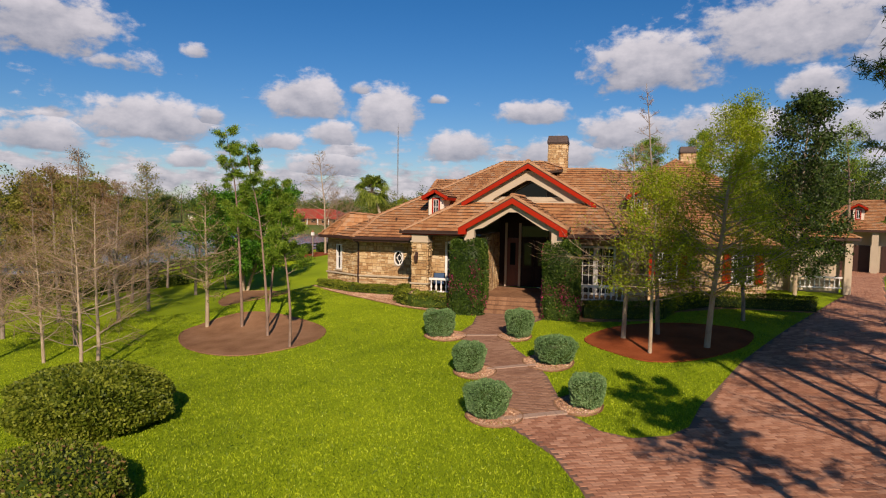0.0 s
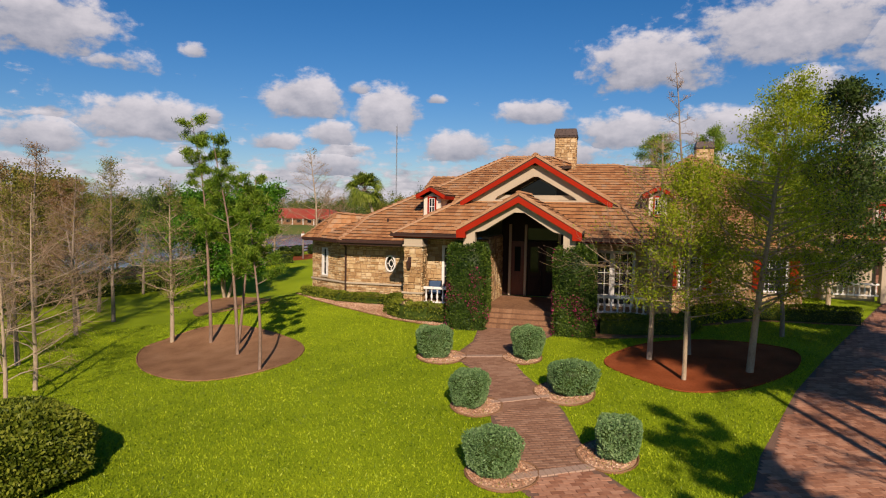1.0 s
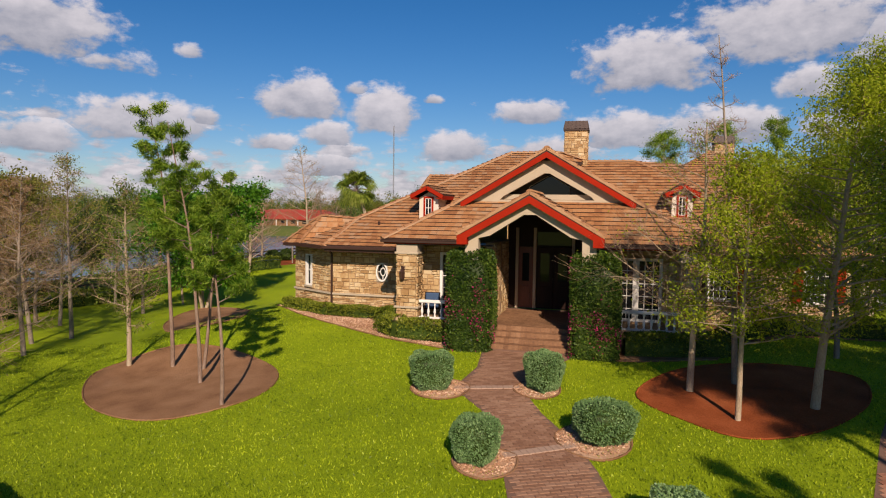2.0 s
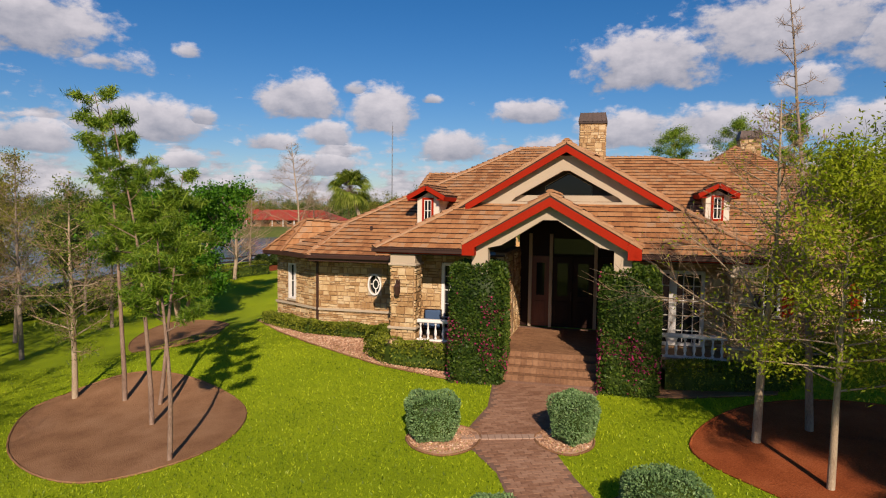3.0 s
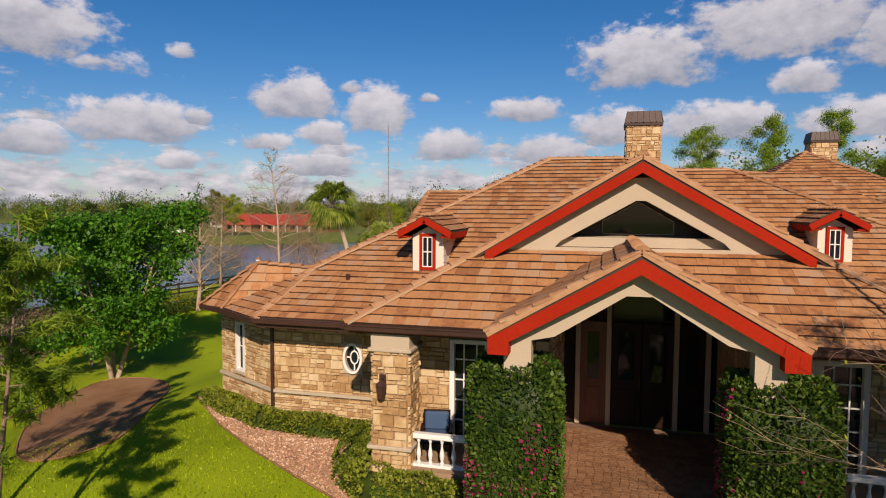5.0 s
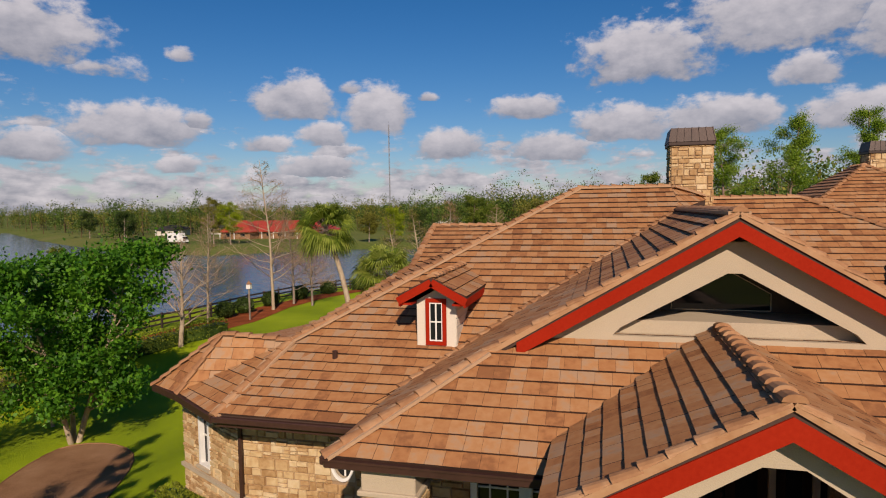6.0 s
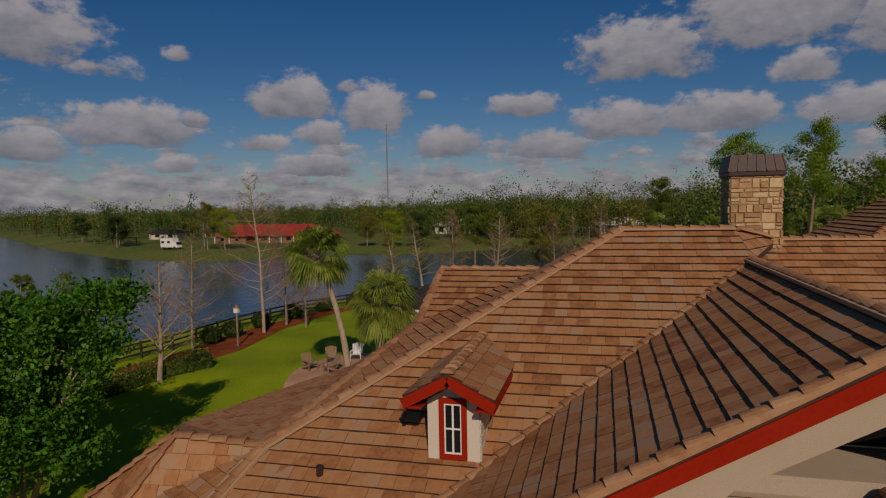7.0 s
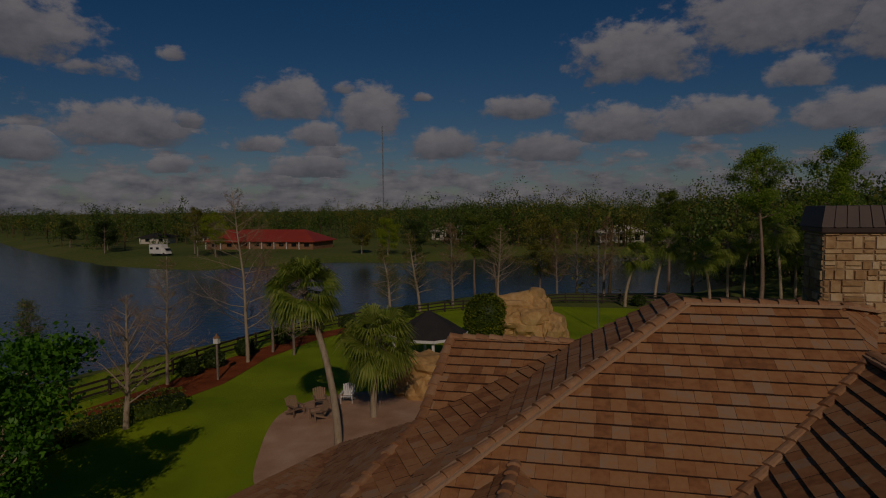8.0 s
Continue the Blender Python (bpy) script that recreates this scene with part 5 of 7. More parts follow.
    for nm, pts, m_, lab, cat in (
            ("mulch_island", smooth_loop([(-23.8, 31.2), (-20.9, 27.7), (-16.6, 26.0), (-14.2, 28.0), (-15.2, 31.2), (-19, 33.6), (-22.6, 33.7)]), MULCH, "brown bark mulch round the slim pines", "mulch bed"),
            ("mulch_island", smooth_loop([(-31, 47.8), (-28.7, 41.5), (-23.4, 36.6), (-21, 37), (-22, 40), (-27, 47.6)]), MULCH, "brown mulch strip under the round oak", "mulch bed"),
            ("mulch_island", smooth_loop([(-1.7, 30.4), (-0.4, 28.4), (1.2, 27.5), (3.4, 28.8), (5.4, 31.6), (5.8, 34.4), (3.0, 35.2), (0, 33.6)]), RED_MULCH, "reddish mulch bed under the cypress trees", "mulch bed"),
            ("gravel_bed", [(-21.4, 42.2), (-18.75, 39.65), (-16.4, 37.9), (-14.3, 36.6), (-12.2, 35.4), (-10.2, 34.6), (-8.8, 34.05), (-7.55, 34.0), (-7.55, 36.2), (-11.3, 36.6), (-12.3, 40.2), (-17, 40.25), (-20.1, 41.9)], GRAVEL, "pinkish gravel bed edging the house front", "gravel bed"),
            ("gravel_bed", [(-3.3, 34.0), (-1.5, 34.2), (1.5, 35.4), (2.6, 38.5), (6, 41.4), (11, 41.6), (11.3, 43.2), (1.3, 43.2), (1.2, 36.6), (-3.2, 36.4)], MULCH, "brown mulch bed under the front windows", "mulch bed"),
            *[("gravel_bed", smooth_loop([(x + dx * sx * 1.25 + pull, y + dy * sy * 1.3) for dx, dy in ((-1, 0.1), (-0.6, -0.8), (0.3, -1.1), (1, -0.4), (0.9, 0.7), (-0.2, 1))], 4), GRAVEL, "loose gravel patch round a clipped bush", "gravel bed") for x, y, sx, sy, h, pull in BUSHES],
            ("mulch_strip", [(-41, 64), (-39.6, 70.5), (-39.4, 78), (-37.8, 86.5), (-34.4, 94.0), (-33.2, 93), (-35.6, 85), (-36.4, 78.5), (-35.5, 71), (-36.5, 64)], RED_MULCH, "reddish mulch strip along the fence", "mulch bed"),
            ("patio", smooth_loop([(-27.9, 65.6), (-26.8, 61.0), (-24.5, 57.2), (-20.0, 57.6), (-18.6, 63.0), (-19.0, 69.6), (-22.9, 70.6), (-26.2, 69.2)]), GRAVEL, "pale gravel patio behind the house", "patio")):
        if nm in ("gravel_bed", "mulch_island"):
            rim = Wood()
            ring = [(x, y, ground_z(x, y) + 0.03) for x, y in pts] + [(pts[0][0], pts[0][1], ground_z(*pts[0]) + 0.03)]
            rim.limb(ring, 0.035, 0.035, 5)
            tagged(place("edging", rim.mesh("edging", MULCH if m_ is not RED_MULCH else RED_MULCH)), "low earth-brown edging round a planting bed", "edging", kind="structure")
        tagged(place(nm, sheet(pts, None, m_, nm, 0.03 if m_ is not GRAVEL else 0.036, 0.7)), lab, cat, kind="structure")


def box_data(x0, x1, y0, y1, z0, z1):
    v = [(x0, y0, z0), (x1, y0, z0), (x1, y1, z0), (x0, y1, z0), (x0, y0, z1), (x1, y0, z1), (x1, y1, z1), (x0, y1, z1)]
    return v, [(3, 2, 1, 0), (4, 5, 6, 7), (0, 1, 5, 4), (1, 2, 6, 5), (2, 3, 7, 6), (3, 0, 4, 7)]


# ---------------------------------------------------------------- plants
def leaf_mesh(name, pts, size, material, rng, aspect=0.55, droop=0.0, outward=None, extra=None):
    """Small pointed leaves at the given places. extra: (share, material index, materials)."""
    n_ = len(pts)
    d = rng.normal(size=(n_, 3))
    if outward is not None:
        d = d * 0.55 + outward
    d[:, 2] -= droop
    d /= np.linalg.norm(d, axis=1)[:, None]
    side = np.cross(d, rng.normal(size=(n_, 3)))
    side /= np.linalg.norm(side, axis=1)[:, None]
    s = size * rng.uniform(0.6, 1.4, (n_, 1))
    a_ = pts - d * s * 0.5
    b_ = pts + side * s * aspect * 0.5
    c_ = pts + d * s * 0.5
    e_ = pts - side * s * aspect * 0.5
    verts = np.stack([a_, b_, c_, e_], 1).reshape(-1, 3)
    me = bpy.data.meshes.new(name)
    me.vertices.add(n_ * 4)
    me.vertices.foreach_set("co", verts.astype(np.float32).ravel())
    me.loops.add(n_ * 4)
    me.loops.foreach_set("vertex_index", np.arange(n_ * 4, dtype=np.int32))
    me.polygons.add(n_)
    me.polygons.foreach_set("loop_start", np.arange(0, n_ * 4, 4, dtype=np.int32))
    me.materials.append(material)
    if extra:
        share, m2 = extra
        me.materials.append(m2)
        me.polygons.foreach_set("material_index", (rng.random(n_) < share).astype(np.int32))
    me.update(calc_edges=True)
    return me


class Wood:
    """Collects tapered limbs."""

    def __init__(self):
        self.v, self.f = [], []

    def limb(self, pts, r0, r1, sides=6):
        base = len(self.v)
        k = len(pts)
        for i, p in enumerate(pts):
            p = Vector(p)
            d = (Vector(pts[min(i + 1, k - 1)]) - Vector(pts[max(i - 1, 0)])).normalized()
            u = d.cross(Vector((0.3, 0.9, 0.2))).normalized()
            w = d.cross(u)
            r = r0 + (r1 - r0) * i / (k - 1)
            for s in range(sides):
                an = 2 * math.pi * s / sides
                self.v.append(p + (u * math.cos(an) + w * math.sin(an)) * r)
        for i in range(k - 1):
            for s in range(sides):
                t_ = (s + 1) % sides
                self.f.append((base + i * sides + s, base + i * sides + t_, base + (i + 1) * sides + t_, base + (i + 1) * sides + s))
        self.f.append(tuple(base + (k - 1) * sides + s for s in range(sides)))

    def mesh(self, name, material):
        me = mesh_of(name, self.v, self.f, material)
        me.polygons.foreach_set("use_smooth", [True] * len(me.polygons))
        return me


def bent(rnd, p, d, length, k=4, wob=0.12, lift=0.0):
    pts, p, d = [Vector(p)], Vector(p), Vector(d).normalized()
    for _ in range(k):
        d = (d + Vector((rnd.gauss(0, wob), rnd.gauss(0, wob), rnd.gauss(0, wob) + lift))).normalized()
        p = p + d * (length / k)
        pts.append(p)
    return pts


TREES = {
    # limbs, first limb at share of height, limb reach share, rise, twigs per limb, leaves per twig, leaf size, spread
    "pine": dict(limbs=17, low=0.46, reach=0.19, rise=0.4, twigs=4, leaves=126, leaf=0.27, spread=0.19, aspect=0.1, shape="flat"),
    "cypress": dict(limbs=64, low=0.16, reach=0.42, rise=0.3, twigs=8, leaves=42, leaf=0.135, spread=0.46, aspect=0.45, shape="cone"),
    "feather": dict(limbs=66, low=0.2, reach=0.36, rise=0.3, twigs=10, leaves=24, leaf=0.105, spread=0.5, aspect=0.38, shape="cone"),
    "pompom": dict(limbs=17, low=0.6, reach=0.2, rise=0.55, twigs=4, leaves=240, leaf=0.22, spread=0.72, aspect=0.3, shape="flat"),
    "bare": dict(limbs=40, low=0.18, reach=0.4, rise=0.45, twigs=11, leaves=3, leaf=0.1, spread=0.3, aspect=0.4, shape="cone"),
    "sparse": dict(limbs=34, low=0.22, reach=0.28, rise=0.5, twigs=8, leaves=18, leaf=0.11, spread=0.42, aspect=0.4, shape="cone"),
    "oak": dict(limbs=50, low=0.16, reach=0.46, rise=0.6, twigs=9, leaves=90, leaf=0.2, spread=0.62, aspect=0.6, shape="round"),
    "big_pine": dict(limbs=18, low=0.5, reach=0.26, rise=0.3, twigs=5, leaves=240, leaf=0.2, spread=0.6, aspect=0.3, shape="flat"),
    "clump": dict(limbs=20, low=0.25, reach=0.36, rise=0.4, twigs=4, leaves=150, leaf=0.22, spread=0.75, aspect=0.6, shape="round"),
}


def tree(kind, x, y, h, r, seed, bark, leaf, label, lean=(0, 0), name="tree", scale_leaf=1.0, group="", stems=1, z=None, **other):
    s = dict(TREES[kind], **other)
    rnd, rng = random.Random(seed), np.random.default_rng(seed)
    t = empty(name, x, y, ground_z(x, y) if z is None else z)
    tagged(t, label, "tree", group)
    wood, twigs, spots = Wood(), Wood(), []
    trunks = []
    for k in range(stems):
        a_ = 2 * math.pi * k / max(1, stems) + 0.4
        off = 0.14 * (stems > 1)
        d = Vector((lean[0] + (0.22 * math.cos(a_) if stems > 1 else 0), lean[1] + (0.22 * math.sin(a_) if stems > 1 else 0), 1))
        pts = bent(rnd, (off * math.cos(a_), off * math.sin(a_), -0.15), d, h * (1 if not k else 0.9), 8, 0.028)
        trunks.append(pts)
        wood.limb(pts, r / (1 if stems == 1 else 1.5), r * 0.12, 8)
    for i in range(s["limbs"]):
        pts = trunks[i % stems]
        q = s["low"] + (0.97 - s["low"]) * (i + rnd.random()) / s["limbs"]
        j = min(7, int(q * 8))
        p = Vector(pts[j]).lerp(Vector(pts[j + 1]), q * 8 - j)
        rel = (q - s["low"]) / (1 - s["low"])
        if s["shape"] == "cone":
            length = h * s["reach"] * (1.05 - rel) * min(1, 0.55 + rel * 3)
        elif s["shape"] == "round":
            length = h * s["reach"] * math.sqrt(max(0.05, 1 - (2 * rel - 0.85) ** 2))
        else:
            length = h * s["reach"] * rnd.uniform(0.35, 1.0) * (1.1 - 0.6 * rel)
        length *= rnd.uniform(0.75, 1.15)
        an = i * 2.4 + rnd.uniform(-0.5, 0.5)
        d = Vector((math.cos(an), math.sin(an), s["rise"] * rnd.uniform(0.4, 1.5)))
        lp = bent(rnd, p, d, length, 4, 0.13, 0.04)
        rr = max(0.012, r * 0.3 * (1 - rel * 0.6))
        wood.limb(lp, rr, rr * 0.3, 5)
        for _ in range(s["twigs"]):
            f_ = rnd.uniform(0.25, 1.0)
            jj = min(3, int(f_ * 4))
            tp = Vector(lp[jj]).lerp(Vector(lp[jj + 1]), f_ * 4 - jj)
            td = (Vector(lp[jj + 1]) - Vector(lp[jj])).normalized() + Vector((rnd.gauss(0, 0.7), rnd.gauss(0, 0.7), rnd.gauss(0.15, 0.45)))
            tl = max(0.3, length * rnd.uniform(0.22, 0.5))
            tw = bent(rnd, tp, td, tl, 3, 0.2)
            twigs.limb(tw, max(0.007, rr * 0.22), 0.004, 3)
            if kind in ("bare", "sparse"):
                for _k in range(3):
                    q_ = Vector(tw[rnd.randint(1, 2)])
                    td2 = td.normalized() + Vector((rnd.gauss(0, 0.8), rnd.gauss(0, 0.8), rnd.gauss(0.2, 0.5)))
                    twigs.limb(bent(rnd, q_, td2, tl * 0.6, 2, 0.2), 0.006, 0.003, 3)
            spots += [tw[1], tw[2], tw[3]]
    place("trunk", wood.mesh("trunk", bark), t)
    tagged(place("twig_growth", twigs.mesh("twig_growth", TWIG if kind in ("bare", "sparse") else BROWN_TWIG if kind == "feather" else bark), t), kind="stuff")
    if s["leaves"]:
        sp = np.array([tuple(q) for q in spots])
        per = max(1, s["leaves"] // 3)
        pts = np.repeat(sp, per, 0) + rng.normal(size=(len(sp) * per, 3)) * s["spread"] * np.array([0.5, 0.5, 0.36])
        tagged(place("crown", leaf_mesh("crown", pts, s["leaf"] * scale_leaf, leaf, rng, s["aspect"], 0.1), t), kind="stuff")
    return t


def clipped(name, x, y, sx, sy, h, seed, leaf, label, category, n_=2600, size=0.08, square=2.6, group="", z=None, extra=None, rz=0, bloom=0.0, taper=0.0):
    """A clipped bush or hedge: dark core for the shade within and a skin of small leaves over a rounded block."""
    rng = np.random.default_rng(seed)
    b = empty(name, x, y, ground_z(x, y) if z is None else z, rz)
    tagged(b, label, category, group)
    d = rng.normal(size=(n_, 3))
    d /= np.linalg.norm(d, axis=1)[:, None]
    k = (np.abs(d) ** square).sum(1) ** (-1 / square)
    bumps = 1 + (0.075 if square < 6 else 0.035) * np.sin(d[:, 0] * 7 + seed) * np.cos(d[:, 1] * 6 + d[:, 2] * 5)
    p = d * (k * bumps * rng.uniform(0.9, 1.02, n_))[:, None]
    p = p * np.array([sx, sy, h / 2]) + np.array([0, 0, h / 2 + 0.02])
    p[:, 2] = np.maximum(p[:, 2], 0.03)
    p[:, :2] *= (1 - taper * (1 - p[:, 2:] / h))
    place("foliage", leaf_mesh("foliage", p, size, leaf, rng, 0.6, 0.0, d * 0.7, extra), b)
    if bloom:
        patch = np.sin(p[:, 0] * 5.1 + seed) + np.sin(p[:, 2] * 3.7 + p[:, 0] * 2.0) + np.sin(p[:, 1] * 4.3 + p[:, 2] * 1.9 + seed) + np.abs(p[:, 0]) / sx * 0.9
        take = patch - 2.4 * (p[:, 2] / h) ** 2 + rng.normal(0, 0.8, n_) > 1.75 - bloom * 2.2
        take &= rng.random(n_) < 0.45
        tagged(place("flower_growth", leaf_mesh("flower_growth", p[take] + d[take] * 0.035, 0.07, FLOWER, rng, 0.9, 0.0, d[take] * 0.4), b, "magenta flower clusters"), kind="stuff")
    bm = bmesh.new()
    bmesh.ops.create_icosphere(bm, subdivisions=3, radius=1)
    for v in bm.verts:
        q = v.co.normalized()
        kk = (abs(q.x) ** square + abs(q.y) ** square + abs(q.z) ** square) ** (-1 / square) * 0.9
        zz = max(0.0, q.z * kk * h / 2 + h / 2)
        narrow = 1 - taper * (1 - zz / h)
        v.co = Vector((q.x * kk * sx * narrow, q.y * kk * sy * narrow, zz))
    # solid dark-leaf filling that gives the bush its inner shade
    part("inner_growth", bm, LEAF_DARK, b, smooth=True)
    return b


def hedge_run(pts, w, h, seed, leaf, label, size=0.085, density=1000):
    """A low hedge along a line."""
    rng = np.random.default_rng(seed)
    b = empty("hedge", *pts[0], 0)
    b.matrix_basis = Matrix()
    tagged(b, label, "hedge")
    allp, alln, bm = [], [], bmesh.new()
    for p, q in zip(pts, pts[1:]):
        p, q = np.array(p, float), np.array(q, float)
        L = np.linalg.norm(q - p)
        n_ = int(L * density)
        t_ = rng.random(n_)
        an = rng.uniform(-0.35, math.pi + 0.35, n_)
        side = np.array([-(q - p)[1], (q - p)[0]]) / L
        wob = 1 + 0.1 * np.sin(t_ * L * 2.3 + seed) + rng.normal(0, 0.04, n_)
        cx, cz = np.sign(np.cos(an)) * np.abs(np.cos(an)) ** 0.6, np.sign(np.sin(an)) * np.abs(np.sin(an)) ** 0.6
        xy = p + (q - p) * t_[:, None] + side * (cx * w / 2 * wob)[:, None]
        gz = np.array([ground_z(a_, b_) for a_, b_ in xy])
        z = gz + np.maximum(0.02, h * 0.45 + cz * h * 0.55 * wob)
        allp.append(np.column_stack([xy, z]))
        alln.append(np.column_stack([side[0] * cx, side[1] * cx, np.maximum(cz, 0)]))
        k = max(1, int(L / 0.8))
        for i in range(k):
            a0, a1 = p + (q - p) * i / k, p + (q - p) * (i + 1) / k
            z0 = ground_z(*((a0 + a1) / 2))
            bb = beam((*a0, z0 + h * 0.36), (*a1, z0 + h * 0.36), w * 0.55, h * 0.72)
            me = bpy.data.meshes.new("t")
            bb.to_mesh(me)
            bb.free()
            bm.from_mesh(me)
            bpy.data.meshes.remove(me)
    # dark blocks inside the hedge, coloured as the shade between its leaves
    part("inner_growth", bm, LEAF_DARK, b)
    place("foliage", leaf_mesh("foliage", np.vstack(allp), size, leaf, rng, 0.6, 0, np.vstack(alln) * 0.7), b)
    return b


def palm(x, y, h, seed, lean=(0, 0), fronds=34, reach=2.0, z=None, label="sabal palm with a shaggy round crown"):
    rnd, rng = random.Random(seed), np.random.default_rng(seed)
    t = empty("palm_tree", x, y, ground_z(x, y) if z is None else z)
    tagged(t, label, "palm tree", "palms by the lake")
    top = Vector((lean[0], lean[1], h))
    pts = [Vector((lean[0] * (i / 8) ** 2.0, lean[1] * (i / 8) ** 2.0, h * i / 8 - 0.1)) for i in range(9)]
    wood = Wood()
    wood.limb(pts, 0.2, 0.13, 9)
    place("trunk", wood.mesh("trunk", PALEBARK), t)
    verts, faces, stems = [], [], Wood()
    for i in range(fronds):
        an = i * 2.399 + rnd.uniform(-0.2, 0.2)
        el = math.radians(rnd.uniform(-55, 75))
        d = Vector((math.cos(an) * math.cos(el), math.sin(an) * math.cos(el), math.sin(el)))
        c = top + d * reach * 0.5
        stems.limb([top, top + d * reach * 0.28, c], 0.02, 0.012, 3)
        side = d.cross(Vector((0, 0, 1))).normalized()
        up = side.cross(d)
        roll = rnd.uniform(-0.7, 0.7)
        side, up = side * math.cos(roll) + up * math.sin(roll), up * math.cos(roll) - side * math.sin(roll)
        for k in range(23):
            a_ = math.radians(-100 + 200 * k / 22)
            e_ = (d * math.cos(a_) + side * math.sin(a_)).normalized()
            L = reach * 0.6 * rnd.uniform(0.8, 1.05) * (0.75 + 0.25 * math.cos(a_))
            w = e_.cross(up).normalized() * 0.045
            mid = c + e_ * L * 0.6 + up * 0.03
            tip = c + e_ * L - Vector((0, 0, 0.4 * L))
            b = len(verts)
            verts += [c, mid + w, tip, mid - w]
            faces.append((b, b + 1, b + 2, b + 3))
    tagged(place("frond_stalk", stems.mesh("frond_stalk", BARK), t), kind="stuff")
    tagged(place("fronds", mesh_of("fronds", verts, faces, LEAF_PALM), t), kind="stuff")
    return t


paving()
BUSH = "rounded clipped grey-green bush beside the brick walk"
for i, (x, y, sx, sy, h, _) in enumerate(BUSHES):
    clipped("bush", x, y, sx, sy, h, 300 + i, LEAF_BUSH, BUSH, "bush", 11000, 0.055, 3.6, "clipped bushes by the walk", taper=0.22, rz=20 + 31 * i)
clipped("vine_hedge", -8.15, 34.68, 0.96, 0.82, 4.85, 320, LEAF_VINE, "tall clipped vine column with pink flowers at its foot", "vine column", 26000, 0.1, 9.0, "vine columns at the porch", z=-0.1, bloom=0.3)
clipped("vine_hedge", -3.15, 34.68, 0.96, 0.82, 4.85, 321, LEAF_VINE, "tall clipped vine column with magenta flowers", "vine column", 26000, 0.1, 9.0, "vine columns at the porch", z=-0.1, bloom=0.42)
hedge_run([(-20.4, 41.5), (-18.6, 40.5), (-17.0, 39.7), (-14.6, 39.5), (-13.3, 39.4)], 0.75, 0.62, 330, LEAF_HEDGE, "low clipped green hedge along the stone wall")
hedge_run([(-13.0, 38.7), (-12.75, 36.5), (-11.6, 35.65), (-10.3, 35.4), (-9.2, 35.2)], 0.85, 0.95, 331, LEAF_HEDGE, "low clipped green hedge round the porch corner")
hedge_run([(-2.0, 35.2), (0.2, 35.6), (1.9, 36.2), (2.6, 39.0), (5, 42.0), (11, 42.2)], 0.95, 0.9, 332, LEAF_HEDGE, "low shaded hedge under the front windows")
clipped("hedge", -16.2, 17.0, 2.4, 2.2, 1.85, 340, LEAF_HEDGE, "broad clipped mass of green shrubs on the lawn", "hedge", 36000, 0.12, 2.6, rz=-38)
clipped("hedge", -12.1, 11.9, 2.0, 1.3, 1.1, 341, LEAF_HEDGE, "low yellow-green shrubs at the hedge's foot", "hedge", 12000, 0.09, 2.4, rz=-30, extra=(0.1, LEAF_DRY))
hedge_run([(-41.5, 38), (-42.5, 46), (-39.8, 54), (-38.6, 60), (-36.9, 63.4), (-34.8, 66)], 1.9, 1.2, 342, LEAF_HEDGE, "dark low hedge along the fence", 0.12, 420)

# trees on the lawn islands
SLIM = "slim tall pine with sparse tufted crown in the mulch island"
tree("pine", -20.5, 31.9, 11.2, 0.095, 401, PINEBARK, LEAF_PINE_BRIGHT, SLIM, (0.02, 0.0), "pine_tree", group="pines in the mulch island")
tree("pine", -17.7, 29.9, 10.2, 0.085, 402, PINEBARK, LEAF_PINE_BRIGHT, SLIM, (-0.03, 0.02), "pine_tree", group="pines in the mulch island")
tree("pine", -15.0, 27.3, 7.4, 0.075, 403, PINEBARK, LEAF_PINE_BRIGHT, SLIM, (0.0, 0.03), "pine_tree", group="pines in the mulch island")
tree("sparse", -22.9, 32.1, 8.3, 0.12, 404, PALEBARK, LEAF_PINE, "slim half-bare tree in the mulch island", (-0.02, 0.0))
tree("pine", -18.8, 31.6, 8.2, 0.08, 405, PINEBARK, LEAF_PINE_BRIGHT, SLIM, (0.05, 0.03), "pine_tree", group="pines in the mulch island")
tree("oak", -31.0, 48.6, 9.3, 0.2, 410, PALEBARK, LEAF_OAK, "full round-crowned bright green oak", (0, 0), "oak_tree", stems=3, reach=0.36)
# cypresses in front of the right wing
tree("feather", 3.5, 30.4, 11.0, 0.14, 420, PALEBARK, LEAF_CYPRESS, "feathery bright green cypress in red mulch", (0.01, 0), "cypress_tree", reach=0.38, leaves=57, scale_leaf=0.95)
tree("feather", 1.05, 28.8, 7.9, 0.09, 421, PALEBARK, LEAF_CYPRESS, "feathery light green young cypress", (0.03, 0), "cypress_tree", reach=0.32, low=0.3, leaves=30, limbs=44)
tree("bare", 0.0, 31.1, 9.0, 0.12, 422, PALEBARK, LEAF_CYPRESS, "leafless pale-twigged cypress in red mulch", (0.03, 0), "cypress_tree", reach=0.44, low=0.24)
tree("feather", 6.2, 37.2, 9.0, 0.11, 423, BARK, LEAF_CYPRESS, "thin feathery green cypress near the wing", (0.0, 0), "cypress_tree", reach=0.3)
tree("bare", 1.6, 32.3, 12.0, 0.11, 424, BARK, LEAF_CYPRESS, "tall dark-stemmed bare cypress in mulch", (0.0, 0.02), "cypress_tree", reach=0.15, twigs=6, leaves=0)
tree("oak", 11.8, 49.7, 14.3, 0.15, 425, PALEBARK, LEAF_DARK, "dark glossy-leaved magnolia beside the drive", (0.02, 0.02), reach=0.21, leaves=36, low=0.1, limbs=56)
tree("oak", 14.4, 53.6, 10.0, 0.15, 436, BARK, LEAF_DARK, "low dark-leaved tree at the porch corner", (0.0, 0.0), reach=0.17, leaves=40, low=0.2, limbs=36)
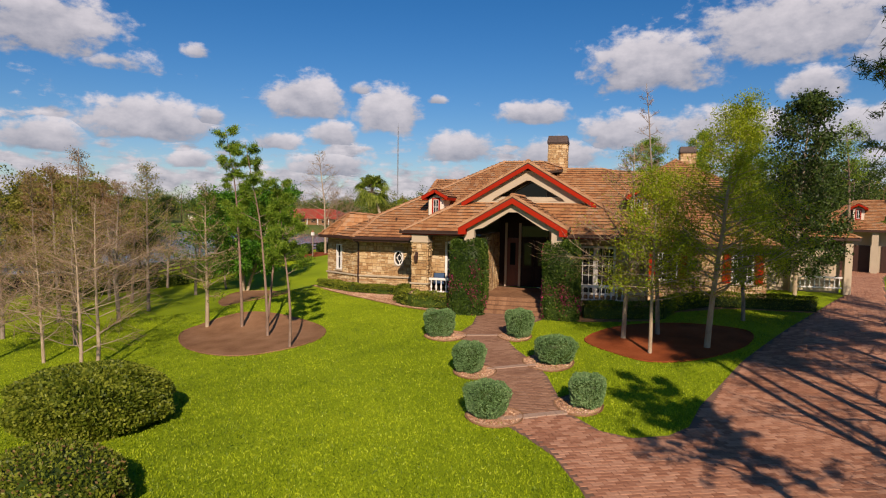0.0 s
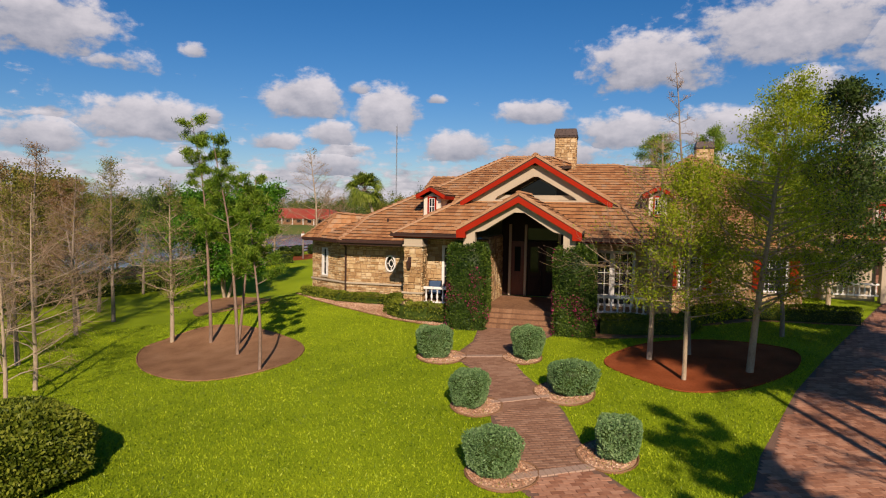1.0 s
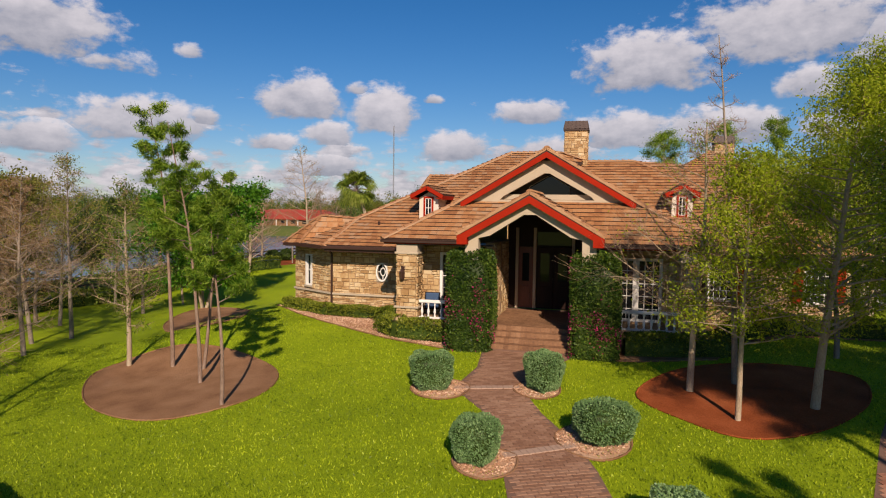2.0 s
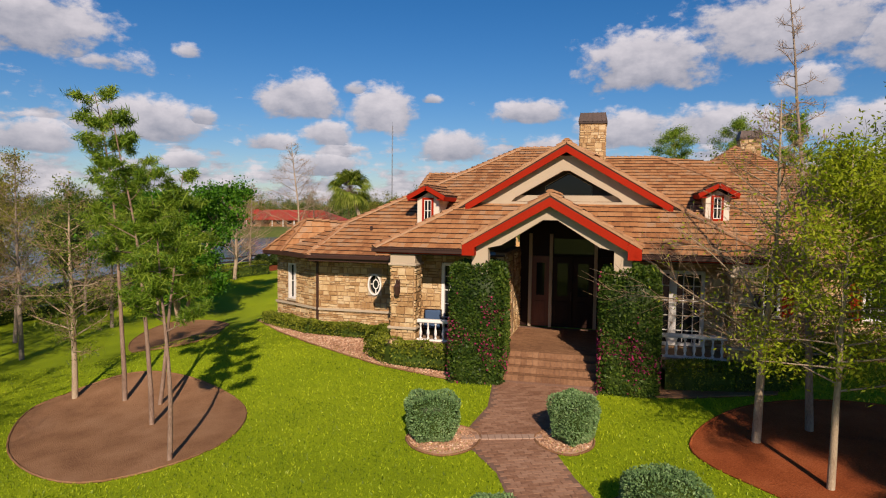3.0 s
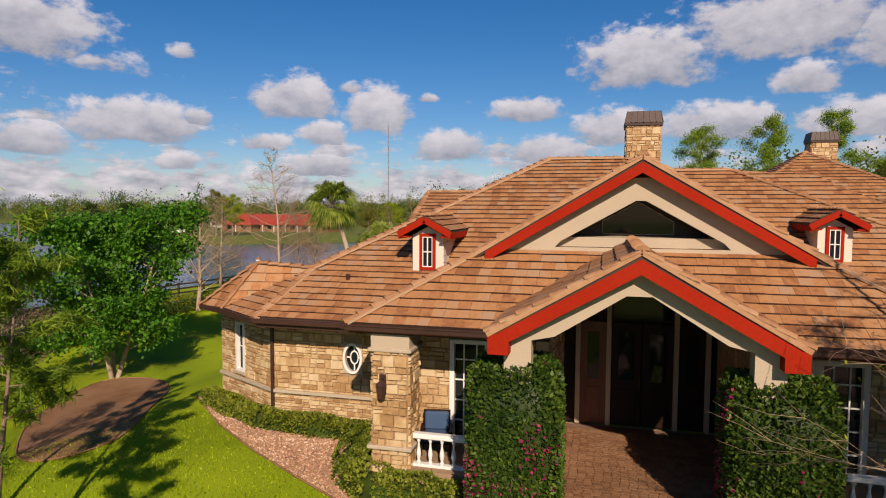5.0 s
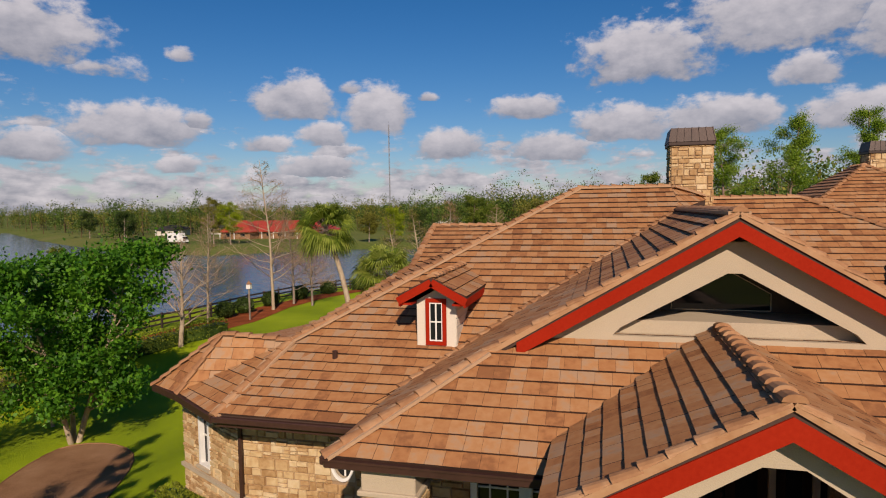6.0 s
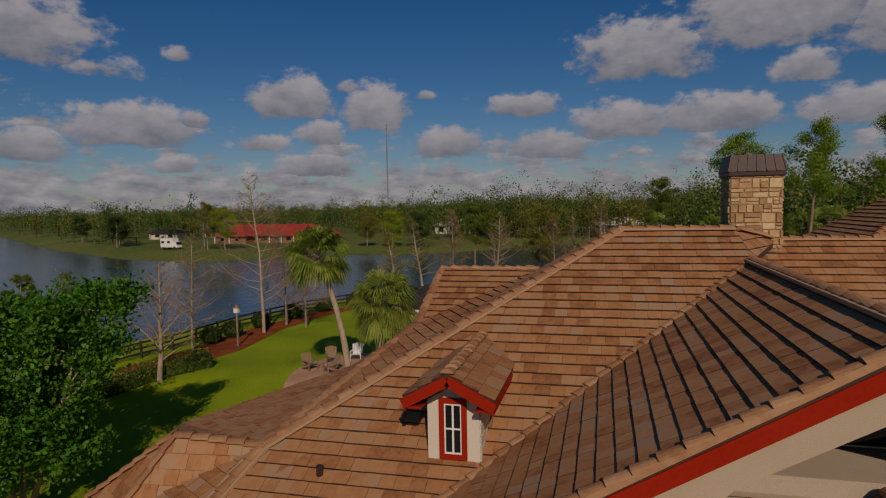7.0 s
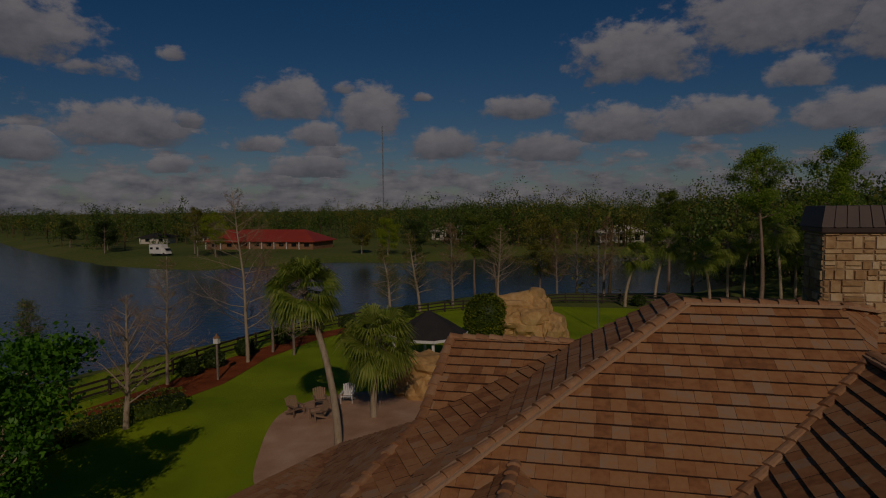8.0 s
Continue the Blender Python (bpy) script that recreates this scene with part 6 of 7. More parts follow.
tree("pompom", 23.2, 76.0, 15.8, 0.22, 427, PINEBARK, LEAF_PINE_BRIGHT, "tall round-crowned pine beyond the driveway", (0, 0), "pine_tree", leaves=60)
tree("pine", 5.7, 9.9, 10.6, 0.16, 428, PINEBARK, LEAF_PINE, "tall pine beside the driveway", (0, 0), "pine_tree", limbs=30, reach=0.24, twigs=6, low=0.45)
tree("pine", 8.2, 21.0, 14.6, 0.17, 431, PINEBARK, LEAF_PINE, "tall pine standing beside the driveway", (-0.01, 0), "pine_tree", limbs=46, reach=0.21, twigs=8, low=0.55, leaves=120)
for i, (x, y) in enumerate(((9.6, 12.6), (12.6, 16.0), (15.6, 19.0), (12.8, 11.6), (8.6, 14.0))):
    tree("pine", x, y, 18.0, 0.2, 470 + i, PINEBARK, LEAF_PINE, "very tall high-crowned pine shading the mulch bed", (0, 0), "pine_tree", limbs=38, twigs=9, low=0.62, leaves=225, spread=0.42, group="tall pines by the driveway")
tree("sparse", 12.3, 24.5, 12.0, 0.2, 437, BARK, LEAF_OLIVE, "half-bare broad tree on the driveway's edge", (0, 0), reach=0.3, leaves=27, scale_leaf=1.3)
tree("sparse", 15.0, 33.5, 11.5, 0.2, 438, BARK, LEAF_OLIVE, "half-bare broad tree on the driveway's edge", (0, 0), reach=0.28, leaves=27, scale_leaf=1.3)
tree("sparse", 18.6, 41.0, 11.0, 0.2, 439, BARK, LEAF_OLIVE, "half-bare broad tree on the driveway's edge", (0, 0), reach=0.28, leaves=27, scale_leaf=1.3)
tree("sparse", 20.5, 31.0, 12.0, 0.18, 434, BARK, LEAF_DARK, "half-bare tree on the driveway's edge", (0, 0), reach=0.34, leaves=40)
tree("sparse", 12.5, 6.5, 11.5, 0.2, 429, BARK, LEAF_DARK, "half-bare tree shading the driveway", (0, 0), reach=0.36, limbs=26, twigs=8, leaves=9)
tree("bare", 8.8, 12.6, 10.5, 0.2, 458, BARK, LEAF_DARK, "bare spreading tree shading the driveway", (0.03, 0), reach=0.5, limbs=22, twigs=8)
tree("bare", 10.8, 17.5, 11.0, 0.2, 459, BARK, LEAF_DARK, "bare spreading tree shading the driveway", (-0.04, 0), reach=0.5, limbs=22, twigs=8)
tree("bare", 10.5, 8.5, 10.0, 0.16, 430, BARK, LEAF_DARK, "bare tree shading the driveway", (0.05, 0), limbs=16, twigs=5)
# left lawn
tree("bare", -21.5, 21.9, 7.0, 0.09, 440, PALEBARK, LEAF_OLIVE, "leafless spreading pale tree by the hedge", (-0.05, 0.02), reach=0.56, rise=0.35, limbs=26, twigs=9)
tree("bare", -23.5, 24.8, 8.0, 0.1, 441, PALEBARK, LEAF_OLIVE, "leafless pale tree by the hedge", (0.0, 0.0), reach=0.56, rise=0.35, limbs=26, twigs=9)
tree("bare", -26.2, 24.4, 6.2, 0.09, 442, PALEBARK, LEAF_OLIVE, "leafless pale tree on the lawn's edge", (-0.05, 0.0), reach=0.56, rise=0.35, limbs=26, twigs=9)
tree("sparse", -31.3, 37.3, 10.4, 0.13, 443, BARK, LEAF_OLIVE, "thin half-bare tree with dry seed tufts", (0.0, 0.0))
tree("sparse", -32.4, 35.8, 9.0, 0.13, 444, BARK, LEAF_DRY, "thin russet half-bare tree", (-0.12, 0.0))
tree("sparse", -36.5, 36.5, 11.6, 0.16, 445, BARK, LEAF_DRY, "tall russet half-bare cypress", (0.0, 0.0), "cypress_tree")
tree("sparse", -34.4, 33.0, 10.0, 0.15, 446, BARK, LEAF_DRY, "russet half-bare cypress on the lawn", (0.02, 0.0), "cypress_tree")
tree("oak", -46, 45, 9.5, 0.2, 447, BARK, LEAF_OLIVE, "olive green shrubby tree by the fence", (0, 0))
tree("sparse", -34.2, 50.5, 7.0, 0.1, 449, PALEBARK, LEAF_OLIVE, "thin half-bare tree by the oak", (-0.1, 0.0))
for i, (x, y, hh, kind, leaf) in enumerate(((-27.5, 27.5, 8.5, "sparse", LEAF_OLIVE), (-30.1, 33.3, 9.0, "bare", LEAF_DRY), (-33, 28, 8, "bare", LEAF_OLIVE), (-38, 29, 9, "sparse", LEAF_OLIVE), (-29, 24, 7, "bare", LEAF_OLIVE), (-41, 37, 10, "sparse", LEAF_DRY),
                                             (-39, 42, 9.5, "sparse", LEAF_OLIVE), (-44, 40, 8.5, "clump", LEAF_OLIVE), (-36, 41, 8, "sparse", LEAF_OLIVE), (-34, 46, 6.5, "bare", LEAF_OLIVE), (-40, 50, 6, "bare", LEAF_OLIVE), (-52, 46, 9, "clump", LEAF_DARK), (-58, 44, 10, "clump", LEAF_OLIVE), (-48, 34, 10, "clump", LEAF_DARK))):
    tree(kind, x, y, hh, 0.13, 480 + i, BARK, leaf, {"sparse": "thin half-bare tree in the lakeside thicket", "bare": "leafless tree in the lakeside thicket", "oak": "olive leafy tree in the thicket", "clump": "dense leafy tree in the thicket"}[kind], (0.04 * (i % 3 - 1), 0))
tree("bare", -36.2, 62.8, 7.6, 0.19, 450, PALEBARK, LEAF_OLIVE, "pale leafless many-branched tree by the hedge", (0, 0), limbs=30, reach=0.5, rise=1.1, leaves=0)
tree("bare", -39.3, 70.3, 9.0, 0.13, 451, PALEBARK, LEAF_OLIVE, "leafless young cypress by the fence", (0, 0), "cypress_tree")
tree("bare", -37.2, 77.0, 14.0, 0.16, 452, PALEBARK, LEAF_OLIVE, "tall leafless cypress by the fence", (0, 0), "cypress_tree")
tree("bare", -37.0, 80.5, 8.5, 0.13, 453, BARK, LEAF_OLIVE, "leafless young cypress by the fence", (0, 0), "cypress_tree")
tree("bare", -34.8, 80.0, 7.5, 0.12, 454, BARK, LEAF_OLIVE, "leafless young cypress by the fence", (0, 0), "cypress_tree")
palm(-22.6, 61.0, 7.4, 460, (-2.1, 1.0), 64, 2.1)
palm(-22.4, 65.2, 4.2, 461, (0.2, 0.4), 60, 2.4)
palm(-7.6, 111.2, 6.0, 462, (1.5, 0), 34, 2.3)
palm(-4.0, 114.0, 7.5, 463, (1.5, 0), 34, 2.4)
for i in range(7):
    palm(2 + i * 2.6, 112 + (i * 37 % 11), 6.0 + (i * 29 % 4), 464 + i, ((i % 3 - 1) * 0.8, 0), 30, 2.6)


for i, (x, y) in enumerate(((-39.2, 72.5), (-38.9, 75.0), (-38.6, 79.0), (-37.9, 83.5), (-36.9, 88.0), (-35.0, 92.0), (-31, 99.5), (-6, 112), (1, 111.5))):
    clipped("shrub", x, y, 0.8, 0.8, 1.35, 360 + i, LEAF_DARK, "dark rounded shrub beside the lake fence", "shrub", 1500, 0.16, 2.2, "shrubs by the fence")


def pebbles():
    rng = np.random.default_rng(4)
    bed = [(-21.4, 42.2), (-18.75, 39.65), (-16.4, 37.9), (-14.3, 36.6), (-12.2, 35.4), (-10.2, 34.6), (-8.8, 34.05), (-7.55, 34.0), (-7.55, 35.0), (-11.6, 35.6), (-12.9, 39.2), (-17, 39.6), (-20.3, 41.4)]
    xy = np.column_stack([rng.uniform(-21.3, -7.5, 60000), rng.uniform(34, 42.4, 60000)])
    pts = np.array([(x, y, ground_z(x, y) + 0.045) for x, y in xy if inside(x, y, bed)])
    ring = []
    for x, y, sx, sy, h, pull in BUSHES:
        an, k = rng.uniform(0, 2 * math.pi, 900), np.sqrt(rng.uniform(0.2, 1.2, 900))
        ring += [(a_, b_, ground_z(a_, b_) + 0.045) for a_, b_ in zip(x + pull + np.cos(an) * k * sx * 1.1, y + np.sin(an) * k * sy * 1.1)]
    pts = np.vstack([pts, np.array(ring)])
    tagged(place("pebbles", leaf_mesh("pebbles", pts, 0.06, PEBBLE, rng, 0.9, 0, None)), "loose pinkish pebbles in the front bed", "pebbles", kind="stuff")


pebbles()


# ---------------------------------------------------------------- fence, far woods, far houses
def fence():
    pts = [(-52, 36), (-47, 50), (-43.5, 60), (-40.8, 70), (-40.4, 78), (-38.8, 86.5), (-35.4, 94.5), (-28, 104), (-14.7, 113), (-8, 113.6), (4, 113), (24, 112)]
    fe = empty("fence")
    tagged(fe, "dark three-rail timber fence along the lake bank", "fence")
    bm0 = box(-0.07, 0.07, -0.07, 0.07, -0.2, 1.25, 0.01)
    post = bpy.data.meshes.new("post")
    bm0.to_mesh(post)
    bm0.free()
    post.materials.append(FENCE)
    for p, q in zip(pts, pts[1:]):
        L = math.hypot(q[0] - p[0], q[1] - p[1])
        k = max(1, round(L / 2.4))
        for i in range(k):
            a_ = (p[0] + (q[0] - p[0]) * i / k, p[1] + (q[1] - p[1]) * i / k)
            b_ = (p[0] + (q[0] - p[0]) * (i + 1) / k, p[1] + (q[1] - p[1]) * (i + 1) / k)
            place("post", post, fe, m=pose(*a_, ground_z(*a_)))
            for z in (0.35, 0.72, 1.1):
                part("rail", beam((*a_, ground_z(*a_) + z), (*b_, ground_z(*b_) + z), 0.045, 0.14), FENCE, fe)


fence()


def woods(name, spots, material, seed, label, per=170, leaf=1.1):
    """Far trees as one mass of leaf clumps over stems."""
    rng = np.random.default_rng(seed)
    allp, wood = [], Wood()
    for x, y, h, w in spots:
        z0 = ground_z(x, y)
        n_ = int(per * rng.uniform(0.7, 1.3))
        c = rng.normal(size=(max(4, int(w * 1.6)), 3)) * np.array([w * 0.34, w * 0.34, h * 0.22]) + np.array([x, y, z0 + h * 0.54])
        pick = c[rng.integers(0, len(c), n_)]
        allp.append(pick + rng.normal(size=(n_, 3)) * np.array([w * 0.13, w * 0.13, h * 0.07]))
        wood.limb([(x, y, z0 - 0.2), (x + rng.normal() * 0.2, y, z0 + h * 0.5), (x + rng.normal() * 0.4, y, z0 + h * 0.8)], 0.14 + h * 0.006, 0.05, 5)
    w_ = empty(name)
    tagged(w_, label, "trees", kind="stuff")
    tagged(place("foliage", leaf_mesh("foliage", np.vstack(allp), leaf, material, rng, 0.7), w_), kind="stuff")
    tagged(place("stems", wood.mesh("stems", BROWN_TWIG), w_), kind="stuff")


def far_woods():
    rnd = random.Random(77)
    green, olive, bank = [], [], []
    for _ in range(1500):
        b = rnd.uniform(-62, 34)
        d = rnd.uniform(225, 620) ** 1.0
        x, y = -6 + d * math.sin(math.radians(b)), 20 + d * math.cos(math.radians(b))
        if inside(x, y, LAKE) or edge_distance(x, y, LAKE) < 6:
            continue
        if -150 < x < -80 and 160 < y < 262:
            continue
        h = rnd.uniform(9, 14) + max(0, (b + 25)) * 0.09
        (green if rnd.random() < 0.58 else olive).append((x, y, h, h * rnd.uniform(0.45, 0.8)))
    for _ in range(360):
        x, y = rnd.uniform(14, 110), rnd.uniform(118, 210)
        h = rnd.uniform(10, 18)
        (green if rnd.random() < 0.7 else olive).append((x, y, h, h * 0.6))
    for _ in range(260):
        x, y = rnd.uniform(-62, 30), rnd.uniform(128, 175) if rnd.random() < 0.4 else rnd.uniform(218, 262)
        if not inside(x, y, LAKE) and not (-12 < x < 22 and 238 < y < 256):
            h = rnd.uniform(10, 17)
            (green if rnd.random() < 0.6 else olive).append((x, y, h, h * 0.55))
    for _ in range(160):
        b, d = rnd.uniform(-100, -64), rnd.uniform(90, 260)
        x, y = d * math.sin(math.radians(b)), 20 + d * math.cos(math.radians(b))
        if not inside(x, y, LAKE):
            olive.append((x, y, rnd.uniform(6, 11), 6))
    woods("woods", green, LEAF_WOODS, 501, "dense dark green woods along the horizon", 400, 0.55)
    woods("woods", olive, LEAF_OLIVE, 502, "olive and brown half-bare woods beyond the lake", 280, 0.55)


far_woods()
# trees standing out against the sky and round the lake
for i, (x, y, h, kind, leaf, bark) in enumerate((
        (4.6, 100, 17.6, "pompom", LEAF_PINE_BRIGHT, PINEBARK), (11.0, 101, 18.4, "pompom", LEAF_PINE_BRIGHT, PINEBARK), (18.6, 100, 18.8, "big_pine", LEAF_PINE_BRIGHT, PINEBARK), (24, 103, 14, "pompom", LEAF_PINE, PINEBARK), (31, 100, 14, "clump", LEAF_DARK, BARK),
        (-1, 128, 15, "big_pine", LEAF_PINE, PINEBARK), (-29, 127, 13, "big_pine", LEAF_PINE, PINEBARK), (-26, 129, 12, "big_pine", LEAF_PINE, PINEBARK), (-20, 136, 13, "clump", LEAF_OLIVE, BARK), (-14, 134, 12, "sparse", LEAF_OLIVE, BARK), (-17, 133, 11, "sparse", LEAF_DRY, BARK),
        (-31, 104, 9.5, "sparse", LEAF_OLIVE, PALEBARK), (-28, 108, 10.5, "sparse", LEAF_DRY, BARK), (-33, 99, 8.5, "sparse", LEAF_OLIVE, PALEBARK), (-24, 118, 10, "bare", LEAF_OLIVE, PALEBARK), (-10, 120, 11, "sparse", LEAF_DRY, BARK),
        (-112, 176, 12, "clump", LEAF_OLIVE, BARK), (-120, 186, 13, "sparse", LEAF_DRY, BARK), (-106, 175, 11, "clump", LEAF_CYPRESS, BARK), (-150, 186, 9, "clump", LEAF_DARK, BARK), (-158, 196, 8, "clump", LEAF_DARK, BARK), (-186, 210, 9, "clump", LEAF_DARK, BARK),
        (-72, 190, 8, "clump", LEAF_OLIVE, BARK), (-64, 188, 9, "clump", LEAF_CYPRESS, BARK), (-56, 186, 10, "clump", LEAF_DARK, BARK), (-50, 58, 6, "clump", LEAF_DARK, BARK), (-46, 66, 6.5, "sparse", LEAF_PINE, BARK), (-44, 60, 7.5, "pine", LEAF_PINE, PINEBARK),
        (40, 84, 12, "clump", LEAF_DARK, BARK), (34, 80, 13, "clump", LEAF_OLIVE, BARK), (16, 72, 9, "clump", LEAF_DARK, BARK))):
    tree(kind, x, y, h, 0.1 + h * 0.009, 600 + i, bark, leaf, {"pompom": "tall pine with a rounded bright green crown", "big_pine": "tall open-crowned pine against the sky", "clump": "leafy tree on the lake bank", "sparse": "half-bare tree on the lake bank", "bare": "leafless tree on the lake bank", "pine": "slim pine by the fence"}[kind], (0, 0), "pine_tree" if kind in ("pine", "big_pine", "pompom") else "tree")


# ---------------------------------------------------------------- things round the house
TAN_WOOD = mat("weathered_teak", [(0.2, 0.12, 0.07), (0.34, 0.22, 0.13)], 0.8, grain=12, bump=0.2, stretch=(1, 6, 1))
BLUE = mat("blue_cushion", [(0.03, 0.06, 0.13), (0.06, 0.11, 0.2)], 0.9, grain=40, bump=0.2)
ROCK = mat("quarried_rock", [(0.3, 0.16, 0.05), (0.5, 0.3, 0.11), (0.62, 0.43, 0.2)], 0.95, grain=3, blotch=0.5, bump=1.0)
SHINGLE = mat("dark_shingle", [(0.018, 0.016, 0.015), (0.04, 0.036, 0.033)], 0.9, grain=9, blotch=1.0, bump=0.5)
RED_ROOF = mat("red_metal_roof", [(0.3, 0.035, 0.016), (0.42, 0.06, 0.03)], 0.5, grain=2, blotch=0.3, bump=0.1)
PALE = mat("pale_render", [(0.5, 0.46, 0.38), (0.62, 0.58, 0.5)], 0.85, grain=4, bump=0.1)
STEEL = mat("galvanised_steel", [(0.22, 0.22, 0.23), (0.34, 0.34, 0.35)], 0.5, grain=5, bump=0, metal=0.6)


def adirondack(x, y, rz, material):
    c = empty("garden_chair", x, y, ground_z(x, y) + 0.036, rz)
    tagged(c, "slatted wooden lounge chair on the gravel patio", "chair", "chairs on the patio")
    for k in range(6):
        px = -0.27 + k * 0.108
        part("back_slat", beam((px, 0.28, 0.32), (px * 1.2, 0.56, 1.02 - abs(px) * 0.35), 0.095, 0.022, (0, 1, 0)), material, c)
    for k in range(5):
        part("seat_slat", beam((-0.29, -0.28 + k * 0.115, 0.4 - k * 0.025), (0.29, -0.28 + k * 0.115, 0.4 - k * 0.025), 0.1, 0.022), material, c)
    for sx in (-0.33, 0.33):
        part("arm", beam((sx, -0.36, 0.58), (sx, 0.42, 0.56), 0.13, 0.025), material, c)
        part("front_leg", beam((sx, -0.3, 0), (sx, -0.3, 0.57), 0.09, 0.03, (1, 0, 0)), material, c)
        part("back_leg", beam((sx * 0.9, -0.3, 0.38), (sx * 0.9, 0.58, 0.05), 0.03, 0.11), material, c)
    return c


adirondack(-26.9, 65.0, 60, TAN_WOOD)
adirondack(-24.9, 67.6, 10, WHITE)
adirondack(-25.3, 64.4, -40, TAN_WOOD)
adirondack(-26.2, 66.6, 30, TAN_WOOD)


def porch_chair():
    c = empty("porch_chair", -10.6, 37.35, 1.54, 12)
    tagged(c, "porch armchair with blue cushions", "armchair")
    part("seat_cushion", box(-0.32, 0.32, -0.34, 0.28, 0.36, 0.5, 0.03), BLUE, c)
    part("back_cushion", box(-0.32, 0.32, 0.2, 0.36, 0.5, 0.98, 0.04), BLUE, c, "blue back cushion")
    for sx in (-0.38, 0.38):
        part("arm", box(sx - 0.04, sx + 0.04, -0.36, 0.36, 0.58, 0.64, 0.01), DARKWOOD, c)
        for sy in (-0.32, 0.32):
            part("leg", box(sx - 0.03, sx + 0.03, sy - 0.03, sy + 0.03, 0, 0.6), DARKWOOD, c)
    part("seat_frame", box(-0.36, 0.36, -0.36, 0.36, 0.3, 0.36, 0.01), DARKWOOD, c)
    part("back_frame", box(-0.36, 0.36, 0.34, 0.4, 0.3, 1.0, 0.01), DARKWOOD, c)


porch_chair()


def lantern(x, y, z):
    la = empty("wall_lantern", x, y, z)
    tagged(la, "dark iron wall lantern on the stone column", "lantern", "porch lanterns")
    part("bracket", box(-0.03, 0.03, 0.0, 0.14, 0.28, 0.34), BROWN, la)
    part("backplate", box(-0.09, 0.09, 0.1, 0.14, -0.1, 0.42, 0.01), BROWN, la)
    bm = lathe([(0.05, -0.2), (0.1, -0.14), (0.14, 0.16), (0.15, 0.18), (0.03, 0.3)], 6)
    part("cage", bm, BROWN, la)
    part("glass", lathe([(0.085, -0.12), (0.125, 0.15)], 6), PALE, la, "frosted lantern glass")


lantern(-11.62, 35.92, 3.45)
lantern(0.95, 35.92, 3.5)


def lamp_post(x, y):
    p = empty("lantern_post", x, y, ground_z(x, y))
    tagged(p, "white bird-box lantern on a slim timber post", "lantern post")
    part("post", box(-0.06, 0.06, -0.06, 0.06, -0.2, 2.6, 0.01), BARK, p)
    part("box", box(-0.18, 0.18, -0.18, 0.18, 2.6, 3.0, 0.02), WHITE, p, "white wooden box")
    bm = lathe([(0.26, 3.0), (0.08, 3.2), (0.03, 3.32)], 8)
    part("roof", bm, MULCH, p, "small brown pointed roof")


lamp_post(-36.5, 72.0)


def gazebo(x, y):
    g = empty("gazebo", x, y, ground_z(x, y))
    tagged(g, "open gazebo with dark shingled hip roof", "gazebo")
    bm = bmesh.new()
    rings = [(3.0, 2.2), (3.0, 2.32), (1.4, 3.35), (0.2, 4.0)]
    vs = [[bm.verts.new((r * math.cos(math.pi / 4 * k + 0.39), r * math.sin(math.pi / 4 * k + 0.39), z)) for k in range(8)] for r, z in rings]
    for a_, b_ in zip(vs, vs[1:]):
        for k in range(8):
            bm.faces.new((a_[k], a_[(k + 1) % 8], b_[(k + 1) % 8], b_[k]))
    bm.faces.new(vs[-1])
    bm.faces.new(vs[0][::-1])
    part("roof", bm, SHINGLE, g, "dark shingled roof")
    for k in range(8):
        an = math.pi / 4 * k + 0.39
        part("post", box(2.65 * math.cos(an) - 0.09, 2.65 * math.cos(an) + 0.09, 2.65 * math.sin(an) - 0.09, 2.65 * math.sin(an) + 0.09, -0.2, 2.2), WHITE, g)
        a2 = an + math.pi / 4
        part("fascia", beam((3.02 * math.cos(an), 3.02 * math.sin(an), 2.23), (3.02 * math.cos(a2), 3.02 * math.sin(a2), 2.23), 0.05, 0.2), WHITE, g)


gazebo(-23.2, 79.5)


def rock_mass(x, y, w, d, h, seed, label):
    rnd = random.Random(seed)
    g = empty("rock_waterfall", x, y, ground_z(x, y))
    tagged(g, label, "rock")
    for k in range(14):
        bm = bmesh.new()
        bmesh.ops.create_icosphere(bm, subdivisions=3, radius=1)
        off = Vector((rnd.uniform(0, 50), rnd.uniform(0, 50), 0))
        sx, sy, sz = rnd.uniform(0.16, 0.32) * w, rnd.uniform(0.2, 0.4) * d, rnd.uniform(0.18, 0.34) * h
        cx, cy = rnd.uniform(-0.36, 0.36) * w, rnd.uniform(-0.3, 0.3) * d
        cz = rnd.uniform(0.05, 0.62) * h * (1 - abs(cx) / w)
        for v in bm.verts:
            n_ = noise.noise(v.co * 1.7 + off) * 0.5 + noise.noise(v.co * 4 + off) * 0.18
            q = v.co.normalized() * (1 + n_)
            q = Vector([math.copysign(abs(c) ** 0.8, c) for c in q])
            v.co = Vector((cx + q.x * sx, cy + q.y * sy, max(-0.2, cz + q.z * sz)))
        part("boulder", bm, ROCK, g)


rock_mass(-16.8, 90.0, 7.0, 4.5, 5.6, 71, "tall tan rock waterfall by the pool")
rock_mass(-20.4, 70.8, 5.0, 3.4, 3.2, 72, "tan rocks beside the palm")
clipped("bush", -20.4, 88.5, 1.9, 1.6, 4.2, 345, LEAF_HEDGE, "tall leafy shrub beside the rock waterfall", "bush", 6000, 0.2, 2.2)
fp = empty("flagpole", -10.7, 96.0, ground_z(-10.7, 96.0))
tagged(fp, "slim bare flagpole on the lawn", "flagpole")
part("pole", lathe([(0.06, -0.2), (0.035, 8.0)], 8), STEEL, fp)
part("finial", lathe([(0.02, 8.0), (0.08, 8.06), (0.08, 8.12), (0.01, 8.2)], 8), STEEL, fp)


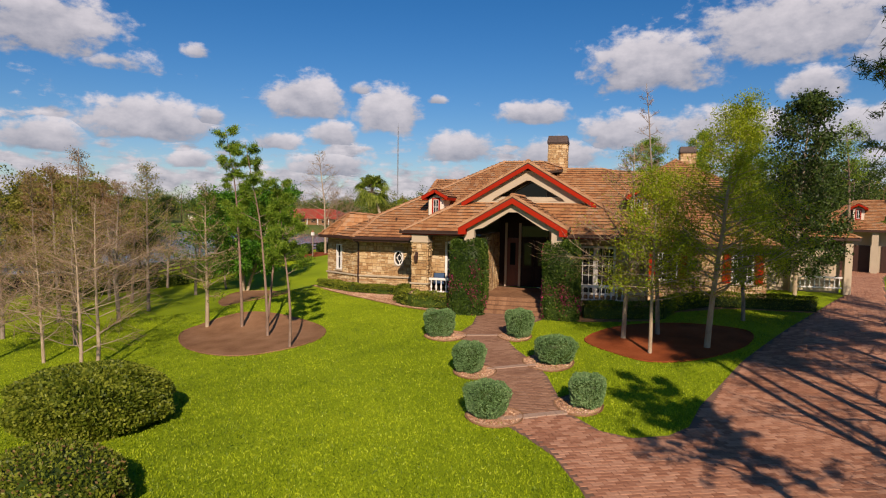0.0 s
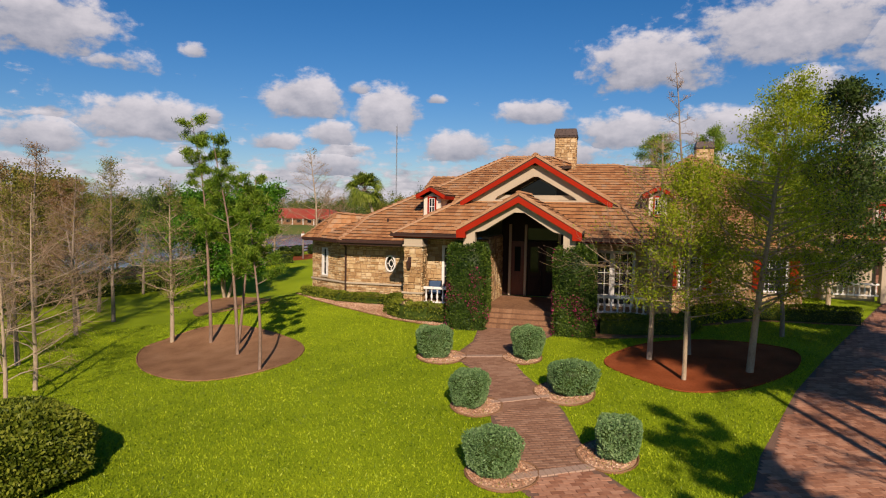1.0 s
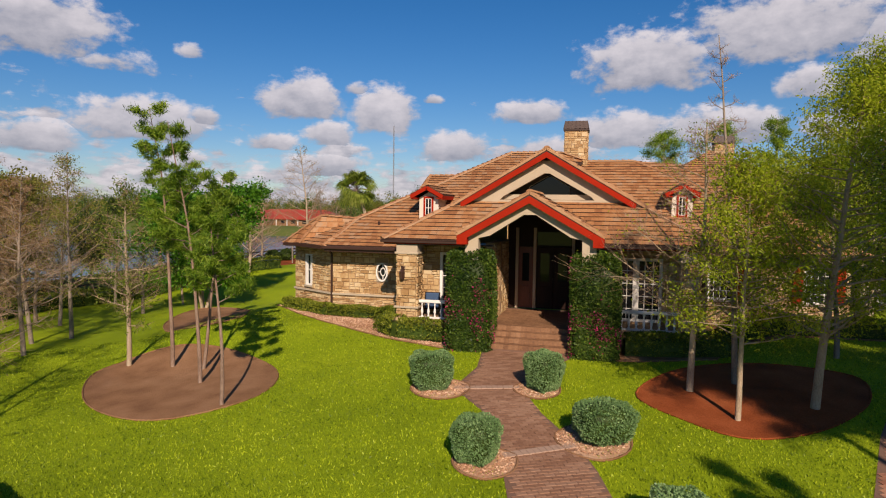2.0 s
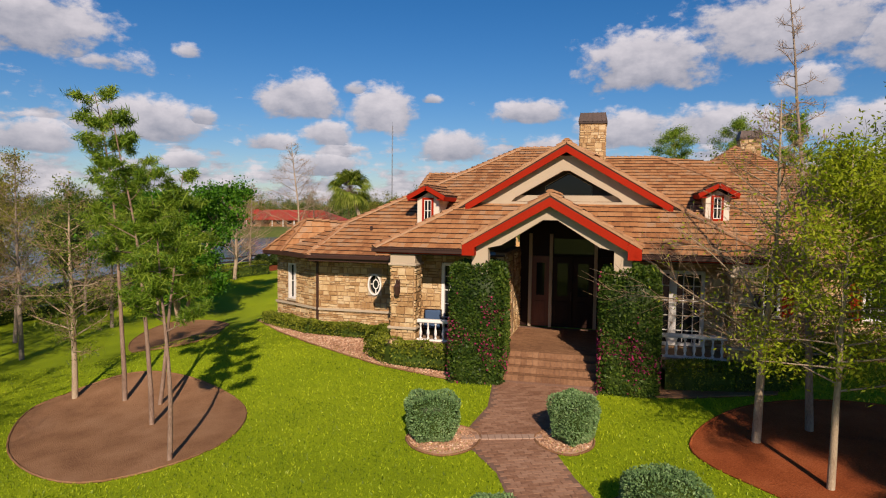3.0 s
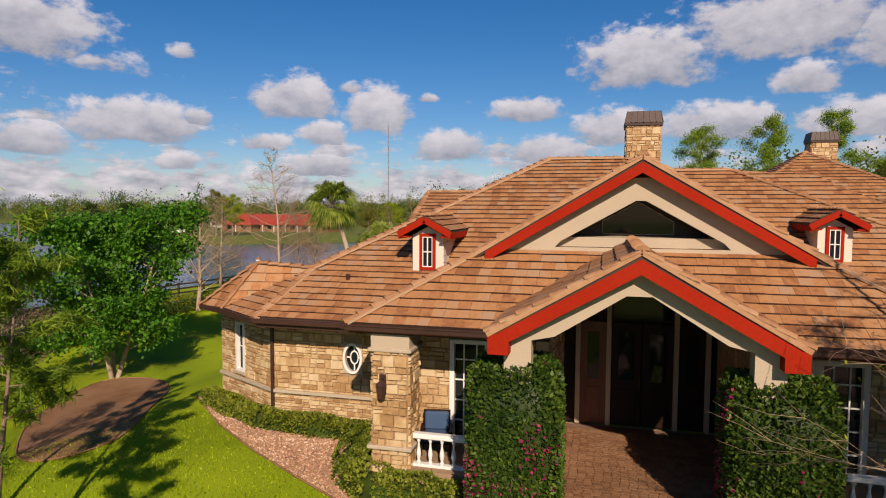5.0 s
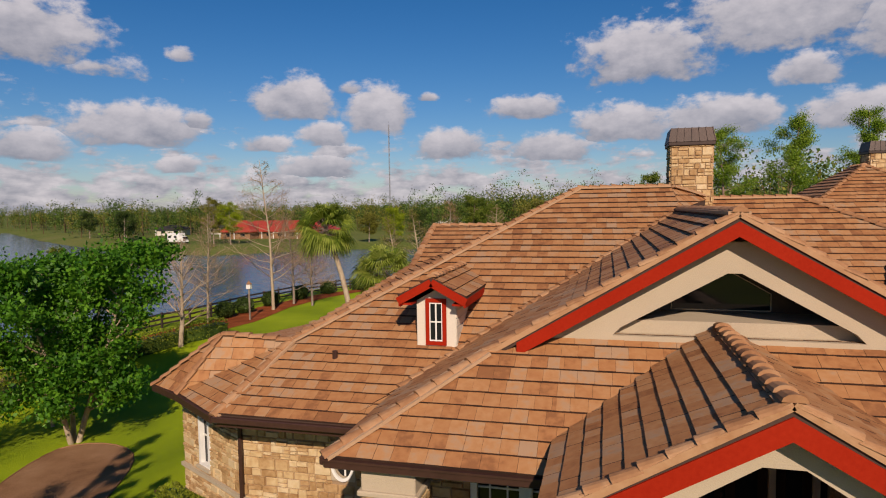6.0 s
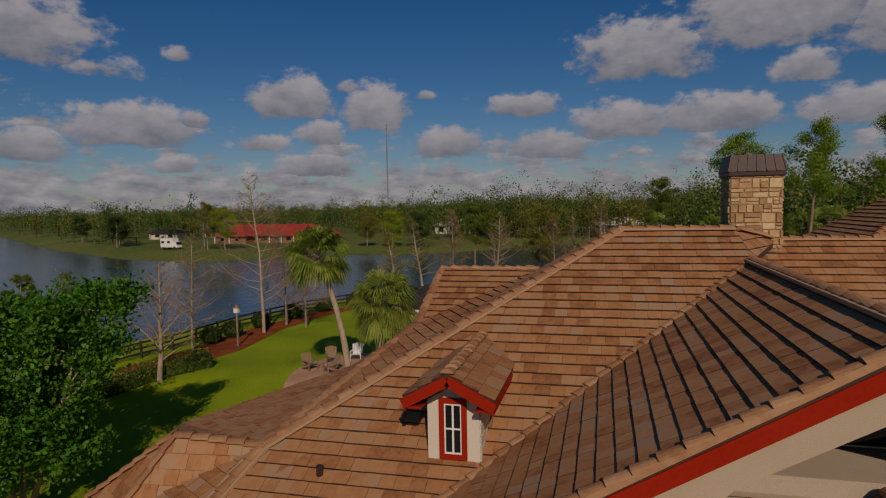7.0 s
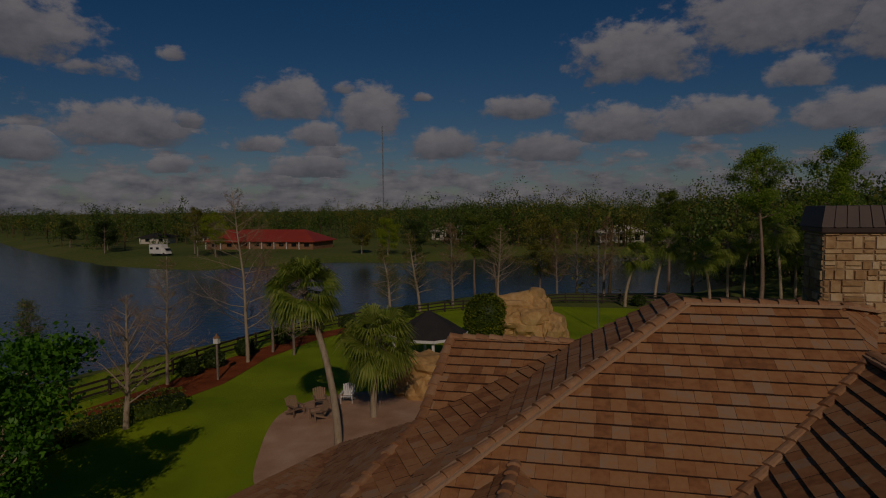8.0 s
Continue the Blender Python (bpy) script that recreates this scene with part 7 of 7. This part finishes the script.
def mast(x, y, h):
    g = empty("radio_mast", x, y, ground_z(x, y))
    tagged(g, "slender lattice radio mast far on the horizon", "radio mast")
    for k in range(3):
        an = 2 * math.pi * k / 3
        part("leg", beam((0.8 * math.cos(an), 0.8 * math.sin(an), -1), (0.8 * math.cos(an), 0.8 * math.sin(an), h), 0.35, 0.35, (1, 0, 0)), STEEL, g)
    for k in range(0, int(h), 9):
        part("brace", beam((0.8, 0, k), (-0.4, 0.7, k + 9), 0.15, 0.15), STEEL, g)


mast(-316.0, 900.0, 129.0)


def far_house(x, y, w, d, wall_h, roof_h, rz, roof_m, label, wall_m=None):
    g = empty("far_house", x, y, ground_z(x, y), rz)
    tagged(g, label, "house", "houses beyond the lake")
    part("wall", box(-w / 2, w / 2, -d / 2, d / 2, -0.3, wall_h), wall_m or PALE, g)
    e = 0.9
    rl = w / 2 - d / 2
    pts = [(-w / 2 - e, -d / 2 - e), (w / 2 + e, -d / 2 - e), (w / 2 + e, d / 2 + e), (-w / 2 - e, d / 2 + e)]
    bm = bmesh.new()
    lo_ = [bm.verts.new((a_, b_, wall_h - 0.1)) for a_, b_ in pts]
    lo2 = [bm.verts.new((a_, b_, wall_h + 0.12)) for a_, b_ in pts]
    r0, r1 = bm.verts.new((-rl, 0, wall_h + roof_h)), bm.verts.new((rl, 0, wall_h + roof_h))
    bm.faces.new(lo_[::-1])
    for k in range(4):
        bm.faces.new((lo_[k], lo_[(k + 1) % 4], lo2[(k + 1) % 4], lo2[k]))
    bm.faces.new((lo2[0], lo2[1], r1, r0))
    bm.faces.new((lo2[1], lo2[2], r1))
    bm.faces.new((lo2[2], lo2[3], r0, r1))
    bm.faces.new((lo2[3], lo2[0], r0))
    part("roof", bm, roof_m, g)
    n_ = max(2, int(w / 4))
    for k in range(n_):
        cx = -w / 2 + (k + 0.5) * w / n_
        part("window", box(cx - 0.8, cx + 0.8, -d / 2 - 0.05, -d / 2 + 0.02, 0.8, wall_h - 0.5), GLASS, g)
        part("post", box(-w / 2 + k * w / n_ - 0.12, -w / 2 + k * w / n_ + 0.12, -d / 2 - 0.7, -d / 2 - 0.5, -0.3, wall_h), WHITE, g)


# Red-roofed walls use mulch brown, standing for the shade under their eaves.
far_house(-110, 212, 35, 12, 2.3, 3.4, -5, RED_ROOF, "long low house with red hip roof across the lake", MULCH)
far_house(-122, 207, 11, 9, 2.3, 3.6, -5, RED_ROOF, "red-roofed wing of the house across the lake", MULCH)
far_house(-168, 232, 10, 7, 2.3, 1.6, 10, SHINGLE, "pale house among trees across the lake")
far_house(-152, 240, 8, 7, 2.6, 1.6, -20, SHINGLE, "white house among trees across the lake")
far_house(-4, 246, 14, 8, 3.2, 2.4, 8, PALE, "pale house among trees beyond the water")
far_house(14, 250, 13, 8, 4.4, 2.4, 0, PALE, "pale two-floor house among trees beyond the water")
far_house(-62, 260, 16, 9, 3.2, 2.2, 0, PALE, "pale house at the edge of the woods")


def motorhome(x, y, rz):
    g = empty("motorhome", x, y, ground_z(x, y), rz)
    tagged(g, "white motorhome parked on the far bank", "motorhome")
    part("body", box(-3.0, 1.6, -1.15, 1.15, 0.5, 3.0, 0.12), WHITE, g)
    bm = box(1.6, 3.1, -1.05, 1.05, 0.5, 2.1, 0.1)
    for v in bm.verts:
        if v.co.z > 1.6 and v.co.x > 2.6:
            v.co.x -= 0.7
    part("cab", bm, WHITE, g)
    part("windscreen", beam((2.55, 0, 2.0), (3.02, 0, 1.45), 1.7, 0.05), GLASS, g)
    for px in (-2.0, 0.2):
        part("window", box(px - 0.5, px + 0.5, -1.19, -1.14, 1.7, 2.3), GLASS, g)
    for px in (-1.9, 2.3):
        for py in (-1.0, 1.0):
            wl = lathe([(0.2, -0.12), (0.42, -0.12), (0.42, 0.12), (0.2, 0.12)], 16)
            bmesh.ops.transform(wl, matrix=pose(px, py, 0.42, 90), verts=wl.verts[:])
            part("wheel", wl, SHINGLE, g)


motorhome(-125.2, 178.5, -10)


def garage():
    g = empty("garage", 31.0, 82.0, 0.2, -20)
    tagged(g, "detached garage wing with tiled roof and dormer", "garage")
    part("wall", box(-8.5, 8.5, -3.5, 6, -0.5, 4.6), STUCCO, g)
    for k in range(3):
        part("garage_door", box(-7.2 + k * 5.0, -3.2 + k * 5.0, -3.6, -3.48, 0.0, 3.0), BROWN, g)
    for pts in ([(-9.5, -5.2, 4.7), (9.5, -5.2, 4.7), (5.0, 1.2, 8.1), (-5.0, 1.2, 8.1)], [(-9.5, 7.4, 4.7), (-9.5, -5.2, 4.7), (-5.0, 1.2, 8.1)], [(9.5, -5.2, 4.7), (9.5, 7.4, 4.7), (5.0, 1.2, 8.1)], [(9.5, 7.4, 4.7), (-9.5, 7.4, 4.7), (-5, 1.2, 8.1), (5, 1.2, 8.1)]):
        d = part("roof", roof_slab([pts]), DECK, g)
        v, f_, _ = tile_rows([pts], 0.36, 91)
        tagged(place("tiling", two_tone(mesh_of("tiling", v, f_, [TILE, EDGE_SHADE])), d), kind="stuff")
    part("gutter", box(-9.5, 9.5, -5.34, -5.2, 4.5, 4.68), BROWN, g)
    for px in (-8.3, -2.8, 2.8, 8.3):
        part("column", box(px - 0.3, px + 0.3, -5.0, -4.4, -0.4, 4.6), STUCCO, g)
    dormer(g, -4.5, -3.2, 5.75)


garage()


def lake_shelter(x, y, rz):
    g = empty("lake_shelter", x, y, ground_z(x, y), rz)
    tagged(g, "low open shelter with a pale weathered roof by the lake", "shelter")
    for sgn in (-1, 1):
        part("roof", roof_slab([[(-5.2, 0, 2.35), (5.2, 0, 2.35), (5.2, sgn * 3.0, 1.6), (-5.2, sgn * 3.0, 1.6)]], 0.12), PALE, g, "pale weathered roof slope")
        for px in (-4.6, 0.0, 4.6):
            part("post", box(px - 0.09, px + 0.09, sgn * 2.6 - 0.09, sgn * 2.6 + 0.09, -0.2, 1.6), FENCE, g)
    part("ridge_cap", beam((-5.2, 0, 2.38), (5.2, 0, 2.38), 0.3, 0.06), PALE, g)


lake_shelter(-52.6, 48.2, 8)
vent = empty("roof_vent", -14.6, 40.9, main_plane(40.9))
tagged(vent, "short dark vent pipe through the roof tiles", "vent pipe")
part("pipe", lathe([(0.07, -0.2), (0.07, 0.22), (0.055, 0.22)], 10), BROWN, vent)


# ---------------------------------------------------------------- lawn grass
def lawn_blades():
    rng = np.random.default_rng(9)
    n_ = 260000
    d = 11 + 34 * rng.random(n_) ** 1.1
    an = np.radians(rng.uniform(-52, 24, n_))
    xy = np.column_stack([-1.0 + d * np.sin(an), d * np.cos(an)])
    beds = [WALK, DRIVEWAY, smooth_loop([(-23.8, 31.2), (-20.9, 27.7), (-16.6, 26.0), (-14.2, 28.0), (-15.2, 31.2), (-19, 33.6), (-22.6, 33.7)], 3),
            smooth_loop([(-1.7, 30.4), (-0.4, 28.4), (1.2, 27.5), (3.4, 28.8), (5.4, 31.6), (5.8, 34.4), (3.0, 35.2), (0, 33.6)], 3),
            [(-21.3, 42.4), (-18.6, 40.0), (-16.2, 38.4), (-14, 37.1), (-12, 35.8), (-10.2, 34.75), (-8.8, 34.05), (-3.3, 34.0), (-1.5, 34.2), (1.5, 35.4), (2.6, 38.5), (6, 41.4), (14, 41.6), (14, 60), (-21, 60)]]
    pts = [(x, y, ground_z(x, y) + 0.025) for x, y in xy if not any(inside(x, y, q) for q in beds)]
    up = np.tile(np.array([0.0, 0.0, 1.0]), (len(pts), 1))
    tagged(place("grass", leaf_mesh("grass", np.array(pts), 0.08, BLADE, rng, 0.3, 0, up)), "short mown lawn grass blades", "grass", kind="stuff")


lawn_blades()
